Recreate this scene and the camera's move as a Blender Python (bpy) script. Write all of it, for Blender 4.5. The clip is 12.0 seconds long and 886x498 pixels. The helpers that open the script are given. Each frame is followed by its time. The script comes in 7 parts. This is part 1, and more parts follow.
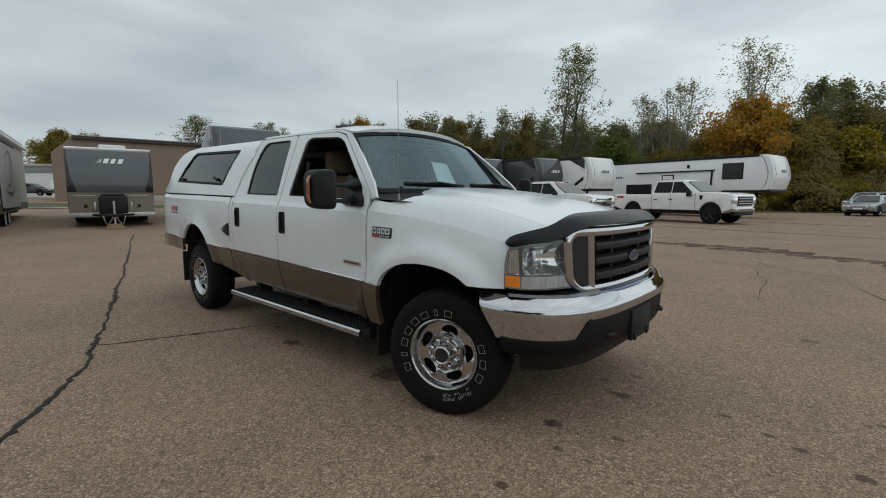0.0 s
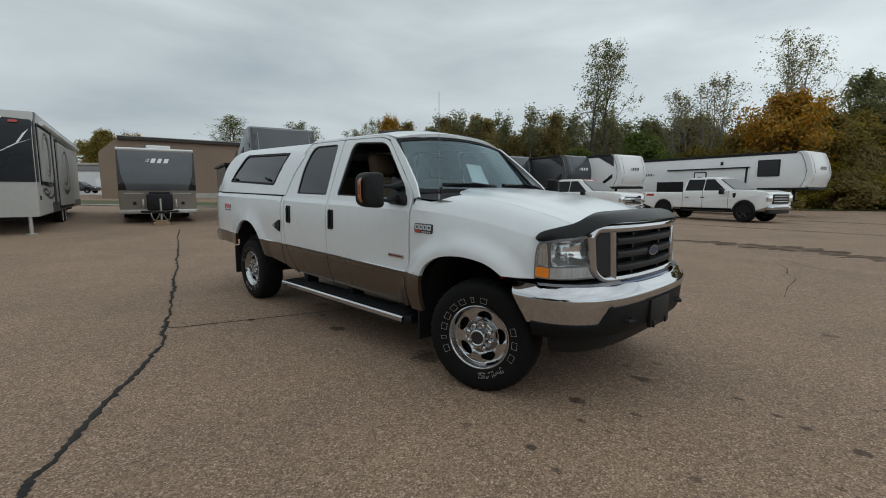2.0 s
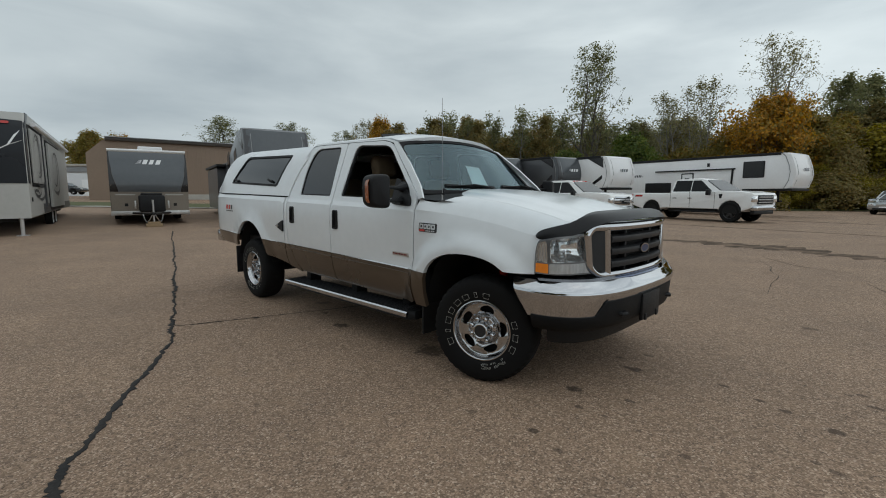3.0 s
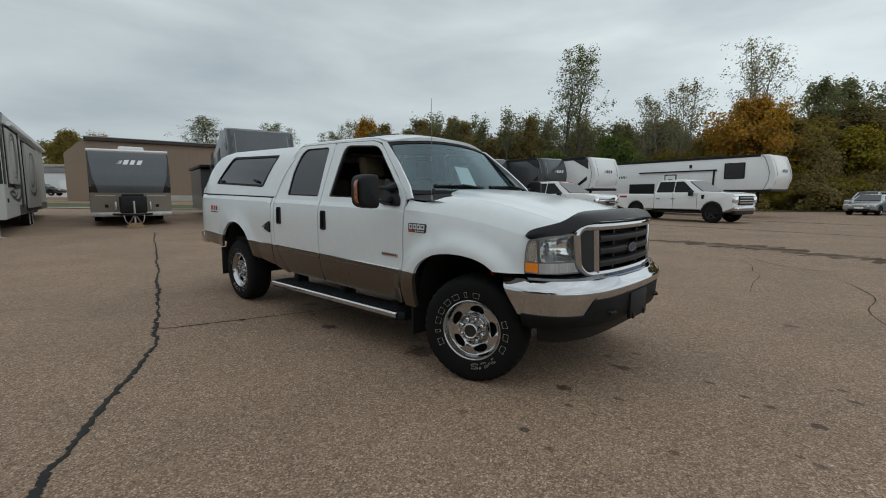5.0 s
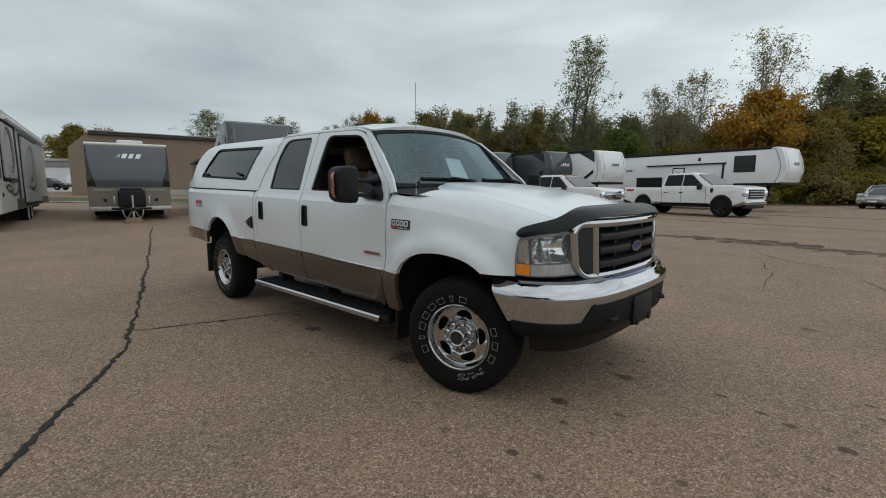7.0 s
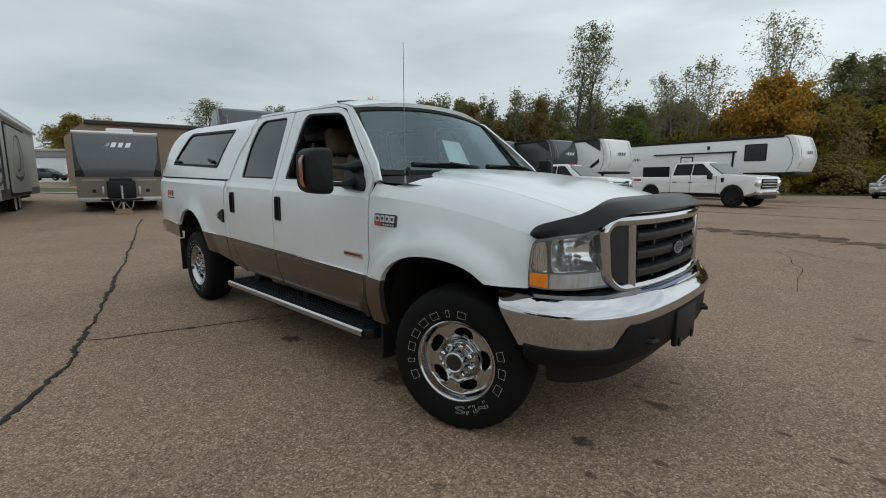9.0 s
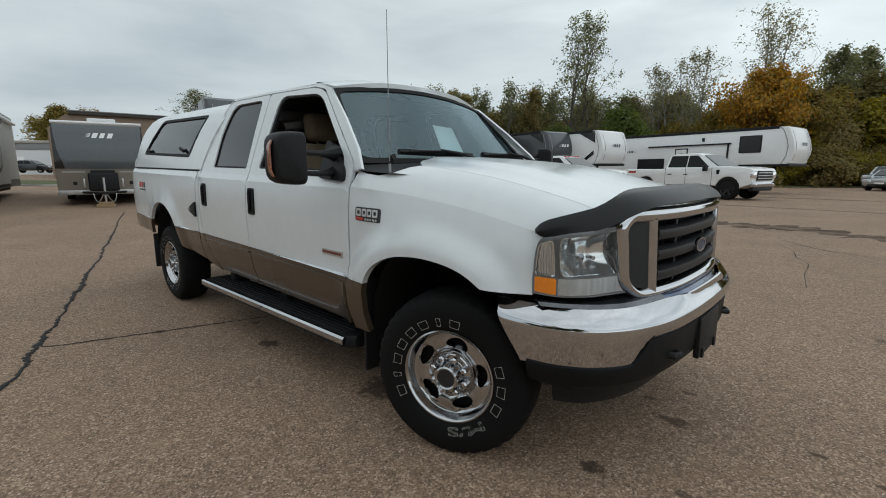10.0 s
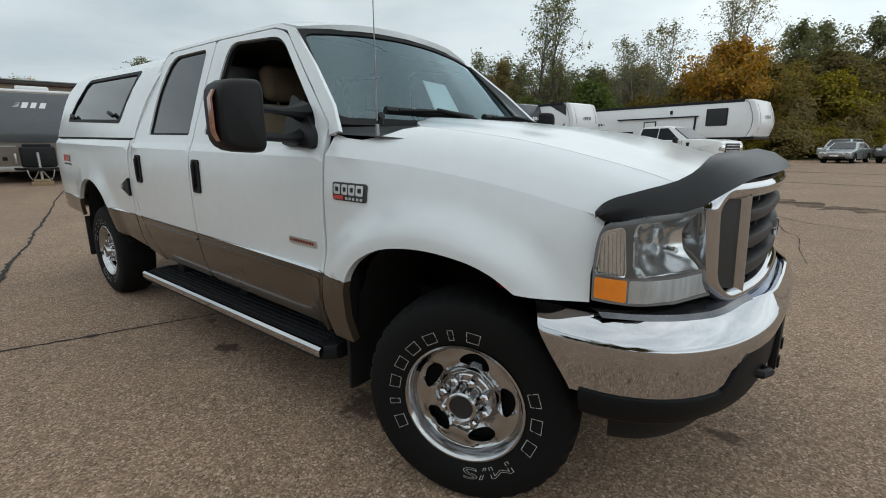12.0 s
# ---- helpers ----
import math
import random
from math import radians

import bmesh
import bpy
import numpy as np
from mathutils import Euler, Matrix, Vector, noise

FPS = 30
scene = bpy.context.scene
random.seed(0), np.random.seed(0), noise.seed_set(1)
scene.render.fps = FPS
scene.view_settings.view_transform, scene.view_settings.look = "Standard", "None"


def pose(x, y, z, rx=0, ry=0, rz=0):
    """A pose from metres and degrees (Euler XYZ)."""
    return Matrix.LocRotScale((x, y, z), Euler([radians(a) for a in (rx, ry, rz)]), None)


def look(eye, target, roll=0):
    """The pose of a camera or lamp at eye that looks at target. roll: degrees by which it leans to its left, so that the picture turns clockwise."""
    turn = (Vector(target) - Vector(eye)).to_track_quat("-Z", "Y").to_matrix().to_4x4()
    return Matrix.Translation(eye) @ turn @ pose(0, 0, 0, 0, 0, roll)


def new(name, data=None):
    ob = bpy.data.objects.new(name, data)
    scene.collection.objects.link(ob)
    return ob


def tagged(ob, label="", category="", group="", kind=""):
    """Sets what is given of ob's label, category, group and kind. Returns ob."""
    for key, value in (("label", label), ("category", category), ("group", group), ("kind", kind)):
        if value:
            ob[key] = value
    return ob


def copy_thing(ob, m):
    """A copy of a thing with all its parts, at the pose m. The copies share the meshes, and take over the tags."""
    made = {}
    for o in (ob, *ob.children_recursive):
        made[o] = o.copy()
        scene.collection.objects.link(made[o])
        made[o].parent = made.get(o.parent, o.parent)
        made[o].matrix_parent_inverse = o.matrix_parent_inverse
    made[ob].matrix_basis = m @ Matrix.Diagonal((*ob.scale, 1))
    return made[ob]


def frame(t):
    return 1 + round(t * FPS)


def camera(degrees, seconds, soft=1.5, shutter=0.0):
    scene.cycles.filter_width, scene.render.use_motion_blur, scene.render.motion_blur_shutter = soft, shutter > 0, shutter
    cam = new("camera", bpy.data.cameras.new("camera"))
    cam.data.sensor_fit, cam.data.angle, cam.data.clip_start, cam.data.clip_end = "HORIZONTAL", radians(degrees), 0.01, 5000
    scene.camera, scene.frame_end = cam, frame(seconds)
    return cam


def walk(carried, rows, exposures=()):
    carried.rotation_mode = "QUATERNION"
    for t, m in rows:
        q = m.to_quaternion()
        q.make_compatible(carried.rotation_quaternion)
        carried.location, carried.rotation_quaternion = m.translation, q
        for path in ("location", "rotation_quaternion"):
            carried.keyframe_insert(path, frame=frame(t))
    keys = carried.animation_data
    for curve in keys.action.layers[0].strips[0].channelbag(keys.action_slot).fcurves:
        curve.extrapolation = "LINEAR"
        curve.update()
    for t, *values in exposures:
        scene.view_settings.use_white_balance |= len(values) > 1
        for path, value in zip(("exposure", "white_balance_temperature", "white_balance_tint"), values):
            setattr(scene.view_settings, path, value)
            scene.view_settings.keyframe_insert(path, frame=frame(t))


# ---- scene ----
cam = camera(88.1, 12.0, soft=1.0)
METRES, EYE, TILT, LEAN, TURN = 2.5117, 1.3665, 0.0, 0.0, 42.5
ROWS = [
    (0.0, 0.0, 0.0, 0.0, 0.01, -6.61, -0.07),
    (0.5, -0.0126, -0.0136, 0.0033, 0.85, -6.75, -0.05),
    (1.0, -0.0157, -0.0541, 0.0091, 2.14, -6.87, -0.06),
    (1.5, -0.0125, -0.099, 0.01, 3.09, -6.93, -0.08),
    (2.0, -0.0277, -0.1418, 0.0076, 3.29, -6.94, -0.08),
    (2.5, -0.0544, -0.1894, 0.0088, 2.74, -6.89, -0.06),
    (3.0, -0.0643, -0.2148, 0.0072, 2.08, -6.8, -0.03),
    (5.0, -0.074, -0.2142, 0.0044, 0.38, -6.67, -0.02),
    (5.5, -0.071, -0.1895, 0.0022, 0.2, -6.76, 0.0),
    (6.0, -0.0562, -0.152, 0.0039, 0.24, -6.9, 0.02),
    (6.5, -0.0354, -0.1199, 0.006, 0.62, -7.07, 0.04),
    (7.0, -0.0158, -0.0895, 0.003, 1.13, -7.42, 0.04),
    (9.0, -0.0026, 0.1564, -0.0031, 1.44, -8.62, 0.11),
    (9.5, 0.0106, 0.2206, -0.0071, 1.23, -9.0, 0.11),
    (10.0, 0.0009, 0.2856, -0.0109, 0.62, -9.55, 0.13),
    (10.5, -0.017, 0.3326, -0.0125, -0.05, -10.14, 0.16),
    (11.0, -0.0252, 0.3865, -0.0177, -0.69, -10.76, 0.21),
    (11.5, -0.0281, 0.4491, -0.0181, -1.56, -11.47, 0.21),
    (12.0, -0.0617, 0.5019, -0.0282, -3.44, -12.64, 0.29),
]
walk(cam, [(t, pose(1.883, -2.966, EYE, TILT, LEAN, TURN) @ pose(METRES * x, METRES * y, METRES * z, 90 + pitch, roll, yaw)) for t, x, y, z, yaw, pitch, roll in ROWS],
     [(0.0, -0.08), (3.0, -0.10), (5.5, -0.10), (7.0, -0.06), (9.5, 0.04), (10.5, 0.12), (12.0, 0.24)])

# ---------------------------------------------------------------- sky and light
SUN_AZ, SUN_EL = 70.0, 66.0           # degrees; a veiled sun high over the lot
world = bpy.data.worlds.new("overcast_sky")
scene.world = world
world.use_nodes = True
wn, wl = world.node_tree.nodes, world.node_tree.links
wn.clear()
w_out, w_bg = wn.new("ShaderNodeOutputWorld"), wn.new("ShaderNodeBackground")
w_sky = wn.new("ShaderNodeTexSky")
w_sky.sky_type, w_sky.sun_disc = "NISHITA", False
w_sky.sun_elevation, w_sky.sun_rotation = radians(SUN_EL), radians(SUN_AZ)
w_sky.dust_density, w_sky.air_density = 3.0, 1.0
w_co, w_map = wn.new("ShaderNodeTexCoord"), wn.new("ShaderNodeMapping")
w_map.inputs["Scale"].default_value = (1.0, 1.0, 4.2)
w_noise = wn.new("ShaderNodeTexNoise")
w_noise.inputs["Scale"].default_value, w_noise.inputs["Detail"].default_value = 1.5, 6.0
w_noise.inputs["Roughness"].default_value, w_noise.inputs["Distortion"].default_value = 0.5, 0.35
w_ramp = wn.new("ShaderNodeValToRGB")
w_ramp.color_ramp.elements[0].position, w_ramp.color_ramp.elements[0].color = 0.34, (5.4, 6.3, 6.8, 1)
w_ramp.color_ramp.elements[1].position, w_ramp.color_ramp.elements[1].color = 0.66, (9.05, 10.05, 10.3, 1)
w_mix = wn.new("ShaderNodeMixRGB")
w_mix.inputs["Fac"].default_value = 0.93     # cloud cover
wl.new(w_co.outputs["Generated"], w_map.inputs["Vector"])
wl.new(w_map.outputs["Vector"], w_noise.inputs["Vector"])
wl.new(w_noise.outputs["Fac"], w_ramp.inputs["Fac"])
wl.new(w_sky.outputs["Color"], w_mix.inputs["Color1"])
w_dot, w_glow, w_mul = wn.new("ShaderNodeVectorMath"), wn.new("ShaderNodeMapRange"), wn.new("ShaderNodeVectorMath")
w_dot.operation, w_mul.operation = "DOT_PRODUCT", "SCALE"
w_dot.inputs[1].default_value = (0.78, 0.56, 0.28)
w_glow.inputs["From Min"].default_value, w_glow.inputs["From Max"].default_value = -0.1, 0.9
w_glow.inputs["To Min"].default_value, w_glow.inputs["To Max"].default_value = 0.97, 1.22
wl.new(w_co.outputs["Generated"], w_dot.inputs[0])
wl.new(w_dot.outputs["Value"], w_glow.inputs["Value"])
wl.new(w_ramp.outputs["Color"], w_mul.inputs[0])
wl.new(w_glow.outputs["Result"], w_mul.inputs["Scale"])
wl.new(w_mul.outputs[0], w_mix.inputs["Color2"])
wl.new(w_mix.outputs["Color"], w_bg.inputs["Color"])
w_bg.inputs["Strength"].default_value = 0.0815
wl.new(w_bg.outputs["Background"], w_out.inputs["Surface"])

sun = new("sun", bpy.data.lights.new("sun", "SUN"))
sun.data.energy, sun.data.angle, sun.data.color = 0.5, radians(150), (1.0, 0.96, 0.9)
sun.matrix_world = look((0, 0, 0), (-math.sin(radians(SUN_AZ)) * math.cos(radians(SUN_EL)), -math.cos(radians(SUN_AZ)) * math.cos(radians(SUN_EL)), -math.sin(radians(SUN_EL))))


# ---------------------------------------------------------------- materials
def material(name, color, rough=0.5, metal=0.0, vary=0.12, scale=8.0, bump=0.0, bump_scale=60.0, coat=0.0, spec=0.5,
             per_object=0.0, glow=0.0, alpha=1.0, transmission=0.0, dark=None, stretch=(1, 1, 1), rough_vary=0.08):
    """A surface with variation of its colour at two scales, uneven gloss and fine relief."""
    m = bpy.data.materials.new(name)
    m.use_nodes = True
    n, l = m.node_tree.nodes, m.node_tree.links
    b = n["Principled BSDF"]
    b.inputs["Metallic"].default_value, b.inputs["Roughness"].default_value = metal, rough
    b.inputs["Coat Weight"].default_value, b.inputs["Coat Roughness"].default_value = coat, 0.04
    b.inputs["Specular IOR Level"].default_value = spec
    b.inputs["Transmission Weight"].default_value, b.inputs["Alpha"].default_value = transmission, alpha
    co, mp = n.new("ShaderNodeTexCoord"), n.new("ShaderNodeMapping")
    mp.inputs["Scale"].default_value = stretch
    l.new(co.outputs["Object"], mp.inputs["Vector"])
    big, fine = n.new("ShaderNodeTexNoise"), n.new("ShaderNodeTexNoise")
    big.inputs["Scale"].default_value, big.inputs["Detail"].default_value = scale * 0.25, 5
    fine.inputs["Scale"].default_value, fine.inputs["Detail"].default_value = scale * 4, 4
    l.new(mp.outputs["Vector"], big.inputs["Vector"])
    l.new(mp.outputs["Vector"], fine.inputs["Vector"])
    add = n.new("ShaderNodeMath")
    add.operation = "MULTIPLY_ADD"
    add.inputs[1].default_value = 0.45
    l.new(fine.outputs["Fac"], add.inputs[0])
    l.new(big.outputs["Fac"], add.inputs[2])
    ramp = n.new("ShaderNodeValToRGB")
    lo = dark or [c * (1 - vary) for c in color]
    hi = [min(1, c * (1 + vary * 0.6)) for c in color]
    ramp.color_ramp.elements[0].position, ramp.color_ramp.elements[1].position = 0.48, 0.95
    ramp.color_ramp.elements[0].color, ramp.color_ramp.elements[1].color = (*lo, 1), (*hi, 1)
    l.new(add.outputs[0], ramp.inputs["Fac"])
    tint = ramp.outputs["Color"]
    if per_object:
        oi, hv, rng = n.new("ShaderNodeObjectInfo"), n.new("ShaderNodeHueSaturation"), n.new("ShaderNodeMapRange")
        rng.inputs["To Min"].default_value, rng.inputs["To Max"].default_value = 1 - per_object, 1 + per_object
        l.new(oi.outputs["Random"], rng.inputs["Value"])
        l.new(rng.outputs["Result"], hv.inputs["Value"])
        l.new(tint, hv.inputs["Color"])
        tint = hv.outputs["Color"]
    l.new(tint, b.inputs["Base Color"])
    rr = n.new("ShaderNodeMapRange")
    rr.inputs["To Min"].default_value, rr.inputs["To Max"].default_value = max(0, rough - rough_vary), min(1, rough + rough_vary)
    l.new(big.outputs["Fac"], rr.inputs["Value"])
    l.new(rr.outputs["Result"], b.inputs["Roughness"])
    if bump:
        tex, bp = n.new("ShaderNodeTexNoise"), n.new("ShaderNodeBump")
        tex.inputs["Scale"].default_value, tex.inputs["Detail"].default_value = bump_scale, 4
        bp.inputs["Strength"].default_value, bp.inputs["Distance"].default_value = bump, 0.01
        l.new(mp.outputs["Vector"], tex.inputs["Vector"])
        l.new(tex.outputs["Fac"], bp.inputs["Height"])
        l.new(bp.outputs["Normal"], b.inputs["Normal"])
    if glow:
        l.new(tint, b.inputs["Emission Color"])
        b.inputs["Emission Strength"].default_value = glow
    return m


M_WHITE = material("white_paint", (0.745, 0.785, 0.81), 0.22, vary=0.05, scale=3, coat=0.6, bump=0.01, bump_scale=3)
M_WHITE.node_tree.nodes["Principled BSDF"].inputs["Coat Roughness"].default_value = 0.14
M_TAN = material("tan_metallic_paint", (0.100, 0.073, 0.050), 0.28, metal=0.35, vary=0.10, scale=6, coat=0.5)
M_TAN_LINE = material("dark_brown_line", (0.035, 0.026, 0.02), 0.5, vary=0.2)
M_BLACK_PLASTIC = material("black_plastic", (0.014, 0.0145, 0.016), 0.5, spec=0.22, vary=0.25, scale=14, bump=0.12, bump_scale=420)
M_GREY_PLASTIC = material("dark_grey_plastic", (0.019, 0.020, 0.022), 0.48, spec=0.3, vary=0.2, scale=10, bump=0.08, bump_scale=300)
M_SMOKE = material("smoked_acrylic", (0.012, 0.013, 0.015), 0.36, vary=0.2, scale=6, spec=0.28)
M_RUBBER = material("tyre_rubber", (0.007, 0.007, 0.0075), 0.75, spec=0.14, vary=0.3, scale=14, bump=0.15, bump_scale=160, dark=(0.008, 0.008, 0.008))
# liner black; also colours sheets that stand in for deep shade
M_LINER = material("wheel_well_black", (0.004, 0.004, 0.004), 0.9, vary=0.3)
M_CHROME = material("chrome", (0.54, 0.55, 0.572), 0.05, metal=1.0, vary=0.06, scale=20, rough_vary=0.03, bump=0.004, bump_scale=5)
M_RIM = material("polished_alloy", (0.50, 0.505, 0.515), 0.15, metal=1.0, vary=0.1, scale=20, rough_vary=0.06)
M_STEEL = material("dull_steel", (0.32, 0.32, 0.32), 0.4, metal=1.0, vary=0.2)
M_LETTER = material("white_letter_outline", (0.42, 0.42, 0.39), 0.7, vary=0.3, scale=30)
M_TINT = material("tinted_privacy_glass", (0.012, 0.014, 0.017), 0.05, vary=0.1, spec=0.75, rough_vary=0.02)
M_SEAL = material("window_rubber", (0.010, 0.010, 0.011), 0.6, vary=0.2, spec=0.2)
M_BEIGE = material("beige_cloth_seat", (0.17, 0.13, 0.085), 0.9, vary=0.2, scale=20, bump=0.2, bump_scale=220)
M_DASH = material("dark_dashboard", (0.06, 0.06, 0.058), 0.7, vary=0.2)
M_PAPER = material("white_paper", (0.93, 0.94, 0.95), 0.8, vary=0.04)
M_AMBER = material("amber_lens", (0.90, 0.26, 0.02), 0.18, vary=0.15, scale=60, coat=0.5, bump=0.2, bump_scale=150)
M_MARKER_AMBER = material("unlit_amber_marker", (0.30, 0.075, 0.015), 0.25, vary=0.2, scale=60, coat=0.3)
M_RED = material("red_lens", (0.45, 0.02, 0.015), 0.2, vary=0.15, scale=40, coat=0.4)
M_REFLECTOR = material("lamp_reflector", (0.88, 0.89, 0.90), 0.13, metal=0.86, vary=0.08, scale=20, bump=0.015, bump_scale=40)
M_LENS_FROST = material("fluted_clear_lens", (0.80, 0.81, 0.825), 0.16, metal=0.15, vary=0.25, scale=30, coat=0.7, bump=0.15, bump_scale=60, stretch=(1, 6, 1))
M_MARKER_RED = material("faded_red_paint", (0.55, 0.05, 0.035), 0.5, vary=0.2)
M_BADGE = material("badge_black", (0.02, 0.02, 0.022), 0.35)
M_TRIM_SILVER = material("silver_trim", (0.55, 0.55, 0.55), 0.3, metal=0.8)
M_FRAME = material("chassis_black", (0.008, 0.0075, 0.007), 0.8, vary=0.4, scale=12, bump=0.3, bump_scale=60)


def glass_material(name, tint, clear, rough=0.02, ior=1.5, shine=(0.9, 0.95, 0.97)):
    """Thin window glass: partly see-through, with the gloss of a pane."""
    m = bpy.data.materials.new(name)
    m.use_nodes = True
    n, l = m.node_tree.nodes, m.node_tree.links
    n.clear()
    out, mix, tr, gl, fr = (n.new(k) for k in ("ShaderNodeOutputMaterial", "ShaderNodeMixShader", "ShaderNodeBsdfTransparent", "ShaderNodeBsdfGlossy", "ShaderNodeFresnel"))
    tr.inputs["Color"].default_value = (*[c * clear for c in tint], 1)
    gl.inputs["Roughness"].default_value = rough
    gl.inputs["Color"].default_value = (*shine, 1)
    fr.inputs["IOR"].default_value = ior
    l.new(fr.outputs["Fac"], mix.inputs["Fac"])
    l.new(tr.outputs["BSDF"], mix.inputs[1])
    l.new(gl.outputs["BSDF"], mix.inputs[2])
    l.new(mix.outputs["Shader"], out.inputs["Surface"])
    return m


M_WINDSHIELD = glass_material("windshield_glass", (0.80, 0.93, 0.92), 0.92, 0.02, 2.05, (0.66, 0.86, 0.94))
M_CLEAR = glass_material("clear_lens", (0.97, 0.98, 0.98), 0.95, 0.05)


# ---------------------------------------------------------------- mesh helpers
def mesh_of(name, bm, mats, smooth=35):
    me = bpy.data.meshes.new(name)
    bm.normal_update()
    bm.to_mesh(me)
    bm.free()
    for m in (mats if isinstance(mats, (list, tuple)) else [mats]):
        me.materials.append(m)
    if smooth:
        me.shade_smooth()
        me.set_sharp_from_angle(angle=radians(smooth))
    return me


def part(name, bm, mats, parent, label="", smooth=35):
    """Links a bmesh as one mesh object under a thing or a part."""
    ob = new(name, mesh_of(name, bm, mats, smooth))
    ob.parent = parent
    if label:
        ob["label"] = label
    return ob


def thing(name, m=None, label="", category="", group="", kind=""):
    ob = new(name)
    ob.empty_display_size = 0.2
    if m is not None:
        ob.matrix_world = m
    return tagged(ob, label, category, group, kind)


def again(ob, m, parent):
    """One more object on the same mesh, as a part."""
    o = ob.copy()
    scene.collection.objects.link(o)
    o.parent = parent
    o.matrix_parent_inverse = Matrix()
    o.matrix_basis = m
    return o


def box(bm, x0, x1, y0, y1, z0, z1, bevel=0.0, m=None, segs=2, mat=0):
    t = Matrix.Translation(((x0 + x1) / 2, (y0 + y1) / 2, (z0 + z1) / 2)) @ Matrix.Diagonal((abs(x1 - x0), abs(y1 - y0), abs(z1 - z0), 1))
    r = bmesh.ops.create_cube(bm, size=1, matrix=t)
    vs = r["verts"]
    if bevel:
        es = list({e for v in vs for e in v.link_edges})
        out = bmesh.ops.bevel(bm, geom=es, offset=bevel, segments=segs, profile=0.5, affect="EDGES")
        vs = list({v for f in out["faces"] for v in f.verts} | {v for v in vs if v.is_valid})
    if m is not None:
        bmesh.ops.transform(bm, matrix=m, verts=vs)
    if mat:
        for f in {f for v in vs for f in v.link_faces}:
            f.material_index = mat
    return vs


def rod(bm, a, b, r0, r1=None, segs=10, caps=True):
    a, b = Vector(a), Vector(b)
    d = b - a
    m = Matrix.Translation((a + b) / 2) @ d.to_track_quat("Z", "Y").to_matrix().to_4x4()
    return bmesh.ops.create_cone(bm, cap_ends=caps, segments=segs, radius1=r0, radius2=r0 if r1 is None else r1, depth=d.length, matrix=m)["verts"]


def pipe(bm, pts, r, segs=8):
    """A round bar along a polyline."""
    pts = [Vector(p) for p in pts]
    rings = []
    for i, p in enumerate(pts):
        d = (pts[min(i + 1, len(pts) - 1)] - pts[max(i - 1, 0)]).normalized()
        q = d.to_track_quat("Z", "Y")
        rr = r[i] if isinstance(r, (list, tuple)) else r
        rings.append([bm.verts.new(p + q @ Vector((rr * math.cos(2 * math.pi * k / segs), rr * math.sin(2 * math.pi * k / segs), 0))) for k in range(segs)])
    for a, b in zip(rings, rings[1:]):
        for k in range(segs):
            bm.faces.new((a[k], a[(k + 1) % segs], b[(k + 1) % segs], b[k]))
    bm.faces.new(rings[0][::-1])
    bm.faces.new(rings[-1])


def loft(bm, sections, close=True, caps=True, mat=0):
    """Skin over sections with equal counts of points."""
    rings = [[bm.verts.new(p) for p in s] for s in sections]
    n = len(rings[0])
    for a, b in zip(rings, rings[1:]):
        for k in range(n if close else n - 1):
            f = bm.faces.new((a[k], a[(k + 1) % n], b[(k + 1) % n], b[k]))
            f.material_index = mat
    if caps and close:
        for r in (rings[0][::-1], rings[-1]):
            bm.faces.new(r).material_index = mat
    return rings


def revolve(bm, profile, segs=48, axis="y", wobble=None):
    """Turns (radius, height) points round an axis."""
    rings = []
    for k in range(segs):
        a = 2 * math.pi * k / segs
        ring = []
        for i, (r, h) in enumerate(profile):
            rr = r + (wobble(i, k) if wobble else 0)
            c, s = rr * math.cos(a), rr * math.sin(a)
            ring.append(bm.verts.new((c, h, s) if axis == "y" else (c, s, h)))
        rings.append(ring)
    for k in range(segs):
        a, b = rings[k], rings[(k + 1) % segs]
        for i in range(len(profile) - 1):
            bm.faces.new((a[i], a[i + 1], b[i + 1], b[i]))
    return rings


def rounded(poly, radii, n=5):
    """A closed outline with its corners rounded."""
    out = []
    k = len(poly)
    for i in range(k):
        p, a, b = Vector(poly[i]), Vector(poly[i - 1]), Vector(poly[(i + 1) % k])
        r = radii[i] if isinstance(radii, (list, tuple)) else radii
        if r <= 0:
            out.append(tuple(p))
            continue
        da, db = (a - p), (b - p)
        r = min(r, da.length * 0.45, db.length * 0.45)
        pa, pb = p + da.normalized() * r, p + db.normalized() * r
        for j in range(n + 1):
            t = j / n
            out.append(tuple(pa * (1 - t) ** 2 + p * 2 * t * (1 - t) + pb * t ** 2))
    return out


def curve_through(pts, n=6):
    """Catmull-Rom through points."""
    p = [Vector(q) for q in pts]
    p = [p[0] * 2 - p[1]] + p + [p[-1] * 2 - p[-2]]
    out = []
    for i in range(1, len(p) - 2):
        for j in range(n):
            t = j / n
            a, b, c, d = p[i - 1], p[i], p[i + 1], p[i + 2]
            out.append(tuple(0.5 * ((2 * b) + (c - a) * t + (2 * a - 5 * b + 4 * c - d) * t * t + (3 * b - a - 3 * c + d) * t ** 3)))
    out.append(tuple(p[-2]))
    return out


def inside(poly, x, y):
    c = False
    j = len(poly) - 1
    for i in range(len(poly)):
        xi, yi, xj, yj = poly[i][0], poly[i][1], poly[j][0], poly[j][1]
        if (yi > y) != (yj > y) and x < (xj - xi) * (y - yi) / (yj - yi + 1e-12) + xi:
            c = not c
        j = i
    return c


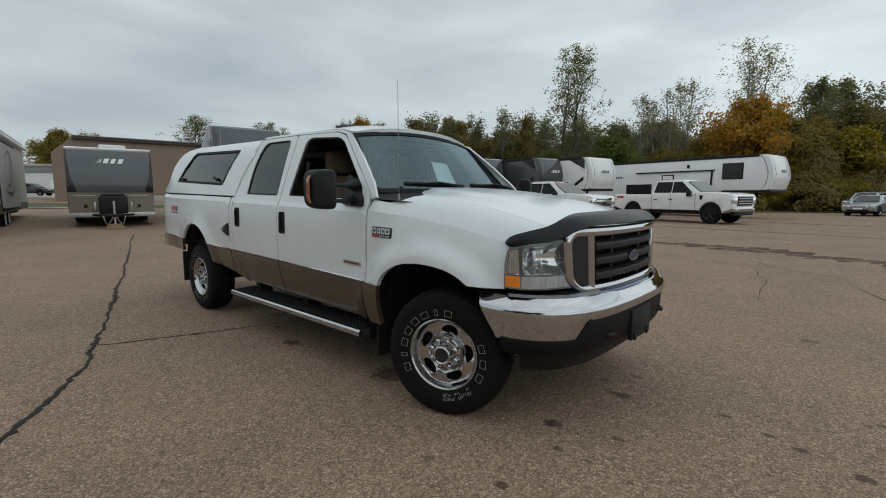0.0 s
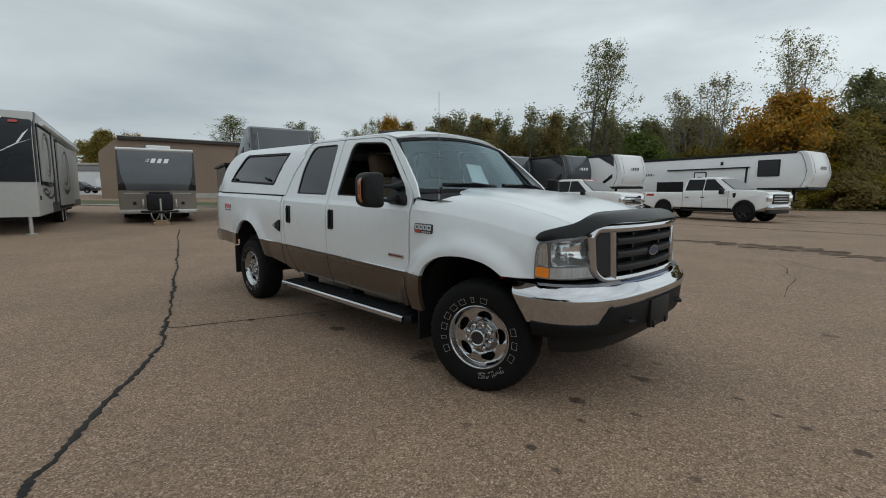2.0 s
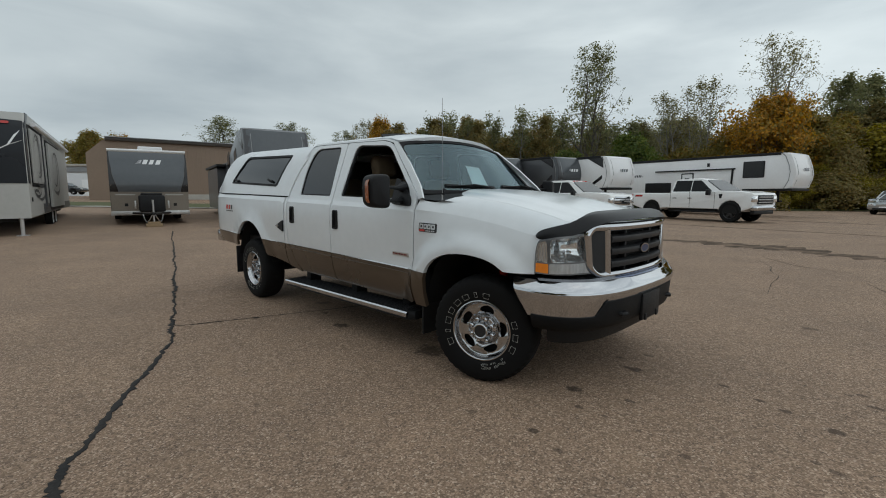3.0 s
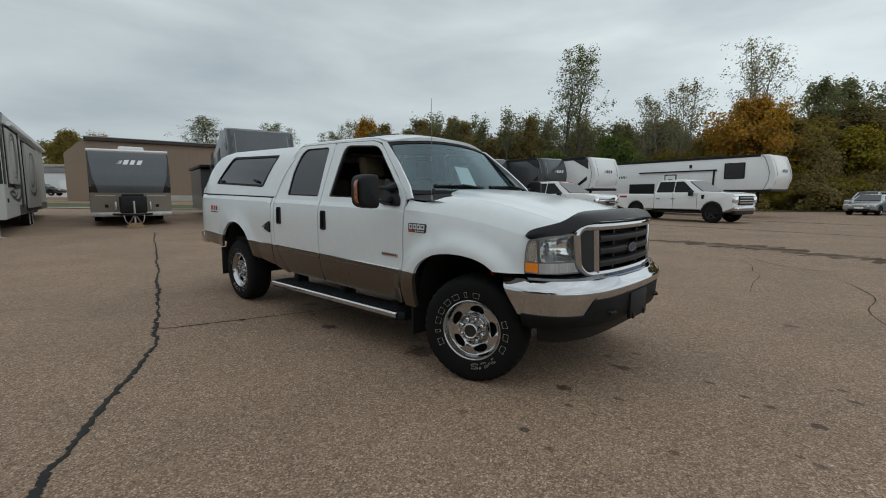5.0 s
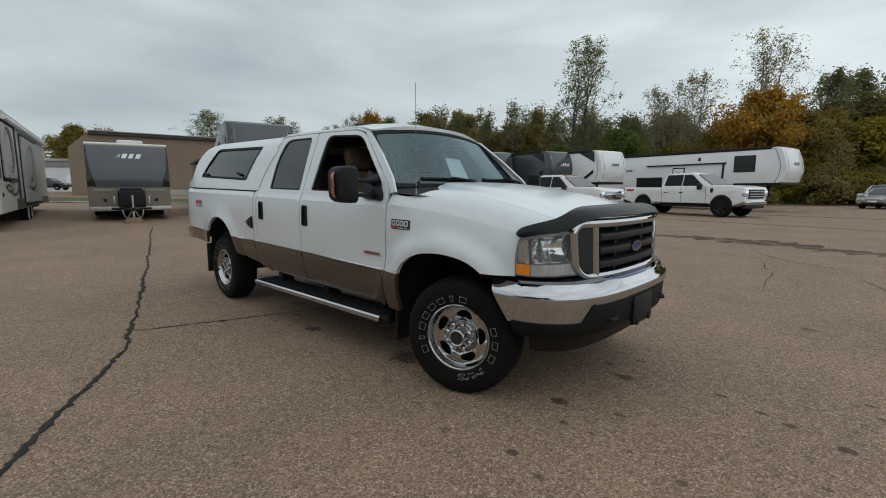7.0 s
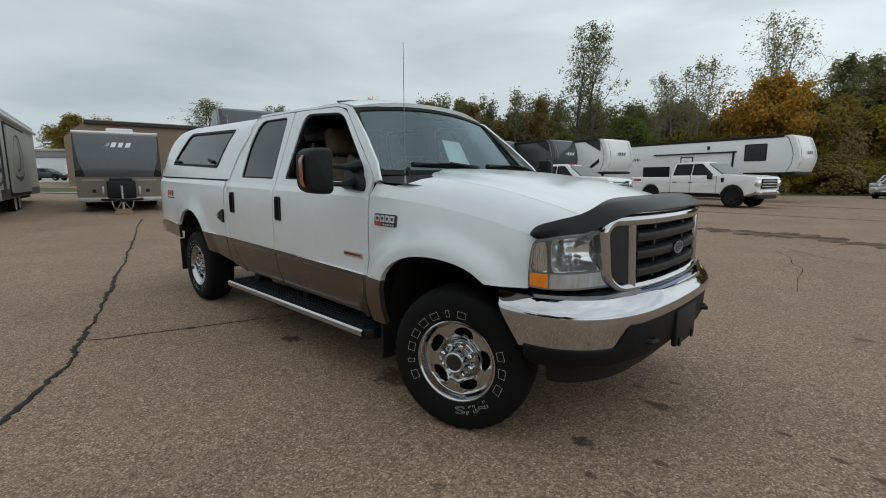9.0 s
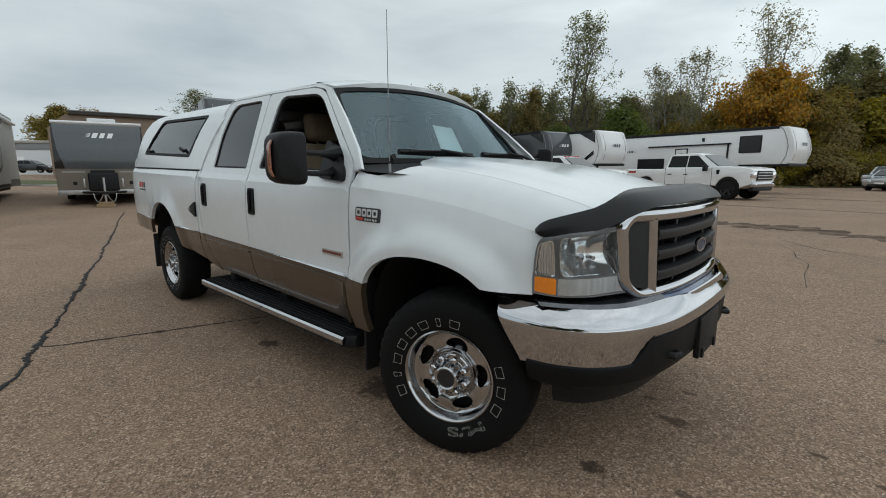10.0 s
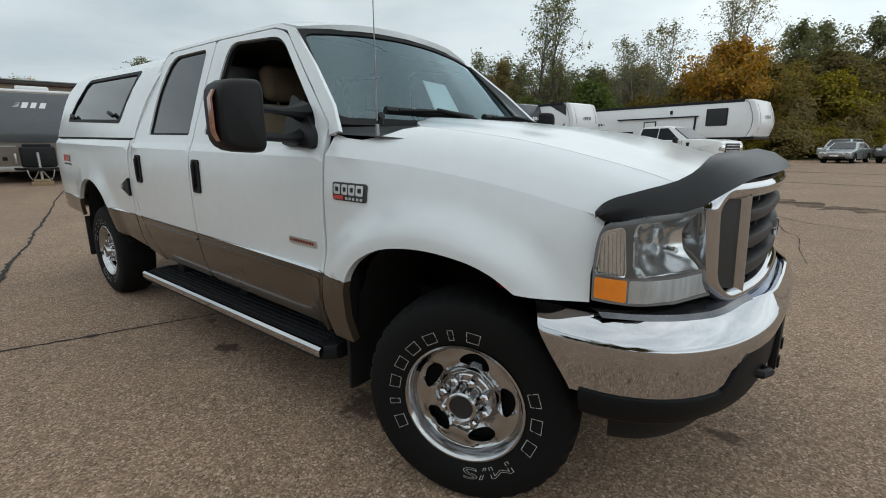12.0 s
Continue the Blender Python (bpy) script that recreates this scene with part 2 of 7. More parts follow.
def edge_far(poly, x, y, d):
    a = np.array(poly)
    b = np.roll(a, -1, axis=0)
    ab = b - a
    t = np.clip(((x - a[:, 0]) * ab[:, 0] + (y - a[:, 1]) * ab[:, 1]) / np.maximum((ab ** 2).sum(1), 1e-12), 0, 1)
    q = a + ab * t[:, None]
    return ((q[:, 0] - x) ** 2 + (q[:, 1] - y) ** 2).min() > d * d


def sheet(outline, f, us, vs, holes=(), thick=0.015, out=None, pick=None, bm=None, seams=(), pts=()):
    """A curved panel: an outline with holes in (u, v), laid on the surface f(u, v), with its edges turned in."""
    from mathutils import geometry
    step = min(abs(us[1] - us[0]), 0.12)
    loops = []
    for loop in (outline, *holes):
        dense = []
        for i in range(len(loop)):
            a, b = Vector(loop[i]), Vector(loop[(i + 1) % len(loop)])
            k = max(1, int((b - a).length / step))
            dense += [tuple(a + (b - a) * j / k) for j in range(k)]
        loops.append(dense)
    verts, edges = [], []
    for loop in loops:
        s = len(verts)
        verts += [Vector(p) for p in loop]
        edges += [(s + i, s + (i + 1) % len(loop)) for i in range(len(loop))]
    for u in us:
        for v in vs:
            if inside(loops[0], u, v) and not any(inside(h, u, v) for h in loops[1:]) and all(edge_far(lp, u, v, 0.012) for lp in loops):
                verts.append(Vector((u, v)))
    verts += [Vector(p) for p in pts]
    for a, b in seams:
        verts += [Vector(a), Vector(b)]
        edges.append((len(verts) - 2, len(verts) - 1))
    co, _, tris, _, _, _ = geometry.delaunay_2d_cdt(verts, edges, [], 0, 1e-5)
    own = bm is None
    bm = bm or bmesh.new()
    made = [bm.verts.new(f(p[0], p[1])) for p in co]
    faces = []
    for t in tris:
        cx, cy = sum(co[i][0] for i in t) / 3, sum(co[i][1] for i in t) / 3
        if inside(loops[0], cx, cy) and not any(inside(h, cx, cy) for h in loops[1:]):
            fc = bm.faces.new([made[i] for i in t])
            if pick:
                fc.material_index = pick(cx, cy)
            faces.append(fc)
    used = {v for fc in faces for v in fc.verts}
    for v in made:
        if v not in used:
            bm.verts.remove(v)
    for fc in faces:
        fc.normal_update()
    if out is not None:
        if sum(fc.normal.dot(Vector(out)) * fc.calc_area() for fc in faces) < 0:
            for fc in faces:
                fc.normal_flip()
    if thick:
        for v in used:
            v.normal_update()
        rim = [e for fc in faces for e in fc.edges if len(e.link_faces) == 1]
        low = {}
        for e in set(rim):
            for v in e.verts:
                if v not in low:
                    low[v] = bm.verts.new(v.co - v.normal * thick)
            fc = e.link_faces[0]
            a, b = e.verts
            k = [lp for lp in fc.loops if lp.edge == e][0]
            if k.vert == a:
                a, b = b, a
            nf = bm.faces.new((a, b, low[b], low[a]))
            nf.material_index = fc.material_index
    return bm


def steps(a, b, d):
    n = max(2, int(abs(b - a) / d) + 1)
    return [a + (b - a) * i / (n - 1) for i in range(n)]


def smooth01(a, b, x):
    t = min(1, max(0, (x - a) / (b - a)))
    return t * t * (3 - 2 * t)


def flow(x, xs, ys):
    """Smooth interpolation through points (cubic Hermite with limited slopes)."""
    if x <= xs[0]:
        return ys[0]
    if x >= xs[-1]:
        return ys[-1]
    i = max(k for k in range(len(xs) - 1) if xs[k] <= x)
    d = [(ys[k + 1] - ys[k]) / (xs[k + 1] - xs[k]) for k in range(len(xs) - 1)]

    def slope(k):
        if k == 0:
            return d[0]
        if k == len(xs) - 1:
            return d[-1]
        return 0.0 if d[k - 1] * d[k] <= 0 else 2 * d[k - 1] * d[k] / (d[k - 1] + d[k])
    h = xs[i + 1] - xs[i]
    t = (x - xs[i]) / h
    return (2 * t ** 3 - 3 * t * t + 1) * ys[i] + (t ** 3 - 2 * t * t + t) * h * slope(i) + (3 * t * t - 2 * t ** 3) * ys[i + 1] + (t ** 3 - t * t) * h * slope(i + 1)


def interp(x, xs, ys):
    return float(np.interp(x, xs, ys))


# the lot seen from the first standpoint: metres to the right and ahead of it
EYE_X, EYE_Y = 1.883, -2.966
CT, ST = math.cos(radians(TURN)), math.sin(radians(TURN))


def lot(x, y, z=0.0):
    return Vector((EYE_X + x * CT - y * ST, EYE_Y + x * ST + y * CT, z))


def rise(x, y):
    """Height of the lot's surface at world (x, y): level round the pickup, rising gently behind it."""
    dx, dy = x - EYE_X, y - EYE_Y
    cx, cy = dx * CT + dy * ST, -dx * ST + dy * CT
    s = -0.5 * cx + 0.5 * cy - 7.0
    return 0.03 * 0.5 * (s + math.sqrt(s * s + 4)) if s > -60 else 0.0


def on_lot(x, y, heading=0.0):
    """Pose on the lot; heading: degrees by which the thing's front (+x) turns from facing the first standpoint's right."""
    p = lot(x, y)
    return Matrix.Translation((p.x, p.y, rise(p.x, p.y))) @ Matrix.Rotation(radians(heading + TURN), 4, "Z")


# ---------------------------------------------------------------- the white pickup (front axle at the origin, facing +x)
RAKE = 0.0225


def B(x, y, z):
    """Body coordinates: the body stands a little higher at the rear."""
    return Vector((x, y, z - RAKE * x))


Z_TAN = 0.75
SIDE_Z = [0.40, 0.50, 0.58, 0.70, 0.95, 1.15, 1.235, 1.245, 1.272, 1.28, 1.32, 1.60, 1.84, 1.90, 1.93]
SIDE_D = [-0.09, -0.05, -0.02, 0.0, 0.010, 0.006, -0.001, -0.006, -0.026, -0.030, -0.042, -0.142, -0.232, -0.262, -0.285]


def half_width(x):
    return flow(x, [-5.24, -5.17, -5.0, -4.7, -3.0, -0.7, 0.0, 0.28, 0.44, 0.55, 0.72], [0.86, 0.905, 0.935, 0.95, 0.965, 0.968, 0.955, 0.935, 0.908, 0.87, 0.74])


def flare(x, z):
    r0 = math.hypot(x + 0.10, (z - 0.42) * 1.06)
    r1 = math.hypot(x + 3.90, (z - 0.46) * 1.04)
    return 0.052 * (1 - smooth01(0.60, 0.75, r0)) + 0.028 * (1 - smooth01(0.52, 0.64, r1))


def side_y(x, z):
    return half_width(x) + interp(z, SIDE_Z, SIDE_D) + flare(x, z)


def side_map(sgn, inset=0.0):
    return lambda x, z: B(x, sgn * (side_y(x, z) - inset), z)


def hood_z(x):
    return flow(x, [-0.75, -0.3, 0.1, 0.45, 0.62, 0.72, 0.80], [1.418, 1.392, 1.350, 1.278, 1.228, 1.188, 1.145])


def fender_map(sgn, inset=0.0):
    """Front fender: below the crease it rolls gently inwards."""
    def f(x, z):
        q = min(1, max(0, (z - (hood_z(x) - 0.385)) / 0.22))
        y = half_width(x) + interp(z, SIDE_Z[:4] + [0.95, 1.6], SIDE_D[:4] + [0.006, 0.006]) + flare(x, z) - (0.040 - 0.024 * smooth01(-0.30, -0.62, x)) * q * q
        return B(x, sgn * (y - inset), z)
    return f


def hood_map(x, t):
    a = abs(t)
    w = half_width(x) if x < 0.40 else flow(x, [0.40, 0.60, 0.80], [half_width(0.40), 0.895, 0.88])
    bulge = 0.016 * (1 - smooth01(0.46, 0.62, a)) * smooth01(0.75, 0.2, x)
    return B(x, t * (w + 0.006 - 0.040 + 0.024 * smooth01(-0.30, -0.62, x)), hood_z(x) - 0.02 * a * a - 0.145 * a ** 12 + bulge)


truck = thing("pickup_truck", label="white crew-cab pickup truck with tan lower panels and canopy", category="pickup truck")
TAN_SEAM = [((-6.0, Z_TAN), (1.0, Z_TAN))]
TAN_PICK = lambda x, z: 1 if z < Z_TAN else 0
ZS = [0.45, 0.52, 0.58, 0.66, Z_TAN - 0.004, Z_TAN + 0.004, 0.85, 0.95, 1.05, 1.15, 1.20, 1.235, 1.245, 1.272, 1.28, 1.32, 1.42, 1.52, 1.62, 1.72, 1.82, 1.88]
F_ARCH = curve_through([(-0.524, 0.705), (-0.497, 0.780), (-0.424, 0.858), (-0.29, 0.922), (-0.11, 0.948), (0.06, 0.940), (0.17, 0.912), (0.255, 0.865)], 5)
R_ARCH = [(-3.90 + 0.455 * math.cos(radians(a)), 0.515 + 0.44 * math.sin(radians(a))) for a in range(170, 9, -8)]
CAP_F = curve_through([(-2.872, 1.30), (-2.84, 1.42), (-2.785, 1.56), (-2.68, 1.72), (-2.56, 1.85)], 4)

FRONT_DOOR = rounded([(-1.936, 0.455), (-0.70, 0.455), (-0.682, 0.75), (-0.678, 1.22), (-0.70, 1.37), (-1.20, 1.823), (-1.33, 1.853), (-1.936, 1.863)], [0.05, 0.06, 0, 0, 0.05, 0.08, 0.1, 0.03])
FRONT_WIN = rounded([(-1.815, 1.325), (-0.775, 1.325), (-0.802, 1.405), (-1.235, 1.808), (-1.775, 1.834)], [0.03, 0.03, 0.04, 0.10, 0.10])
REAR_DOOR = rounded([(-1.946, 0.455), (-1.946, 1.863), (-2.62, 1.861), (-2.76, 1.72), (-2.862, 1.30), (-2.862, 0.80), (-2.68, 0.455)], [0.05, 0.03, 0.16, 0.1, 0.05, 0.1, 0.05])
REAR_WIN = rounded([(-2.006, 1.322), (-2.045, 1.830), (-2.548, 1.828), (-2.640, 1.60), (-2.625, 1.322)], [0.02, 0.05, 0.12, 0.15, 0.02])


def paint_edge(sgn, x0, x1, surface, parent):
    """The dark line where the white paint meets the tan."""
    part("paint_line", sheet([(x0, Z_TAN - 0.004), (x1, Z_TAN - 0.004), (x1, Z_TAN + 0.003), (x0, Z_TAN + 0.003)], surface(sgn, -0.003), steps(x0, x1, 0.07), [Z_TAN], [], 0.002, (0, sgn, 0)), M_TAN_LINE, parent)


def door(name, sgn, outline, win, handle_x, glazed, label):
    d = part(name, sheet(outline, side_map(sgn), steps(-2.9, -0.66, 0.075), ZS, [win], 0.022, (0, sgn, 0), TAN_PICK, seams=TAN_SEAM), [M_WHITE, M_TAN], truck, label, 20)
    # rubber round the window, drawn in from the sheet metal
    inner = [(x + (cx - x) * 0.05, z + (cz - z) * 0.05) for (x, z) in win for cx, cz in [(sum(p[0] for p in win) / len(win), sum(p[1] for p in win) / len(win))]]
    part("window_seal", sheet(win, side_map(sgn, 0.010), steps(-2.9, -0.66, 0.2), steps(1.3, 1.85, 0.15), [inner], 0.02, (0, sgn, 0)), M_SEAL, d)
    if glazed:
        part("window_glass", sheet(inner, side_map(sgn, 0.016), steps(-2.9, -0.66, 0.1), steps(1.3, 1.85, 0.1), [], 0.005, (0, sgn, 0)), glazed, d, "dark tinted door glass")
    # recessed pull handle in a black bezel
    hz0, hz1 = 1.0, 1.188
    cup = rounded([(handle_x - 0.046, hz0), (handle_x + 0.046, hz0), (handle_x + 0.042, hz1), (handle_x - 0.042, hz1)], 0.02)
    inn = [(handle_x + (x - handle_x) * 0.72, 1.095 + (z - 1.095) * 0.86) for x, z in cup]
    h = part("door_handle", sheet(cup, side_map(sgn, -0.010), steps(handle_x - 0.05, handle_x + 0.05, 0.03), steps(hz0, hz1, 0.04), [inn], 0.02, (0, sgn, 0)), M_SEAL, d, "black recessed pull handle")
    part("handle_cup", sheet(inn, side_map(sgn, -0.003), steps(handle_x - 0.05, handle_x + 0.05, 0.03), steps(hz0, hz1, 0.04), [], 0.0, (0, sgn, 0)), M_LINER, h)
    bm = bmesh.new()
    y = sgn * (side_y(handle_x, 1.1) + 0.010)
    box(bm, handle_x - 0.026, handle_x - 0.004, y - 0.012, y + 0.012, 1.03 - RAKE * handle_x, 1.165 - RAKE * handle_x, 0.008)
    part("handle_grip", bm, M_SEAL, h)
    # stamped line of the lower moulding
    x0, x1 = min(p[0] for p in outline), max(p[0] for p in outline)
    lo, hi = x0 + (0.03 if x0 < -2 else 0.02), x1 - 0.03
    if x0 < -2.5:
        lo = -2.80
    if x0 > -2:
        band = [(lo, 0.704), (hi - 0.035, 0.704), (hi - 0.013, 0.69), (hi - 0.010, 0.60), (hi, 0.60), (hi, 0.695), (hi - 0.028, 0.714), (lo, 0.714)]
    else:
        band = [(lo, 0.704), (hi + 0.02, 0.704), (hi + 0.02, 0.714), (lo, 0.714)]
    bm = sheet(band, side_map(sgn, -0.008), steps(lo, hi, 0.1), [0.709], [], 0.009, (0, sgn, 0))
    paint_edge(sgn, x0 + 0.01, x1 - 0.01, side_map, d)
    part("moulding_line", bm, M_TAN, d)
    return d


def fender(sgn):
    xs = steps(0.47, -0.668, 0.02)
    crease = [(x, hood_z(x) - 0.165) for x in xs]
    outline = [(-0.672, 0.455), (-0.548, 0.455)] + F_ARCH + [(0.455, 0.868), (0.452, 0.95), (0.462, 1.02)] + crease
    bm = sheet(outline, fender_map(sgn), steps(-0.66, 0.52, 0.028), [z for z in ZS if z < 0.8] + steps(0.78, 1.24, 0.028), [], 0.035, (0, sgn, 0), TAN_PICK, seams=TAN_SEAM)
    top = [(x, 1.0) for x in reversed(xs)] + [(0.487, 0.97), (0.545, 0.92), (0.596, 0.86), (0.62, 0.825), (-0.31, 0.825), (-0.36, 0.87), (-0.42, 0.925), (-0.50, 0.948), (-0.59, 0.945), (-0.672, 0.93)]
    top = [(x, sgn * t) for x, t in top]
    sheet(top, hood_map, steps(-0.66, 0.64, 0.07), [sgn * t for t in (0.85, 0.88, 0.905, 0.93, 0.95, 0.965, 0.98, 0.99)], [], 0.0, (0, sgn * 0.3, 1), bm=bm)
    bmesh.ops.remove_doubles(bm, verts=bm.verts, dist=0.0015)
    d = part("front_fender", bm, [M_WHITE, M_TAN], truck, smooth=45)
    paint_edge(sgn, -0.665, -0.53, fender_map, d)
    # badge: black plaque, silver bars, red stripe
    s = part("fender_badge", sheet(rounded([(-0.608, 1.074), (-0.410, 1.074), (-0.410, 1.146), (-0.608, 1.146)], 0.015), fender_map(sgn, -0.004), steps(-0.61, -0.41, 0.05), steps(1.06, 1.16, 0.03), [], 0.006, (0, sgn, 0)), M_BADGE, d, "black badge with silver bars and a red stripe")
    bm = bmesh.new()
    for k, (a, b) in enumerate(((-0.595, -0.556), (-0.548, -0.514), (-0.508, -0.472), (-0.466, -0.426))):
        ring = rounded([(a, 1.099), (b, 1.099), (b, 1.139), (a, 1.139)], 0.006, 2)
        hole = [((a + b) / 2 + (x - (a + b) / 2) * 0.52, 1.119 + (z - 1.119) * 0.45) for x, z in ring]
        sheet(ring, fender_map(sgn, -0.009), [a, b], [1.11, 1.13], [hole], 0.004, (0, sgn, 0), bm=bm)
    for a in (-0.525, -0.505, -0.485, -0.462, -0.442):
        sheet([(a, 1.080), (a + 0.013, 1.080), (a + 0.013, 1.090), (a, 1.090)], fender_map(sgn, -0.009), [a, a + 0.01], [1.08], [], 0.003, (0, sgn, 0), bm=bm)
    part("badge_bars", bm, M_TRIM_SILVER, s)
    part("badge_stripe", sheet([(-0.599, 1.079), (-0.54, 1.079), (-0.54, 1.094), (-0.599, 1.094)], fender_map(sgn, -0.008), [-0.59, -0.55], [1.08], [], 0.003, (0, sgn, 0)), M_MARKER_RED, s)
    # wheel well
    bm = bmesh.new()
    path = [(-0.575, 0.46), (-0.56, 0.65)] + F_ARCH + [(0.34, 0.80), (0.40, 0.55)]
    loft(bm, [[B(x, sgn * y, z + 0.012) for x, z in path] for y in (0.90, 0.42)], close=False)
    vs = [bm.verts.new(B(x, sgn * 0.42, z)) for x, z in path]
    bm.faces.new(vs)
    part("wheel_well", bm, M_LINER, d)
    return d


def bed_side(sgn):
    outline = [(-2.95, 1.282), (-5.20, 1.282), (-5.225, 0.95), (-5.22, 0.63), (-5.16, 0.60), (-4.36, 0.588)] + R_ARCH + [(-3.44, 0.56), (-2.95, 0.50)]
    d = part("bed_side", sheet(outline, side_map(sgn), steps(-5.22, -2.96, 0.07), [z for z in ZS if z < 1.275], [], 0.03, (0, sgn, 0), TAN_PICK, seams=TAN_SEAM), [M_WHITE, M_TAN], truck, "", 20)
    paint_edge(sgn, -3.43, -2.96, side_map, d)
    paint_edge(sgn, -5.21, -4.37, side_map, d)
    bm = bmesh.new()
    path = [(-4.40, 0.45)] + R_ARCH + [(-3.40, 0.45)]
    loft(bm, [[B(x, sgn * y, z + 0.012) for x, z in path] for y in (0.92, 0.45)], close=False)
    bm.faces.new([bm.verts.new(B(x, sgn * 0.45, z)) for x, z in path])
    part("wheel_well", bm, M_LINER, d)
    # decal: red and dark slanted bars over a thin line
    bm = bmesh.new()
    for k, (a, w, mi) in enumerate(((-4.72, 0.085, 0), (-4.625, 0.075, 0), (-4.54, 0.06, 1))):
        sheet([(a, 1.075), (a + w * 0.75, 1.075), (a + w, 1.135), (a + 0.02, 1.135)], side_map(sgn, -0.003), [a, a + w], [1.1], [], 0.0, (0, sgn, 0), pick=lambda x, z, q=mi: q, bm=bm)
    for a in (-4.71, -4.66, -4.61, -4.56, -4.51):
        sheet([(a, 1.045), (a + 0.036, 1.045), (a + 0.036, 1.06), (a, 1.06)], side_map(sgn, -0.003), [a, a + 0.03], [1.05], [], 0.0, (0, sgn, 0), pick=lambda x, z: 1, bm=bm)
    part("bed_decal", bm, [M_MARKER_RED, M_BADGE], d, "red and black decal bars")
    # black tie-down bracket at the front of the bed
    bm = sheet(rounded([(-3.125, 0.945), (-2.955, 0.885), (-2.95, 1.02)], 0.012, 3), side_map(sgn, -0.018), steps(-3.12, -2.94, 0.05), [0.92, 0.96], [], 0.03, (0, sgn, 0))
    br = part("tie_down_bracket", bm, M_BLACK_PLASTIC, d, "black triangular tie-down bracket")
    bm = bmesh.new()
    y = sgn * (side_y(-3.06, 0.945) + 0.016)
    rod(bm, B(-3.06, y, 0.947), B(-3.06, y + sgn * 0.012, 0.947), 0.016)
    part("bolt", bm, M_TRIM_SILVER, br)
    return d


def cab_side(sgn):
    outer = [(-0.62, 1.345), (-0.70, 1.455), (-0.895, 1.635), (-1.145, 1.835), (-1.30, 1.874), (-1.90, 1.887), (-2.58, 1.886), (-2.66, 1.83)] + [(x - 0.0, z) for x, z in reversed(CAP_F[:-2])] + [(-2.935, 1.28), (-2.935, 0.49), (-2.70, 0.437), (-2.695, 0.452), (-2.87, 0.80), (-2.87, 1.30)]
    inner = [(-2.768, 1.72), (-2.695, 1.81), (-2.62, 1.868), (-1.93, 1.870), (-1.33, 1.860), (-1.20, 1.830), (-0.69, 1.372), (-0.68, 1.33)]
    d = part("cab_pillar_frame", sheet(outer + inner, side_map(sgn), steps(-2.93, -0.6, 0.08), ZS, [], 0.02, (0, sgn, 0), TAN_PICK, seams=TAN_SEAM), [M_WHITE, M_TAN], truck)
    # dark trim inside the doors, round the windows
    part("door_trim", sheet([(-2.86, 1.22), (-0.70, 1.22), (-0.72, 1.375), (-1.20, 1.832), (-1.33, 1.862), (-2.62, 1.872), (-2.76, 1.72), (-2.86, 1.30)], side_map(sgn, 0.035), steps(-2.85, -0.7, 0.15), steps(1.25, 1.85, 0.1), [FRONT_WIN, REAR_WIN], 0.0, (0, sgn, 0)), M_LINER, d)
    # dark door jambs and sill behind the gaps
    bm = bmesh.new()
    box(bm, -2.93, -0.66, sgn * 0.80, sgn * 0.90, 0.47, 1.27)
    for v in bm.verts:
        v.co = B(*v.co)
    part("door_jamb", bm, M_LINER, d)
    return d


for sgn in (-1, 1):
    fender(sgn)
    door("front_door", sgn, FRONT_DOOR, FRONT_WIN, -1.845, M_TINT if sgn > 0 else None, "white front door with its window down" if sgn < 0 else "white front door")
    door("rear_door", sgn, REAR_DOOR, REAR_WIN, -2.74, M_TINT, "white rear door")
    cab_side(sgn)
    bed_side(sgn)

# hood, roof, windshield, cowl
hood_edge = [(0.62, -0.8225), (0.668, -0.70), (0.69, -0.50), (0.715, -0.25), (0.725, 0.0)]
hood_out = hood_edge + [(x, -t) for x, t in reversed(hood_edge[:-1])] + [(-0.31, 0.8225), (-0.38, 0.76), (-0.45, 0.66), (-0.51, 0.50), (-0.55, 0.25), (-0.56, 0.0), (-0.55, -0.25), (-0.51, -0.50), (-0.45, -0.66), (-0.38, -0.76), (-0.31, -0.8225)]
part("hood", sheet(hood_out, hood_map, steps(-0.64, 0.78, 0.07), steps(-0.80, 0.80, 0.08), [], 0.02, (0, 0, 1)), M_WHITE, truck)


def roof_map(x, y):
    e = smooth01(-1.36, -1.10, x)
    return B(x - 0.0, y, 1.886 + 0.078 * (1 - (abs(y) / 0.70) ** 2.6) - 0.046 * e)


part("cab_roof", sheet(rounded([(-1.165, -0.69), (-1.10, -0.40), (-1.08, 0.0), (-1.10, 0.40), (-1.165, 0.69), (-2.62, 0.69), (-2.62, -0.69)], 0.03), roof_map, steps(-2.6, -1.1, 0.1), [-0.67, -0.64, -0.6, -0.5, -0.35, -0.2, 0, 0.2, 0.35, 0.5, 0.6, 0.64, 0.67], [], 0.03, (0, 0, 1)), M_WHITE, truck)


bm = bmesh.new()
secs = []
for y in steps(-0.46, 0.46, 0.08):
    p = roof_map(-1.62 - 0.10 * (y / 0.46) ** 2, y)
    secs.append([p + Vector((0.02, 0, -0.004)), p + Vector((-0.02, 0, 0.028)), p + Vector((-0.03, 0, 0.028)), p + Vector((0.0, 0, -0.006))])
loft(bm, secs)
bmesh.ops.recalc_face_normals(bm, faces=bm.faces)
part("sunroof_visor", bm, M_SMOKE, truck, "thin smoked sunroof visor")


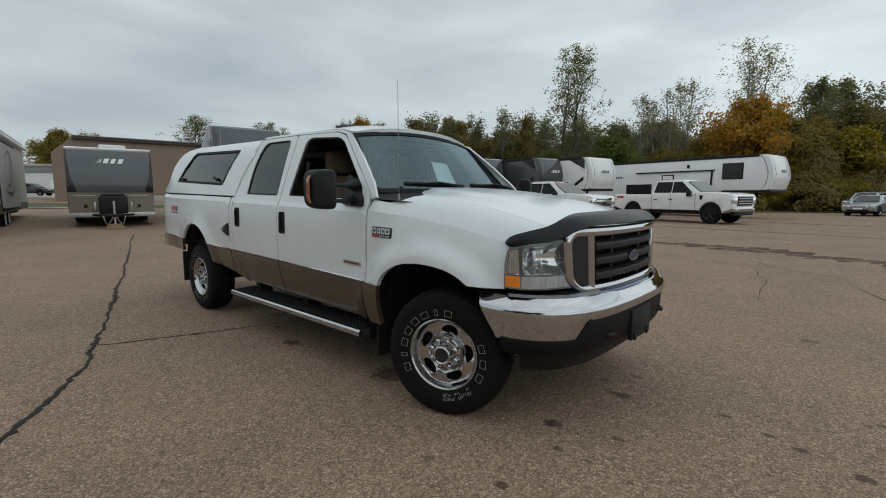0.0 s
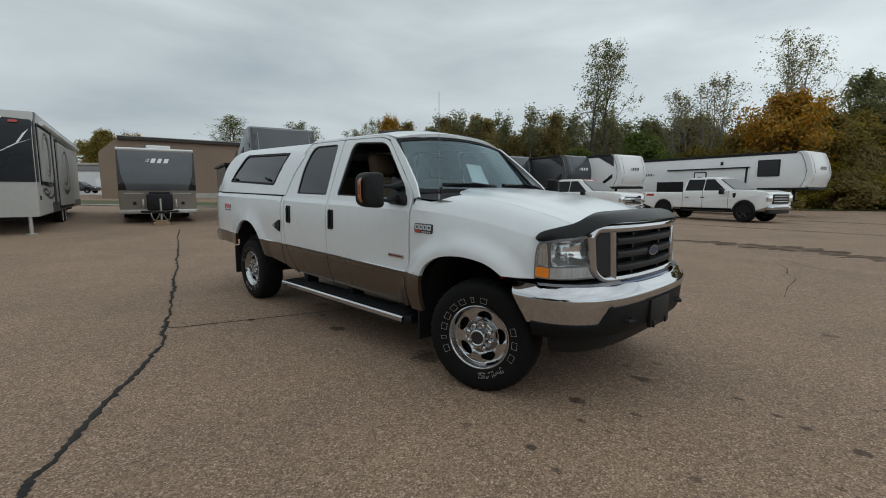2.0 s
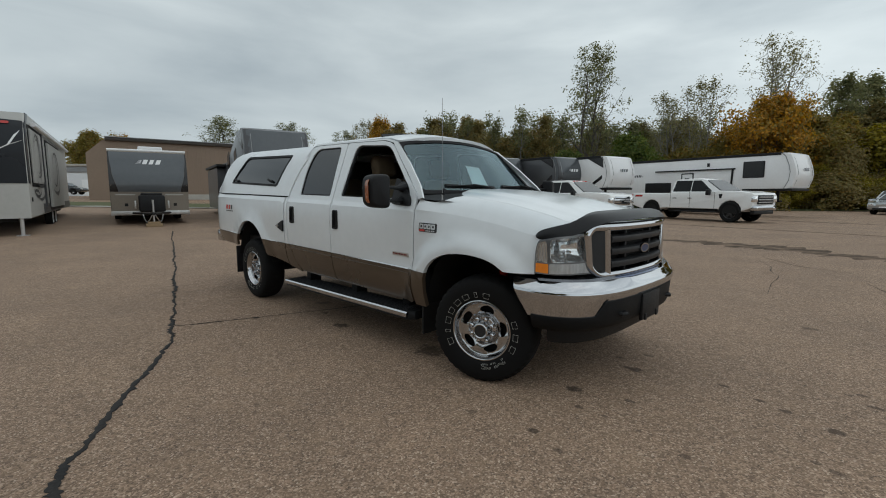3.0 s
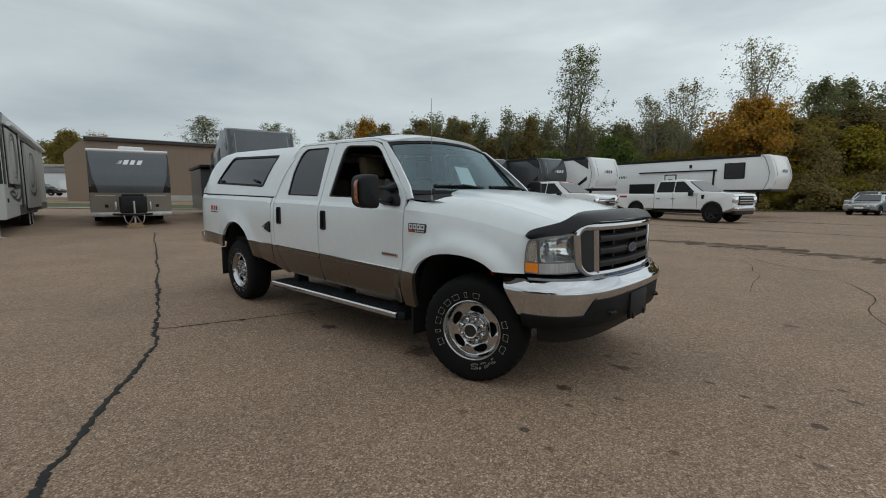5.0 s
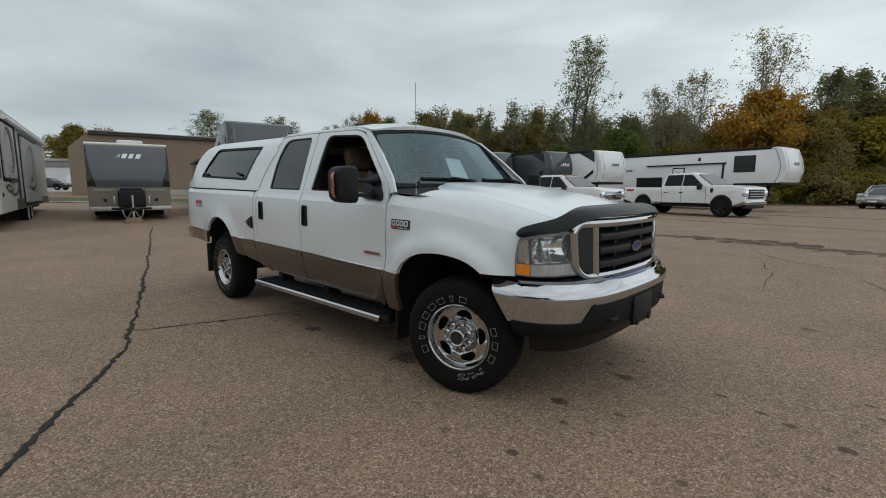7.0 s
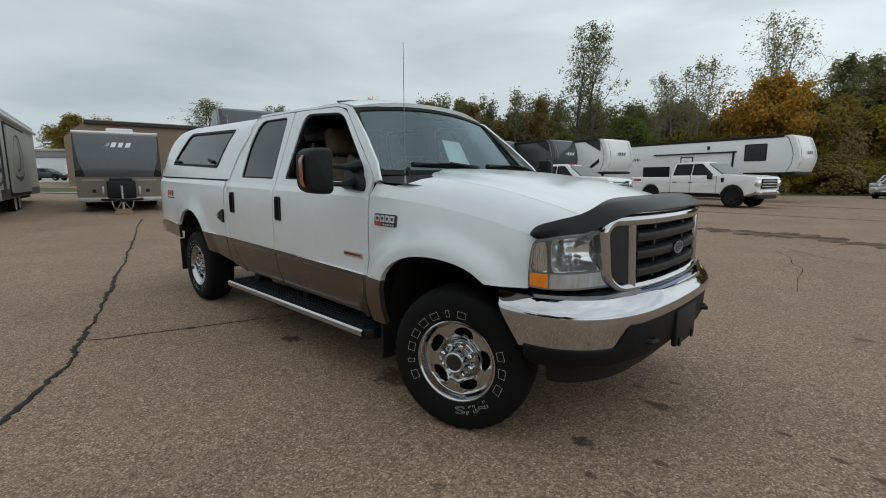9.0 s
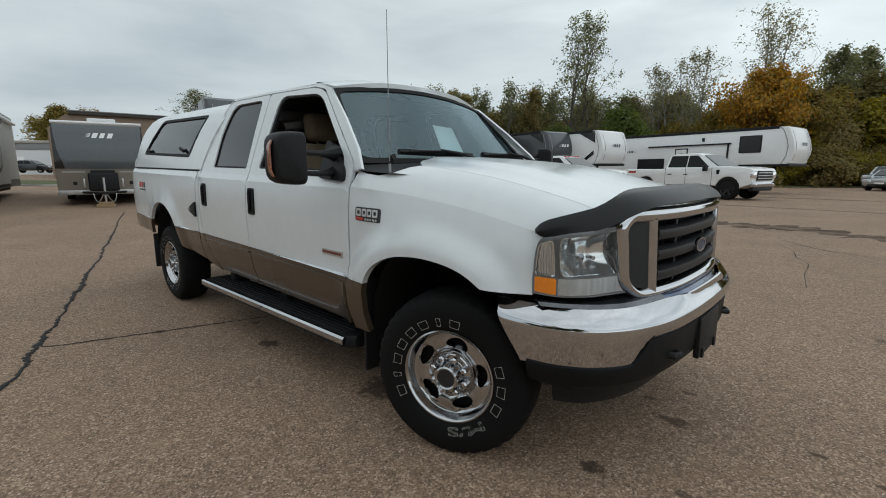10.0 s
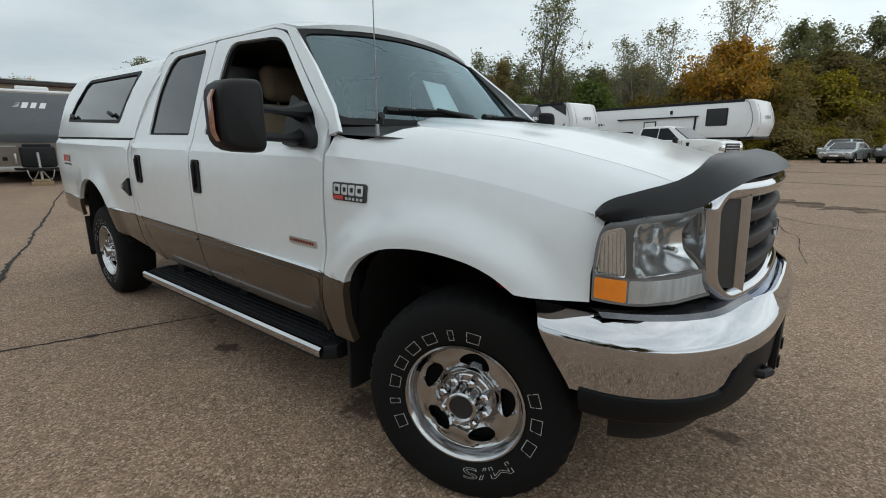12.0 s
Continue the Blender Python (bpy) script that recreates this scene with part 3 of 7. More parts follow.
def shield_map(v, w):
    x = (-0.61 - 0.13 * v * v) * (1 - w) + (-1.095 - 0.075 * v * v) * w
    y = v * (0.902 * (1 - w) + 0.732 * w)
    z = 1.375 * (1 - w) + (1.894 - 0.062 * v * v) * w
    return B(x, y, z + 0.03 * w * (1 - w))


ws_in = rounded([(-0.915, 0.06), (0.915, 0.06), (0.93, 0.94), (-0.93, 0.94)], 0.07)
part("windshield_seal", sheet([(-1, 0), (1, 0), (1, 1), (-1, 1)], shield_map, steps(-1, 1, 0.1), steps(0, 1, 0.1), [ws_in], 0.012, (1, 0, 1)), M_SEAL, truck)
part("windshield", sheet(ws_in, lambda v, w: shield_map(v, w) - Vector((0.006, 0, 0.003)), steps(-0.92, 0.92, 0.1), steps(0.07, 0.93, 0.1), [], 0.0, (1, 0, 1)), M_WINDSHIELD, truck, "greenish laminated windshield glass").visible_shadow = False
bm = bmesh.new()
rows = []
for x, z, w in ((-0.28, 1.345, 0.85), (-0.42, 1.352, 0.90), (-0.54, 1.36, 0.912), (-0.62, 1.385, 0.905), (-0.72, 1.39, 0.90)):
    rows.append([B(x - 0.10 * (k / 8) ** 2 * (x < -0.5), w * k / 8, z - 0.028 * (k / 8) ** 2) for k in range(-8, 9)])
loft(bm, rows, close=False)
part("cowl_panel", bm, M_BLACK_PLASTIC, truck)
for y0, y1 in ((-0.62, -0.02), (0.10, 0.66)):
    bm = bmesh.new()
    pts = [B(-0.60 - 0.10 * (y / 0.85) ** 2, y, 1.442 - 0.010 * (abs(y - y0) / 0.6)) for y in steps(y0, y1, 0.06)]
    pipe(bm, pts, [0.019] * len(pts), 6)
    pipe(bm, [p + Vector((0.02, 0, 0.016 - 0.02 * abs(i - 4) / 6)) for i, p in enumerate(pts[1:-1])], 0.007, 6)
    pipe(bm, [B(-0.52, y1 - 0.02, 1.40), B(-0.555, y1 - 0.12, 1.438), pts[len(pts) // 2] + Vector((0.02, 0, 0.022))], [0.014, 0.011, 0.008], 6)
    part("wiper", bm, M_BLACK_PLASTIC, truck)
bm = bmesh.new()
rod(bm, B(-0.452, -0.862, 1.30), B(-0.452, -0.862, 1.372), 0.011, 0.007)
rod(bm, B(-0.452, -0.862, 1.385), B(-0.452, -0.862, 2.118), 0.0028, 0.0018, 6)
part("antenna", bm, M_STEEL, truck, "thin whip antenna")
bm = bmesh.new()
rod(bm, B(-0.50, -0.80, 1.37), B(-0.50, -0.80, 1.405), 0.013)
rod(bm, B(-0.50, -0.80, 1.405), B(-0.488, -0.80, 1.409), 0.016)
part("washer_nozzle", bm, M_BLACK_PLASTIC, truck)

# canopy over the bed
CANOPY_Z = [1.296, 1.40, 1.55, 1.70, 1.80, 1.85, 1.885]
CANOPY_Y = [0.935, 0.905, 0.855, 0.795, 0.735, 0.685, 0.60]


def canopy_y(x, z):
    t = smooth01(-4.75, -5.22, x + 0.0)
    return interp(z, CANOPY_Z, CANOPY_Y) - 0.07 * t * t


def canopy_side(sgn, inset=0.0):
    return lambda x, z: B(x, sgn * (canopy_y(x, z) - inset), z)


canopy = part("canopy", sheet(CAP_F[:-1] + [(-2.53, 1.885), (-4.62, 1.885), (-4.80, 1.80), (-5.05, 1.55), (-5.20, 1.36), (-5.215, 1.296)], canopy_side(-1), steps(-5.2, -2.6, 0.09), steps(1.30, 1.88, 0.045),
              [rounded([(-4.63, 1.435), (-3.225, 1.405), (-3.07, 1.785), (-4.36, 1.80)], [0.05, 0.04, 0.04, 0.06])], 0.02, (0, -1, 0)), M_WHITE, truck, "white fibreglass canopy over the bed")
CW = rounded([(-4.63, 1.435), (-3.225, 1.405), (-3.07, 1.785), (-4.36, 1.80)], [0.05, 0.04, 0.04, 0.06])
CW_IN = [(-3.85 + (x + 3.85) * 0.955, 1.605 + (z - 1.605) * 0.87) for x, z in CW]
for sgn in (-1, 1):
    if sgn > 0:
        part("canopy_side", sheet(CAP_F[:-1] + [(-2.53, 1.885), (-4.62, 1.885), (-4.80, 1.80), (-5.05, 1.55), (-5.20, 1.36), (-5.215, 1.296)], canopy_side(1), steps(-5.2, -2.6, 0.09), steps(1.30, 1.88, 0.045), [CW], 0.02, (0, 1, 0)), M_WHITE, canopy)
    part("window_frame", sheet(CW, canopy_side(sgn, -0.004), steps(-4.6, -3.1, 0.15), steps(1.42, 1.8, 0.1), [CW_IN], 0.02, (0, sgn, 0)), M_SEAL, canopy)
    part("window_glass", sheet(CW_IN, canopy_side(sgn, 0.008), steps(-4.6, -3.1, 0.15), steps(1.42, 1.8, 0.1), [], 0.004, (0, sgn, 0)), M_TINT, canopy, "dark tinted canopy glass")
    for x in (-4.45, -3.42):
        bm = bmesh.new()
        p = B(x, sgn * (canopy_y(x, 1.47) + 0.012), 1.475)
        box(bm, p.x - 0.055, p.x + 0.055, p.y - 0.012, p.y + 0.012, p.z - 0.014, p.z + 0.014, 0.008, Matrix.Translation(p) @ Matrix.Rotation(radians(18), 4, "Y") @ Matrix.Translation(-p))
        part("window_latch", bm, M_BLACK_PLASTIC, canopy)
    # rail seam under the canopy
    part("canopy_seam", sheet([(-5.21, 1.283), (-2.90, 1.283), (-2.90, 1.2955), (-5.21, 1.2955)], lambda x, z, s=sgn: B(x, s * (canopy_y(x, 1.296) - 0.006), z), steps(-5.2, -2.9, 0.2), [1.29], [], 0.01, (0, sgn, 0)), M_SEAL, canopy)
part("canopy_roof", sheet(rounded([(-2.53, -0.60), (-2.53, 0.60), (-4.62, 0.60), (-4.72, 0.0), (-4.62, -0.60)], 0.02), lambda x, y: B(x, y, 1.885 + 0.05 * (1 - (abs(y) / 0.6) ** 2)), steps(-4.7, -2.55, 0.12), steps(-0.58, 0.58, 0.09), [], 0.02, (0, 0, 1)), M_WHITE, canopy)
bm = bmesh.new()
loft(bm, [[B(x - 0.03 * (1 - (k / 6) ** 2), y * k / 6, z + (0.05 * (1 - (k / 6) ** 2) if z > 1.88 else 0)) for k in range(-6, 7)] for x, y, z in ((-4.62, 0.60, 1.885), (-4.80, 0.70, 1.80), (-5.05, 0.79, 1.55), (-5.20, 0.855, 1.36), (-5.215, 0.865, 1.296))], close=False)
part("canopy_back", bm, M_WHITE, canopy)

# tailgate, rear bumper
bm = bmesh.new()
box(bm, -5.235, -5.18, -0.80, 0.80, 0.72, 1.28, 0.02)
box(bm, -5.20, -5.10, -0.88, 0.88, 0.62, 1.28, 0.01)
for v in bm.verts:
    v.co = B(*v.co)
part("tailgate", bm, M_WHITE, truck)
bm = bmesh.new()
box(bm, -5.42, -5.22, -0.86, 0.86, 0.55, 0.72, 0.03)
for v in bm.verts:
    v.co = B(*v.co)
part("rear_bumper", bm, M_CHROME, truck)
for sgn in (-1, 1):
    bm = bmesh.new()
    box(bm, -5.222, -5.19, sgn * 0.80, sgn * 0.885, 0.80, 1.22, 0.012)
    for v in bm.verts:
        v.co = B(*v.co)
    part("tail_lamp", bm, M_RED, truck)

# ---- front: bumper, valance, grille, lamps, deflector
NOSE = curve_through([(0.285, 0.958), (0.42, 0.957), (0.57, 0.926), (0.705, 0.838), (0.805, 0.69), (0.868, 0.49), (0.892, 0.25), (0.898, 0.0)], 5)
NOSE = [(x, -y) for x, y in NOSE] + [(x, y) for x, y in reversed(NOSE[:-1])]


def inward(pts, d, slim=False):
    """The nose's plan line set in by d; a slim lip narrows round the corners."""
    out = []
    whole = d
    for i, (x, y) in enumerate(pts):
        a, b = Vector(pts[max(0, i - 1)]), Vector(pts[min(len(pts) - 1, i + 1)])
        t = (b - a).normalized()
        d = whole * (1 - 0.3 * smooth01(0.5, 0.75, abs(y))) * (0.5 + 0.5 * smooth01(0.25, 0.52, abs(y))) if slim and whole > 0.03 else whole
        out.append((x - t.y * d, y + t.x * d))
    return out


def chrome_low(y):
    return 0.603 + 0.095 * (1 - smooth01(0.60, 0.70, abs(y)))


rows = []
for d, zf in ((0.082, lambda y: 0.834), (0.066, lambda y: 0.832), (0.022, lambda y: 0.792), (0.008, lambda y: 0.778), (0.001, lambda y: 0.762), (0.0, lambda y: 0.745), (0.006, lambda y: 0.70 if chrome_low(y) < 0.66 else 0.718), (0.027, lambda y: chrome_low(y) + 0.012), (0.029, chrome_low), (0.030, lambda y: chrome_low(y) - 0.012)):
    row = []
    for i, ((x, y), (x0, y0)) in enumerate(zip(inward(NOSE, d, True), NOSE)):
        z = zf(y0)
        end = 0.285 + 0.125 * (0.834 - min(z, 0.834)) / 0.23
        k = min(i, len(NOSE) - 1 - i)
        row.append(B(max(x, end + 0.0008 * k), y, z))
    rows.append(row)
bm = bmesh.new()
loft(bm, rows, close=False)
front_bumper = part("front_bumper", bm, M_CHROME, truck, "chrome front bumper with small dings", 50)
M_VALANCE = material("valance_plastic", (0.009, 0.0095, 0.0105), 0.55, spec=0.15, vary=0.3, scale=10, bump=0.08, bump_scale=300)
rows = []
for d, zf in ((0.045, lambda y: chrome_low(y) + 0.004), (0.022, lambda y: chrome_low(y) - 0.002), (0.020, lambda y: chrome_low(y) - 0.012), (0.028, lambda y: 0.56), (0.044, lambda y: 0.522), (0.075, lambda y: 0.497), (0.16, lambda y: 0.490)):
    rows.append([B(x, y, zf(y0)) for (x, y), (x0, y0) in zip(inward(NOSE, d), NOSE)][6:-6])
bm = bmesh.new()
loft(bm, rows, close=False)
valance = part("lower_valance", bm, M_VALANCE, truck, "dark grey plastic valance")
rows = []
for d, z in ((0.12, 0.50), (0.135, 0.425), (0.16, 0.388), (0.28, 0.380)):
    rows.append([B(x, y, z) for (x, y) in inward(NOSE, d)][9:-9])
bm = bmesh.new()
loft(bm, rows, close=False)
part("air_dam", bm, M_BLACK_PLASTIC, valance)
# shelf from the bumper's top back to the lamps and the grille
edge = sorted((y, x) for x, y in inward(NOSE, 0.074, True))


def shelf_row(y):
    a = abs(y)
    out = interp(y, [e[0] for e in edge], [e[1] for e in edge])
    back = flow(a, [0.0, 0.45, 0.628, 0.79, 0.872, 0.905, 0.93], [0.755, 0.725, 0.69, 0.63, 0.57, 0.52, 0.42])
    return [B(max(out, back + 0.01), y, 0.833), B(max(out, back + 0.01) - 0.014, y, 0.848), B(back - 0.03, y, 0.853)]


def ribbed(row):
    """The step pad: three raised ribs between the bumper's lip and the grille."""
    a, b = row[0], row[2]
    out = [a, a + Vector((-0.002, 0, -0.012))]
    for k in range(3):
        for u, h in ((0.12, -0.012), (0.2, 0.0), (0.31, 0.0), (0.36, -0.012)):
            out.append(a.lerp(b, u + 0.27 * k) + Vector((0, 0, h)))
    return out + [b]


# chrome ribs tinted dark blue: the grille's reflection is put into the colour
M_STEP = material("step_pad_dark_reflection", (0.13, 0.16, 0.235), 0.12, metal=1.0, vary=0.3, scale=30, bump=0.05, bump_scale=40)
# chrome shelf coloured dark grey to paint in the lamps mirrored there
M_SHELF = material("shelf_dark_reflection", (0.16, 0.165, 0.18), 0.22, metal=0.9, vary=0.3, scale=30, bump=0.06, bump_scale=90)
for name, y0, y1, mt in (("bumper_shelf", -0.915, -0.44, M_SHELF), ("bumper_step_pad", -0.44, 0.44, M_STEP), ("bumper_shelf", 0.44, 0.915, M_SHELF)):
    bm = bmesh.new()
    loft(bm, [shelf_row(y) if mt is M_SHELF else ribbed(shelf_row(y)) for y in steps(y0, y1, 0.04)], close=False)
    bmesh.ops.recalc_face_normals(bm, faces=bm.faces)
    part(name, bm, mt, front_bumper)
for sgn in (-1, 1):
    # flat near-black face painting in the recess's shade, and the tow hook
    bm = bmesh.new()
    pts = rounded([(sgn * 0.30, 0.52), (sgn * 0.58, 0.53), (sgn * 0.56, 0.655), (sgn * 0.32, 0.66)], 0.03, 3)
    bm.faces.new([bm.verts.new(B(interp(abs(y), [0.2, 0.4, 0.6], [0.852, 0.818, 0.745]), y, z)) for y, z in pts])
    part("hook_recess", bm, M_LINER, valance)
    bm = bmesh.new()
    pipe(bm, [B(0.70, sgn * 0.46, 0.60), B(0.81, sgn * 0.46, 0.598), B(0.862, sgn * 0.45, 0.595), B(0.878, sgn * 0.415, 0.595), B(0.85, sgn * 0.39, 0.597)], [0.018, 0.018, 0.016, 0.015, 0.012], 8)
    part("tow_hook", bm, M_BLACK_PLASTIC, truck)
bm = bmesh.new()
box(bm, 0.862, 0.888, -0.158, 0.162, 0.478, 0.672, 0.006)
box(bm, 0.885, 0.896, -0.12, -0.09, 0.474, 0.52, 0.003)
box(bm, 0.885, 0.896, 0.09, 0.12, 0.474, 0.52, 0.003)
box(bm, 0.80, 0.866, -0.12, 0.12, 0.51, 0.66, 0.006)
part("plate_holder", bm, M_BLACK_PLASTIC, truck, "empty black plate holder")


def grille_x(y, z=1.0):
    return 0.785 - 0.34 * abs(y) ** 2.8 + 0.02 * (1.0 - z)


def grille_map(y, z, d=0.0):
    return B(grille_x(y, z) + d, y, z)


G_OUT = rounded([(-0.57, 0.832), (0.57, 0.832), (0.668, 0.91), (0.684, 1.16), (0.63, 1.215), (-0.63, 1.215), (-0.684, 1.16), (-0.668, 0.91)], [0.09, 0.09, 0.09, 0.06, 0.06, 0.06, 0.06, 0.09], 7)
G_IN = rounded([(-0.57, 0.880), (0.57, 0.880), (0.618, 0.92), (0.634, 1.125), (0.608, 1.152), (-0.608, 1.152), (-0.634, 1.125), (-0.618, 0.92)], [0.04, 0.04, 0.05, 0.03, 0.03, 0.03, 0.03, 0.05], 7)
G_L = rounded([(-0.620, 0.90), (-0.500, 0.872), (-0.508, 1.155), (-0.638, 1.155)], 0.02)
G_R = [(-y, z) for y, z in reversed(G_L)]


def dense(loop):
    """The loop with its long sides cut up, the same count for loops of one make."""
    out = []
    for i in range(len(loop)):
        a, b = Vector(loop[i]), Vector(loop[(i + 1) % len(loop)])
        k = 16 if i in (7, 39) else (6 if i % 8 == 7 else 1)
        out += [tuple(a.lerp(b, j / k)) for j in range(k)]
    return out


def half_tube(q):
    """Height of a rounded rim at q, from one edge (0) to the other (1)."""
    return 0.004 + 0.034 * math.sqrt(max(0.0, 1 - (2 * q - 1) ** 2)) ** 0.8


bm = bmesh.new()
qs = [0.0, 0.04, 0.12, 0.25, 0.4, 0.5, 0.6, 0.75, 0.88, 0.96, 1.0]
loops = list(zip(dense(G_OUT), dense(G_IN)))
secs = []
for o, i in loops + loops[:1]:
    secs.append([grille_map(o[0], o[1], -0.05)] + [grille_map(o[0] + (i[0] - o[0]) * q, o[1] + (i[1] - o[1]) * q, half_tube(q)) for q in qs] + [grille_map(i[0], i[1], -0.05)])
loft(bm, secs, close=False)
bmesh.ops.remove_doubles(bm, verts=bm.verts, dist=0.0002)
bmesh.ops.recalc_face_normals(bm, faces=bm.faces)
grille = part("grille_frame", bm, M_CHROME, truck, "chrome grille surround", 60)
for s in (-1, 1):
    bm = bmesh.new()
    secs = []
    for z in steps(0.855, 1.165, 0.03):
        c = s * interp(z, [0.86, 1.16], [0.481, 0.493])
        secs.append([grille_map(c - 0.023, z, -0.05)] + [grille_map(c + 0.046 * (q - 0.5), z, half_tube(q) - 0.002) for q in qs] + [grille_map(c + 0.023, z, -0.05)])
    loft(bm, secs, close=False)
    bmesh.ops.recalc_face_normals(bm, faces=bm.faces)
    part("grille_divider", bm, M_CHROME, grille, "", 60)
# near-black sheet added as the shade behind the grille bars
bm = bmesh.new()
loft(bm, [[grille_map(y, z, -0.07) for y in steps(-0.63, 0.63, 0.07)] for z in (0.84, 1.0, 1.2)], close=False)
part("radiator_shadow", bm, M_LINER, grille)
for zc in (0.925, 1.012, 1.098):
    bm = bmesh.new()
    secs = []
    for y in steps(-0.45, 0.45, 0.06):
        x = grille_x(y, zc)
        secs.append([B(x + dx, y, zc + dz) for dx, dz in ((0.022, 0.018), (0.026, 0.0), (0.018, -0.022), (-0.02, -0.028), (-0.05, -0.012), (-0.05, 0.022), (-0.01, 0.028))])
    loft(bm, secs)
    part("grille_bar", bm, M_GREY_PLASTIC, grille)
for y in (-0.22, 0.22):
    bm = bmesh.new()
    x = grille_x(y)
    box(bm, x - 0.06, x - 0.012, y - 0.012, y + 0.012, 0.86, 1.15, 0.004)
    part("grille_strut", bm, M_GREY_PLASTIC, grille)
for s, lp in ((-1, G_L), (1, G_R)):
    part("grille_side_panel", sheet(lp, lambda y, z: grille_map(y, z, 0.018), steps(-0.62, 0.62, 0.04), steps(0.88, 1.15, 0.06), [], 0.0, (1, 0, 0)), M_GREY_PLASTIC, grille)
bm = bmesh.new()
oval = [(0.075 * math.cos(a), 1.012 + 0.034 * math.sin(a)) for a in [2 * math.pi * k / 28 for k in range(28)]]
inn = [(y * 0.88, 1.012 + (z - 1.012) * 0.82) for y, z in oval]
sheet(oval, lambda y, z: grille_map(y, z, 0.036), steps(-0.07, 0.07, 0.03), [1.0, 1.02], [inn], 0.014, (1, 0, 0), pick=lambda y, z: 0, bm=bm)
sheet(inn, lambda y, z: grille_map(y, z, 0.033), steps(-0.07, 0.07, 0.03), [1.0, 1.02], [], 0.0, (1, 0, 0), pick=lambda y, z: 1, bm=bm)
part("grille_emblem", bm, [M_CHROME, material("emblem_blue", (0.02, 0.035, 0.09), 0.3)], grille, "oval emblem with a chrome rim")


def lamp_map(sgn, d=0.0):
    """Lamp surface: s runs from the grille (0) round the corner (1)."""
    def f(s, z):
        y = interp(s, [0, 0.45, 0.7, 0.85, 1.0], [0.602, 0.785, 0.872, 0.905, 0.918])
        x = interp(s, [0, 0.45, 0.7, 0.85, 1.0], [0.718, 0.652, 0.592, 0.538, 0.462])
        nx, ny = interp(s, [0, 0.5, 1], [0.97, 0.85, 0.25]), interp(s, [0, 0.5, 1], [0.2, 0.5, 0.97])
        return B(x + nx * d - 0.06 * max(0, z - 0.95), sgn * (y + ny * d), z)
    return f


M_LAMP_BODY = material("lamp_housing_grey", (0.20, 0.208, 0.22), 0.2, vary=0.15, scale=12, spec=0.6)
SS = steps(0, 1, 0.08)
for sgn in (-1, 1):
    whole = rounded([(0.0, 0.872), (1.0, 0.878), (1.0, 1.0), (0.955, 1.098), (0.70, 1.122), (0.0, 1.150)], [0.01, 0.01, 0.05, 0.05, 0.02, 0.01])
    main = rounded([(0.12, 0.958), (0.78, 0.958), (0.78, 1.102), (0.12, 1.130)], [0.05, 0.05, 0.05, 0.05])
    corner = rounded([(0.825, 0.958), (0.985, 0.958), (0.95, 1.076), (0.835, 1.096)], [0.02, 0.02, 0.03, 0.03])
    turn = rounded([(0.045, 0.882), (0.80, 0.882), (0.80, 0.948), (0.045, 0.948)], 0.012)
    amber = rounded([(0.815, 0.885), (0.988, 0.888), (0.988, 0.948), (0.815, 0.948)], 0.010)
    lamp = part("headlight", sheet(whole, lamp_map(sgn), SS, steps(0.88, 1.1, 0.04), [main, corner, turn, amber], 0.04, (1, sgn, 0)), M_LAMP_BODY, truck, "clear headlight with amber turn lamp")
    bowl = lambda s, z, k=sgn: lamp_map(k, -0.010 - 0.060 * max(0, 1 - abs((s - 0.45) / 0.37) ** 2.6 - abs((z - 1.040) / 0.092) ** 2.6))(s, z)
    part("reflector", sheet(main, bowl, steps(0.02, 0.80, 0.04), steps(0.95, 1.1, 0.012), [], 0.0, (1, sgn, 0)), M_REFLECTOR, lamp)
    bm = bmesh.new()
    p, q = lamp_map(sgn, -0.05)(0.44, 1.025), lamp_map(sgn, -0.012)(0.44, 1.025)
    rod(bm, p, q, 0.011, 0.008)
    part("bulb_shield", bm, M_CHROME, lamp)
    part("corner_reflector", sheet(corner, lamp_map(sgn, -0.006), steps(0.7, 1, 0.04), steps(0.95, 1.1, 0.03), [], 0.0, (1, sgn, 0)), M_REFLECTOR, lamp)
    part("lower_reflector", sheet(turn, lamp_map(sgn, -0.004), steps(0, 0.8, 0.04), steps(0.88, 0.95, 0.02), [], 0.0, (1, sgn, 0)), M_LENS_FROST, lamp)
    part("amber_lens", sheet(amber, lamp_map(sgn, 0.002), steps(0.7, 1, 0.05), steps(0.88, 0.95, 0.03), [], 0.01, (1, sgn, 0)), M_AMBER, lamp, "amber side lens")
    flutes = bmesh.new()
    for k in range(7):
        s0 = 0.835 + 0.021 * k
        z1 = interp(s0, [0.835, 0.93, 0.985], [1.088, 1.066, 0.975])
        pipe(flutes, [lamp_map(sgn, -0.003)(s0, z) for z in (0.962, (0.962 + z1) / 2, z1)], 0.0012, 5)
    part("lens_flutes", flutes, M_LENS_FROST, lamp)
    bead = bmesh.new()
    for lp in (main, corner):
        pipe(bead, [lamp_map(sgn, 0.001)(u, v) for u, v in lp + lp[:1]], 0.0028, 5)
    part("lens_bead", bead, M_REFLECTOR, lamp)
    for lp in (rounded([(0.03, 0.955), (0.985, 0.955), (0.985, 0.99), (0.95, 1.092), (0.70, 1.116), (0.03, 1.143)], 0.02, 3), turn):
        part("clear_lens", sheet(lp, lamp_map(sgn, 0.005), SS, steps(0.88, 1.1, 0.05), [], 0.0, (1, sgn, 0)), M_CLEAR, lamp).visible_shadow = False

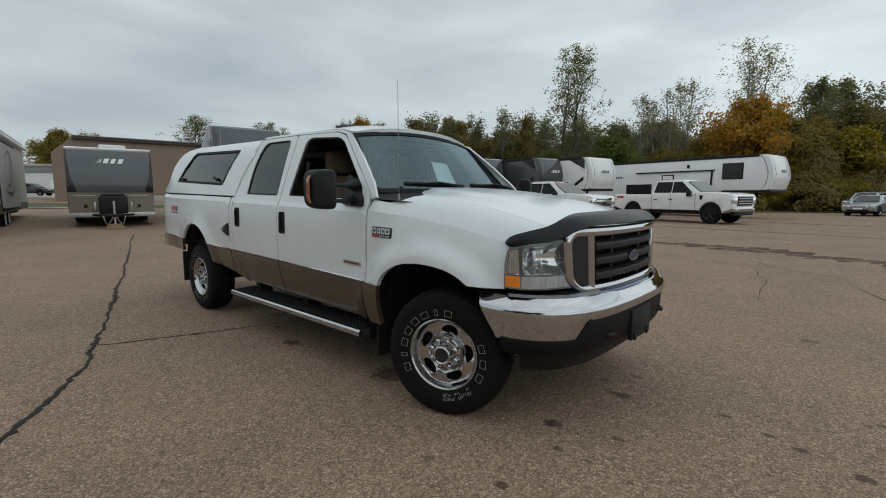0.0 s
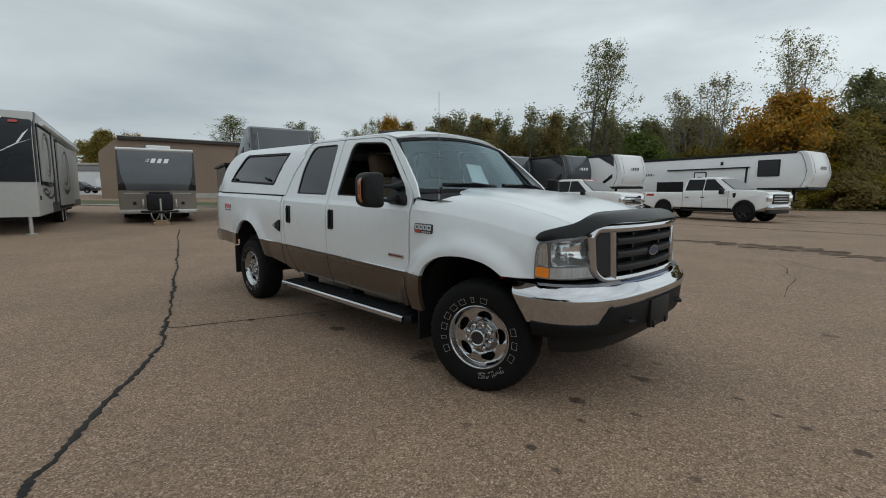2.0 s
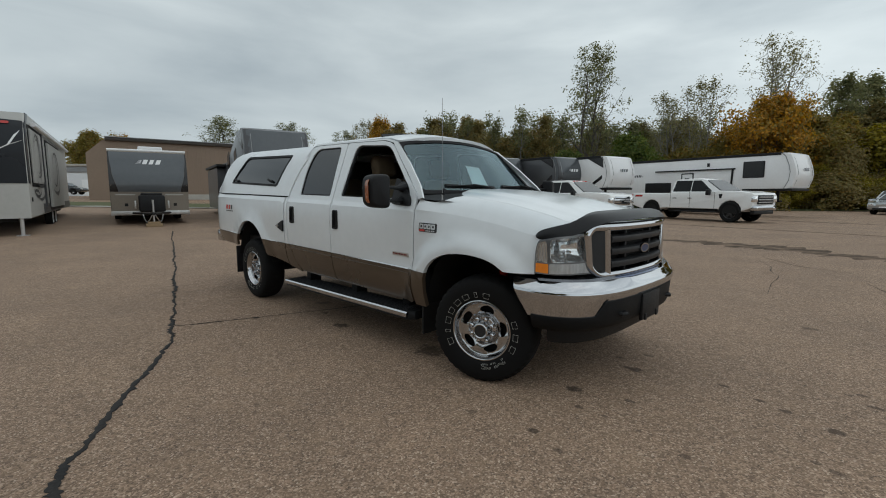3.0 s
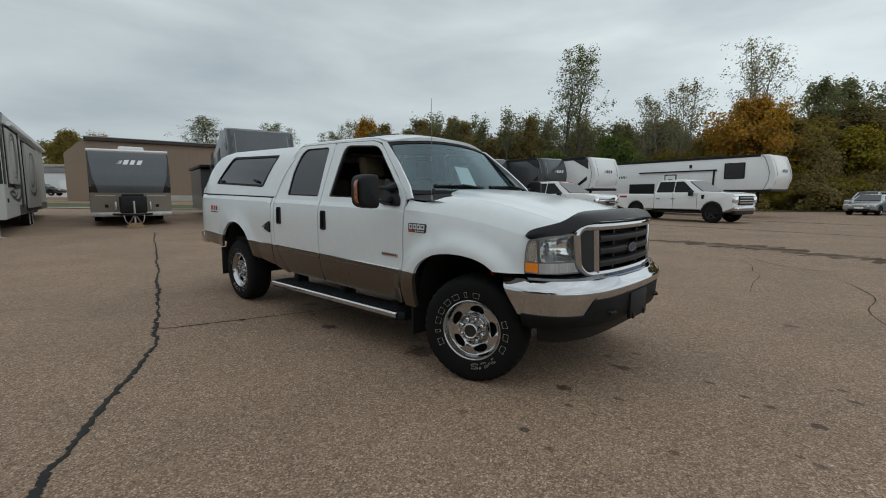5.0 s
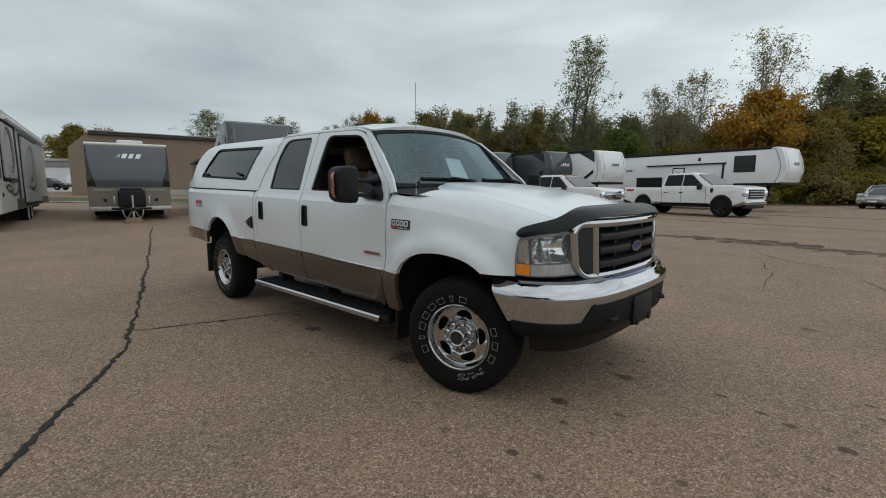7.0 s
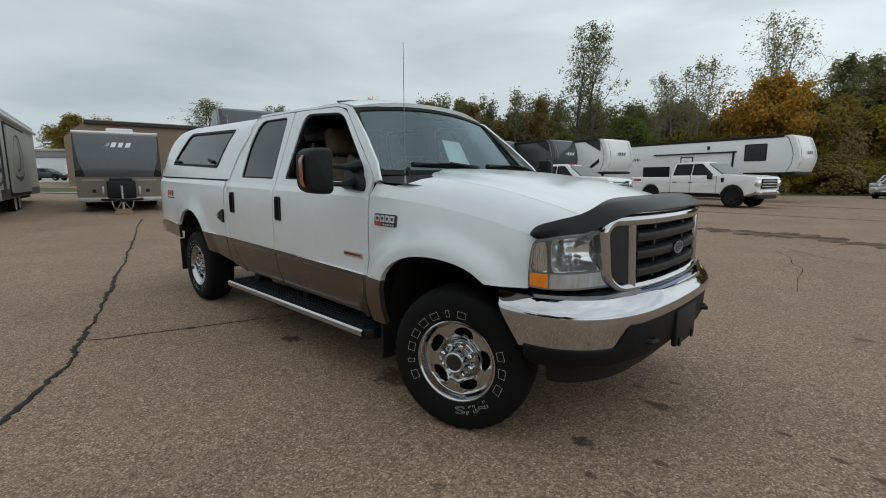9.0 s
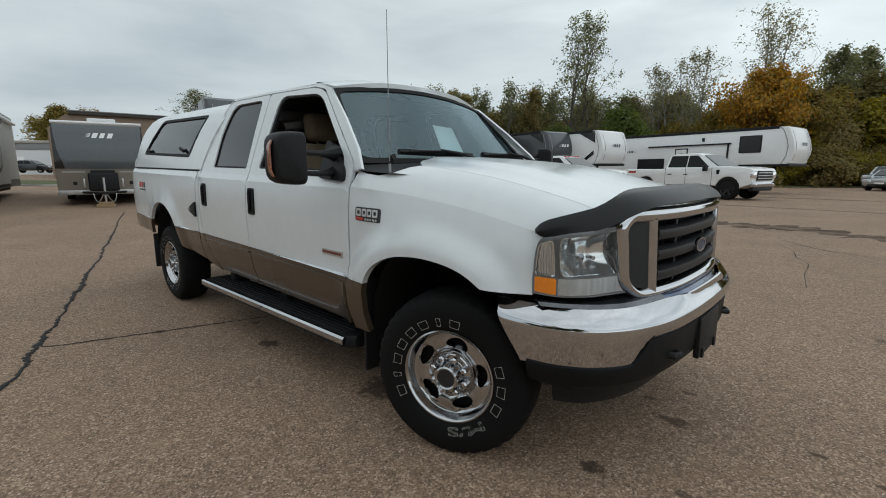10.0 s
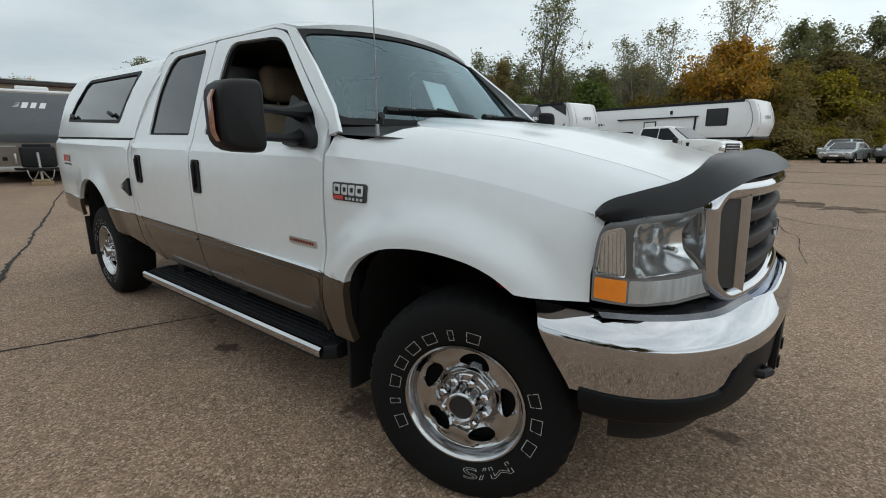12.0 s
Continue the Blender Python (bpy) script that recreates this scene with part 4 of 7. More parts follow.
# wrap-round hood deflector: s from one side to the other
def defl_row(y):
    a = abs(y)
    x = flow(a, [0, 0.25, 0.5, 0.62, 0.72, 0.80, 0.86, 0.905], [0.832, 0.82, 0.778, 0.738, 0.685, 0.625, 0.562, 0.478])
    low = flow(a, [0, 0.5, 0.64, 0.72, 0.80, 0.86, 0.895, 0.905], [1.230, 1.214, 1.180, 1.144, 1.118, 1.104, 1.102, 1.116])
    back = flow(a, [0, 0.5, 0.62, 0.72, 0.905], [0.12, 0.12, 0.08, 0.045, 0.03])
    hi = max(flow(a, [0, 0.45, 0.595, 0.68, 0.758, 0.84, 0.88, 0.897, 0.905], [1.298, 1.288, 1.276, 1.252, 1.216, 1.190, 1.170, 1.150, 1.130]), low + 0.004)
    k = hi - low
    return [B(x - 0.02, y, low), B(x, y * 1.004, low + 0.006), B(x - back * 0.15, y * 1.007, low + k * 0.42), B(x - back * 0.5, y * 1.002, low + k * 0.84), B(x - back * 0.92, y * 0.992, hi), B(x - back, y * 0.99, hi - 0.004), B(x - back * 0.95, y * 0.986, hi - 0.022)]


bm = bmesh.new()
ys = [-0.905, -0.902, -0.897, -0.89, -0.88, -0.86, -0.83, -0.80, -0.76, -0.72, -0.68, -0.64, -0.60, -0.55, -0.5, -0.42, -0.32, -0.2, -0.1, 0]
ys += [-y for y in reversed(ys[:-1])]
loft(bm, [defl_row(y) for y in ys])
part("hood_deflector", bm, M_SMOKE, truck, "smoked acrylic hood deflector", 60)

# red shock absorbers in the front wheel wells
for sgn in (-1, 1):
    bm = bmesh.new()
    rod(bm, (0.06, sgn * 0.72, 0.60), (0.03, sgn * 0.68, 0.93), 0.032)
    part("shock_absorber", bm, M_RED, truck, "red shock absorber")

# tow mirrors
for sgn in (-1, 1):
    mir = part("side_mirror", sheet(rounded([(-0.735, 1.275), (-0.985, 1.285), (-0.99, 1.51), (-0.93, 1.488), (-0.755, 1.345)], 0.03, 3), side_map(sgn, -0.022), steps(-1.04, -0.73, 0.08), steps(1.28, 1.55, 0.06), [], 0.05, (0, sgn, 0)), M_BLACK_PLASTIC, truck, "black telescoping tow mirror")
    bm = bmesh.new()
    secs = []
    H0, H1, Y0, Y1 = 1.255, 1.528, 1.180, 1.328
    for dx, k in ((0.062, 0.80), (0.056, 0.90), (0.04, 0.97), (0.0, 1.0), (-0.05, 1.0), (-0.062, 0.985)):
        cy, cz = (Y0 + Y1) / 2, (H0 + H1) / 2
        ring = rounded([(Y0, H0), (Y1, H0 + 0.01), (Y1, H1 - 0.01), (Y0, H1)], [0.03, 0.07, 0.07, 0.03], 4)
        secs.append([B(-0.765 + dx - 0.05 * (y - Y0) / (Y1 - Y0), sgn * (cy + (y - cy) * k), cz + (z - cz) * k) for y, z in ring])
    loft(bm, secs)
    hd = part("mirror_head", bm, M_BLACK_PLASTIC, mir)
    bm = bmesh.new()
    loft(bm, [[B(-0.836, sgn * y, z), B(-0.784, sgn * (y + 0.012), z), B(-0.784, sgn * (y + 0.005), z), B(-0.836, sgn * (y - 0.01), z)] for y, z in ((1.320, 1.300), (1.334, 1.335), (1.334, 1.450), (1.320, 1.480))])
    part("amber_marker", bm, M_MARKER_AMBER, hd, "amber marker lens")
    bm = bmesh.new()
    rod(bm, B(-0.852, sgn * 1.25, 1.405), B(-0.8525, sgn * 1.25, 1.405), 0.07, segs=24)
    part("mirror_glass", bm, M_CHROME, hd)
    bm = bmesh.new()
    for z0, z1 in ((1.426, 1.42), (1.318, 1.312)):
        pipe(bm, [B(-0.80, sgn * 1.19, z0), B(-0.81, sgn * 1.05, z1), B(-0.84, sgn * 0.985, z1 + 0.002), B(-0.88, sgn * 0.90, z1 + 0.004)], [0.014, 0.015, 0.024, 0.05], 8)
    part("mirror_arm", bm, M_BLACK_PLASTIC, mir)

# door badge above the moulding, front doors
M_DULL_RED = material("dull_red_enamel", (0.20, 0.035, 0.03), 0.45)
for sgn in (-1, 1):
    b0 = part("door_badge", sheet(rounded([(-0.945, 0.846), (-0.738, 0.846), (-0.738, 0.878), (-0.945, 0.878)], 0.006, 2), side_map(sgn, -0.004), steps(-0.94, -0.74, 0.06), [0.85, 0.865], [], 0.005, (0, sgn, 0)), M_TRIM_SILVER, truck, "slim silver badge with red bars")
    bm = bmesh.new()
    for k in range(9):
        a = -0.935 + k * 0.0205
        sheet([(a, 0.857), (a + 0.014, 0.857), (a + 0.014, 0.869), (a, 0.869)], side_map(sgn, -0.0065), [a, a + 0.01], [0.86], [], 0.002, (0, sgn, 0), bm=bm)
    part("badge_bars", bm, M_DULL_RED, b0)

# running boards
for sgn in (-1, 1):
    bm = bmesh.new()
    for x0, x1 in ((-2.98, -0.74), ):
        secs = []
        for x, k in ((x0, 0.6), (x0 + 0.05, 1), (x1 - 0.05, 1), (x1, 0.6)):
            secs.append([(x, sgn * y, z) for y, z in ((0.70, 0.385), (0.955 * k + 0.80 * (1 - k), 0.385), (0.975 * k + 0.80 * (1 - k), 0.370), (0.975 * k + 0.80 * (1 - k), 0.325), (0.94 * k + 0.8 * (1 - k), 0.31), (0.70, 0.32))])
        loft(bm, secs)
    rb = part("running_board", bm, M_BLACK_PLASTIC, truck, "black running board with a bright edge")
    bm = bmesh.new()
    loft(bm, [[(x, sgn * y, z) for y, z in ((0.958, 0.387), (0.972, 0.388), (0.984, 0.376), (0.984, 0.345), (0.972, 0.338))] for x in (-2.95, -0.765)])
    part("edge_trim", bm, M_CHROME, rb)
    bm = bmesh.new()
    for k in range(6):
        y = 0.745 + k * 0.034
        box(bm, -2.90, -0.82, sgn * y - 0.008, sgn * y + 0.008, 0.383, 0.391)
    part("tread_ribs", bm, M_GREY_PLASTIC, rb)
    for x in (-2.72, -1.80, -0.98):
        bm = bmesh.new()
        box(bm, x - 0.05, x + 0.05, sgn * 0.66, sgn * 0.80, 0.36, 0.56, 0.015)
        part("board_bracket", bm, M_BLACK_PLASTIC, rb)

# mud flaps
for sgn in (-1, 1):
    for x, z0, z1, y0, y1 in ((-0.60, 0.225, 0.77, 0.68, 0.945), (-4.50, 0.28, 0.66, 0.68, 0.93)):
        bm = bmesh.new()
        box(bm, x - 0.012, x + 0.012, sgn * y0, sgn * y1, z0, z1, 0.01)
        part("mud_flap", bm, M_BLACK_PLASTIC, truck)

# wheels
TYRE = [(0.222, -0.115), (0.235, -0.128), (0.262, -0.136), (0.310, -0.140), (0.345, -0.136), (0.372, -0.124), (0.386, -0.110), (0.397, -0.085), (0.402, -0.03), (0.402, 0.03), (0.397, 0.085), (0.386, 0.110), (0.372, 0.124), (0.345, 0.136), (0.310, 0.140), (0.262, 0.136), (0.235, 0.128), (0.222, 0.115)]


def tread(i, k):
    if i in (6, 7, 10, 11):
        return -0.010 if k % 3 == 0 else 0.0
    if i in (8, 9):
        return -0.006 if (k + 1) % 3 == 0 else 0.0
    return 0.0


def arc_block(bm, a0, a1, r0, r1, y, w=0.0022):
    """One hollow block of a sidewall inscription."""
    o = rounded([(a0, r0), (a1, r0), (a1, r1), (a0, r1)], 0.002, 1)
    da, dr = (a1 - a0), (r1 - r0)
    ca, cr = (a0 + a1) / 2, (r0 + r1) / 2
    ka, kr = 1 - 2 * w / (da * cr), 1 - 2 * w / dr
    ins = [(ca + (a - ca) * ka, cr + (r - cr) * kr) for a, r in o]
    n = len(o)
    f = lambda a, r: bm.verts.new((r * math.cos(a), -interp(r, [0.235, 0.262, 0.310], [0.1285, 0.1365, 0.1405]) - 0.001, r * math.sin(a)))
    A, Bv = [f(*p) for p in o], [f(*p) for p in ins]
    for i in range(n):
        bm.faces.new((A[i], A[(i + 1) % n], Bv[(i + 1) % n], Bv[i]))


def arc_text(words, mid, span):
    """Outlined writing bent round the sidewall, tops outwards, read clockwise."""
    cu = bpy.data.curves.new("writing", "FONT")
    cu.body, cu.size, cu.fill_mode, cu.bevel_depth, cu.bevel_resolution, cu.resolution_u = words, 1.0, "NONE", 0.011, 0, 3
    ob = bpy.data.objects.new("writing", cu)
    scene.collection.objects.link(ob)
    me = bpy.data.meshes.new_from_object(ob.evaluated_get(bpy.context.evaluated_depsgraph_get()))
    bpy.data.objects.remove(ob)
    bm = bmesh.new()
    bm.from_mesh(me)
    bpy.data.meshes.remove(me)
    x0, x1 = min(v.co.x for v in bm.verts), max(v.co.x for v in bm.verts)
    y0, y1 = min(v.co.y for v in bm.verts), max(v.co.y for v in bm.verts)
    for v in bm.verts:
        a = radians(mid + span * (0.5 - (v.co.x - x0) / (x1 - x0)))
        r = 0.246 + 0.042 * (v.co.y - y0) / (y1 - y0)
        v.co = Vector((r * math.cos(a), -interp(r, [0.235, 0.262, 0.310], [0.1285, 0.1365, 0.1405]) - 0.0006 - v.co.z * 0.03, r * math.sin(a)))
    return bm


def build_wheel(name, m, turned):
    w = part(name, revolve_mesh(TYRE), M_RUBBER, truck, "black tyre with white outlined blocks on a polished alloy rim")
    w.matrix_basis = m @ Matrix.Rotation(radians(turned), 4, "Y")
    for mid, count, pitch, bw in ((143, 8, 17.6, 10.5), (-4, 3, 20.0, 11.0)):
        for k in range(count):
            a = radians(mid + (count - 1) * pitch * 0.5 - k * pitch + 20)
            hw = radians(bw * (0.22 if (count == 8 and k in (1, 6)) else 0.5))
            bm = bmesh.new()
            arc_block(bm, a - hw, a + hw, 0.246, 0.286, -0.1395)
            part("sidewall_block", bm, M_LETTER, w)
    part("sidewall_mark", arc_text("M/S", -68 + 20, 42), M_LETTER, w)
    # rim ring with five oval windows
    ring = lambda r, n: [(r * math.cos(2 * math.pi * k / n), r * math.sin(2 * math.pi * k / n)) for k in range(n)]
    holes, lips = [], []
    for k in range(5):
        a = 2 * math.pi * k / 5 + 0.457
        t, n = Vector((-math.sin(a), math.cos(a))), Vector((math.cos(a), math.sin(a)))
        oval = lambda g: [tuple(n * 0.153 + t * 0.056 * g * math.cos(q) + n * (0.0275 * g) * math.sin(q) - n * 0.009 * math.cos(q) ** 2) for q in [2 * math.pi * j / 22 for j in range(22)]]
        holes.append(oval(1.0))
        lips += oval(1.16) + oval(1.34)

    def disc(u, v):
        r = math.hypot(u, v)
        near = min(math.hypot(u - 0.150 * math.cos(2 * math.pi * k / 5 + 0.457), v - 0.150 * math.sin(2 * math.pi * k / 5 + 0.457)) for k in range(5))
        return Vector((u, flow(r, [0.108, 0.125, 0.15, 0.175, 0.192, 0.200], [-0.064, -0.078, -0.086, -0.084, -0.080, -0.088]) + 0.010 * (1 - smooth01(0.035, 0.058, near)), v))
    lips = [p for p in lips if 0.112 < math.hypot(*p) < 0.196]
    rm = part("rim", sheet(ring(0.200, 64), disc, [0, 0.02], [], [*holes, ring(0.108, 48)], 0.022, (0, -1, 0), pts=lips + ring(0.116, 48) + ring(0.124, 50) + ring(0.193, 60)), M_RIM, w, "polished five-slot alloy rim", 60)
    bm = bmesh.new()
    revolve(bm, [(0.050, -0.110), (0.064, -0.108), (0.068, -0.090), (0.074, -0.084), (0.094, -0.083), (0.100, -0.078), (0.108, -0.064)], 48)
    part("hub_plate", bm, M_RIM, rm)
    bm = bmesh.new()
    revolve(bm, [(0.198, -0.088), (0.204, -0.098), (0.212, -0.122), (0.219, -0.130), (0.226, -0.128), (0.226, -0.118)], 56)
    revolve(bm, [(0.198, -0.088), (0.19, -0.02), (0.185, 0.08)], 40)
    part("rim_lip", bm, M_RIM, rm)
    bm = bmesh.new()
    rod(bm, (0, -0.02, 0), (0, 0.02, 0), 0.188, segs=36)
    part("brake_drum", bm, M_LINER, rm)
    bm = bmesh.new()
    revolve(bm, [(0.0, -0.138), (0.042, -0.138), (0.044, -0.146), (0.051, -0.150), (0.057, -0.146), (0.061, -0.125), (0.066, -0.098)], 32)
    part("hub_cap", bm, M_RIM, rm)
    bm = bmesh.new()
    rod(bm, (0, -0.1415, 0), (0, -0.13, 0), 0.043, segs=28)
    part("hub_badge", bm, M_BADGE, rm)
    nut = bmesh.new()
    rod(nut, (0, -0.118, 0), (0, -0.078, 0), 0.0165, 0.019, 6)
    rod(nut, (0, -0.124, 0), (0, -0.118, 0), 0.009, 0.0165, 6)
    first = part("lug_nut", nut, M_CHROME, rm)
    first.matrix_basis = Matrix.Translation((0.084, 0, 0))
    for k in range(1, 8):
        again(first, Matrix.Rotation(2 * math.pi * k / 8, 4, "Y") @ Matrix.Translation((0.084, 0, 0)), rm)
    return w


def revolve_mesh(profile):
    bm = bmesh.new()
    revolve(bm, profile, 120, wobble=tread)
    return bm


build_wheel("wheel", Matrix.Translation((0, -0.835, 0.394)) @ Matrix.Rotation(radians(18), 4, "Z"), 20)
build_wheel("wheel", Matrix.Translation((-3.945, -0.80, 0.398)), 65)
build_wheel("wheel", Matrix.Translation((0, 0.835, 0.394)) @ Matrix.Rotation(radians(198), 4, "Z"), 0)
build_wheel("wheel", Matrix.Translation((-3.945, 0.80, 0.398)) @ Matrix.Rotation(radians(180), 4, "Z"), 0)

# added amber box that stands in for an orange spot in the front wheel well
bm = bmesh.new()
box(bm, 0.17, 0.21, -0.82, -0.77, 0.83, 0.90, 0.01)
part("well_orange_spot", bm, M_MARKER_AMBER, truck)
# chassis under the body
def under(name, *b, bevel=0.01):
    bm = bmesh.new()
    box(bm, *b, bevel)
    part(name, bm, M_FRAME, truck)


for sgn in (-1, 1):
    under("frame_rail", -5.25, 0.60, sgn * 0.42, sgn * 0.50, 0.45, 0.62)
under("cab_floor_pan", -2.9, -0.62, -0.80, 0.80, 0.54, 0.72)
under("bed_floor_pan", -5.15, -2.95, -0.80, 0.80, 0.72, 0.82)
under("radiator_support", 0.30, 0.62, -0.62, 0.62, 0.52, 1.05)
under("engine_block", -0.62, 0.30, -0.40, 0.40, 0.46, 1.05, bevel=0.05)
under("gearbox", -1.7, -0.62, -0.25, 0.25, 0.40, 0.56, bevel=0.05)
under("fuel_tank", -3.2, -1.75, -0.40, 0.40, 0.36, 0.60, bevel=0.05)
for x in (0.0, -3.945):
    bm = bmesh.new()
    rod(bm, (x, -0.72, 0.39), (x, 0.72, 0.39), 0.06)
    bmesh.ops.create_uvsphere(bm, u_segments=12, v_segments=8, radius=0.16, matrix=Matrix.Translation((x, 0.12, 0.39)))
    part("axle", bm, M_FRAME, truck)

# cabin
bm = bmesh.new()
box(bm, -2.80, -0.66, -0.80, 0.80, 0.74, 0.82)
box(bm, -2.84, -2.78, -0.78, 0.78, 0.80, 1.30)
for v in bm.verts:
    v.co = B(*v.co)
part("cabin_floor", bm, M_DASH, truck)
bm = bmesh.new()
secs = []
for y in steps(-0.82, 0.82, 0.2):
    q = 0.10 * (y / 0.85) ** 2
    secs.append([B(x - q, y, z) for x, z in ((-0.70, 0.85), (-0.70, 1.345), (-0.85, 1.36), (-1.06, 1.33), (-1.10, 1.25), (-1.02, 0.95))])
loft(bm, secs)
part("dashboard", bm, M_DASH, truck)
bm = bmesh.new()
ring = [Vector((0.19 * math.cos(2 * math.pi * k / 20), 0.19 * math.sin(2 * math.pi * k / 20), 0)) for k in range(21)]
tilt = Matrix.Translation(B(-1.22, 0.40, 1.30)) @ Matrix.Rotation(radians(-62), 4, "Y")
pipe(bm, [tilt @ p for p in ring], 0.015, 6)
rod(bm, tilt @ Vector((-0.18, 0, 0)), tilt @ Vector((0.18, 0, 0)), 0.018)
rod(bm, tilt @ Vector((0, 0, 0)), tilt @ Vector((0, 0, -0.2)), 0.03)
part("steering_wheel", bm, M_BLACK_PLASTIC, truck)
for x, y in ((-1.62, -0.42), (-1.62, 0.42), (-2.46, -0.42), (-2.46, 0.42)):
    bm = bmesh.new()
    box(bm, x - 0.02, x + 0.48, y - 0.27, y + 0.27, 0.86, 1.02, 0.06, segs=3)
    bk = Matrix.Translation((x, y, 1.0)) @ Matrix.Rotation(radians(-12), 4, "Y")
    box(bm, -0.09, 0.07, -0.26, 0.26, -0.02, 0.52, 0.06, bk, 3)
    box(bm, -0.07, 0.05, -0.14, 0.14, 0.545, 0.76, 0.05, bk, 3)
    for dy in (-0.06, 0.06):
        rod(bm, bk @ Vector((-0.01, dy, 0.46)), bk @ Vector((-0.01, dy, 0.60)), 0.008)
    for v in bm.verts:
        v.co = B(*v.co)
    part("seat", bm, M_BEIGE, truck, "beige cloth seat with a headrest")
bm = bmesh.new()
box(bm, -2.70, -1.34, -0.62, 0.62, 1.846, 1.857)
for v in bm.verts:
    v.co = B(*v.co)
part("headliner", bm, M_DASH, truck)
bm = bmesh.new()
w0 = [shield_map(v, w) - Vector((0.022, 0, 0.012)) for v, w in ((-0.21, 0.15), (0.03, 0.15), (0.11, 0.50), (-0.12, 0.52))]
a = [bm.verts.new(p) for p in w0]
b = [bm.verts.new(p - Vector((0.003, 0, 0.002))) for p in w0]
bm.faces.new(a)
bm.faces.new(b[::-1])
for k in range(4):
    bm.faces.new((a[k], b[k], b[(k + 1) % 4], a[(k + 1) % 4]))
part("window_sticker", bm, M_PAPER, truck, "white paper sheet inside the windshield")


# ---------------------------------------------------------------- the lot
def ground_material():
    m = bpy.data.materials.new("worn_chip_asphalt")
    m.use_nodes = True
    n, l = m.node_tree.nodes, m.node_tree.links
    b = n["Principled BSDF"]
    b.inputs["Roughness"].default_value, b.inputs["Specular IOR Level"].default_value = 0.85, 0.3
    geo = n.new("ShaderNodeNewGeometry")
    P = geo.outputs["Position"]

    def tex(kind, scale, **kw):
        t = n.new(kind)
        t.inputs["Scale"].default_value = scale
        for k, v in kw.items():
            t.inputs[k].default_value = v
        l.new(P, t.inputs["Vector"])
        return t

    def ramp(src, stops):
        r = n.new("ShaderNodeValToRGB")
        while len(r.color_ramp.elements) < len(stops):
            r.color_ramp.elements.new(0.5)
        for e, (p, c) in zip(r.color_ramp.elements, stops):
            e.position, e.color = p, (*c, 1) if len(c) == 3 else c
        l.new(src, r.inputs["Fac"])
        return r.outputs["Color"]

    def mix(kind, fac, a, c):
        x = n.new("ShaderNodeMixRGB")
        x.blend_type = kind
        for sock, val in ((x.inputs["Fac"], fac), (x.inputs["Color1"], a), (x.inputs["Color2"], c)):
            if isinstance(val, (int, float)):
                sock.default_value = val
            elif isinstance(val, tuple):
                sock.default_value = (*val, 1)
            else:
                l.new(val, sock)
        return x.outputs["Color"]

    chips = tex("ShaderNodeTexVoronoi", 112.0)
    chip_c = ramp(chips.outputs["Color"], [(0.0, (0.115, 0.082, 0.059)), (0.42, (0.245, 0.168, 0.118)), (0.74, (0.375, 0.267, 0.195)), (1.0, (0.61, 0.49, 0.395))])
    chips2 = tex("ShaderNodeTexVoronoi", 34.0)
    chip_d = ramp(chips2.outputs["Color"], [(0.0, (0.55, 0.55, 0.55)), (1.0, (1.25, 1.22, 1.18))])
    c = mix("MULTIPLY", 0.45, chip_c, chip_d)
    blot = tex("ShaderNodeTexNoise", 0.55, Detail=6.0, Roughness=0.6)
    c = mix("MULTIPLY", 0.8, c, ramp(blot.outputs["Fac"], [(0.3, (0.80, 0.79, 0.78)), (0.7, (1.16, 1.13, 1.08))]))
    warm = tex("ShaderNodeTexNoise", 3.0, Detail=5.0, Roughness=0.7)
    c = mix("MIX", ramp(warm.outputs["Fac"], [(0.52, (0, 0, 0)), (0.78, (0.5, 0.5, 0.5))]), c, (0.33, 0.225, 0.145))
    # oil spots and damp marks
    wob = tex("ShaderNodeTexNoise", 20.0, Detail=4.0)
    for x, y, r, k, e in SPOTS:
        off = n.new("ShaderNodeVectorMath")
        off.operation = "SUBTRACT"
        off.inputs[1].default_value = (x, y, 0)
        l.new(P, off.inputs[0])
        sc = n.new("ShaderNodeVectorMath")
        sc.operation = "MULTIPLY"
        sc.inputs[1].default_value = (1 / r, e / r, 0)
        l.new(off.outputs[0], sc.inputs[0])
        ln = n.new("ShaderNodeVectorMath")
        ln.operation = "LENGTH"
        l.new(sc.outputs[0], ln.inputs[0])
        ad = n.new("ShaderNodeMath")
        ad.operation = "MULTIPLY_ADD"
        ad.inputs[1].default_value = 1.7
        l.new(wob.outputs["Fac"], ad.inputs[0])
        l.new(ln.outputs["Value"], ad.inputs[2])
        rr = n.new("ShaderNodeMapRange")
        rr.interpolation_type = "SMOOTHSTEP"
        rr.inputs["From Min"].default_value, rr.inputs["From Max"].default_value = 1.3, 1.85
        rr.inputs["To Min"].default_value, rr.inputs["To Max"].default_value = k, 0.0
        l.new(ad.outputs[0], rr.inputs["Value"])
        c = mix("MIX", rr.outputs["Result"], c, (0.040, 0.026, 0.018))
    l.new(c, b.inputs["Base Color"])
    bp, bp2 = n.new("ShaderNodeBump"), n.new("ShaderNodeBump")
    bp.inputs["Strength"].default_value, bp.inputs["Distance"].default_value = 0.42, 0.006
    l.new(chips.outputs["Distance"], bp.inputs["Height"])
    bp.invert = True
    bp2.inputs["Strength"].default_value, bp2.inputs["Distance"].default_value = 0.3, 0.03
    l.new(warm.outputs["Fac"], bp2.inputs["Height"])
    l.new(bp2.outputs["Normal"], bp.inputs["Normal"])
    l.new(bp.outputs["Normal"], b.inputs["Normal"])
    return m


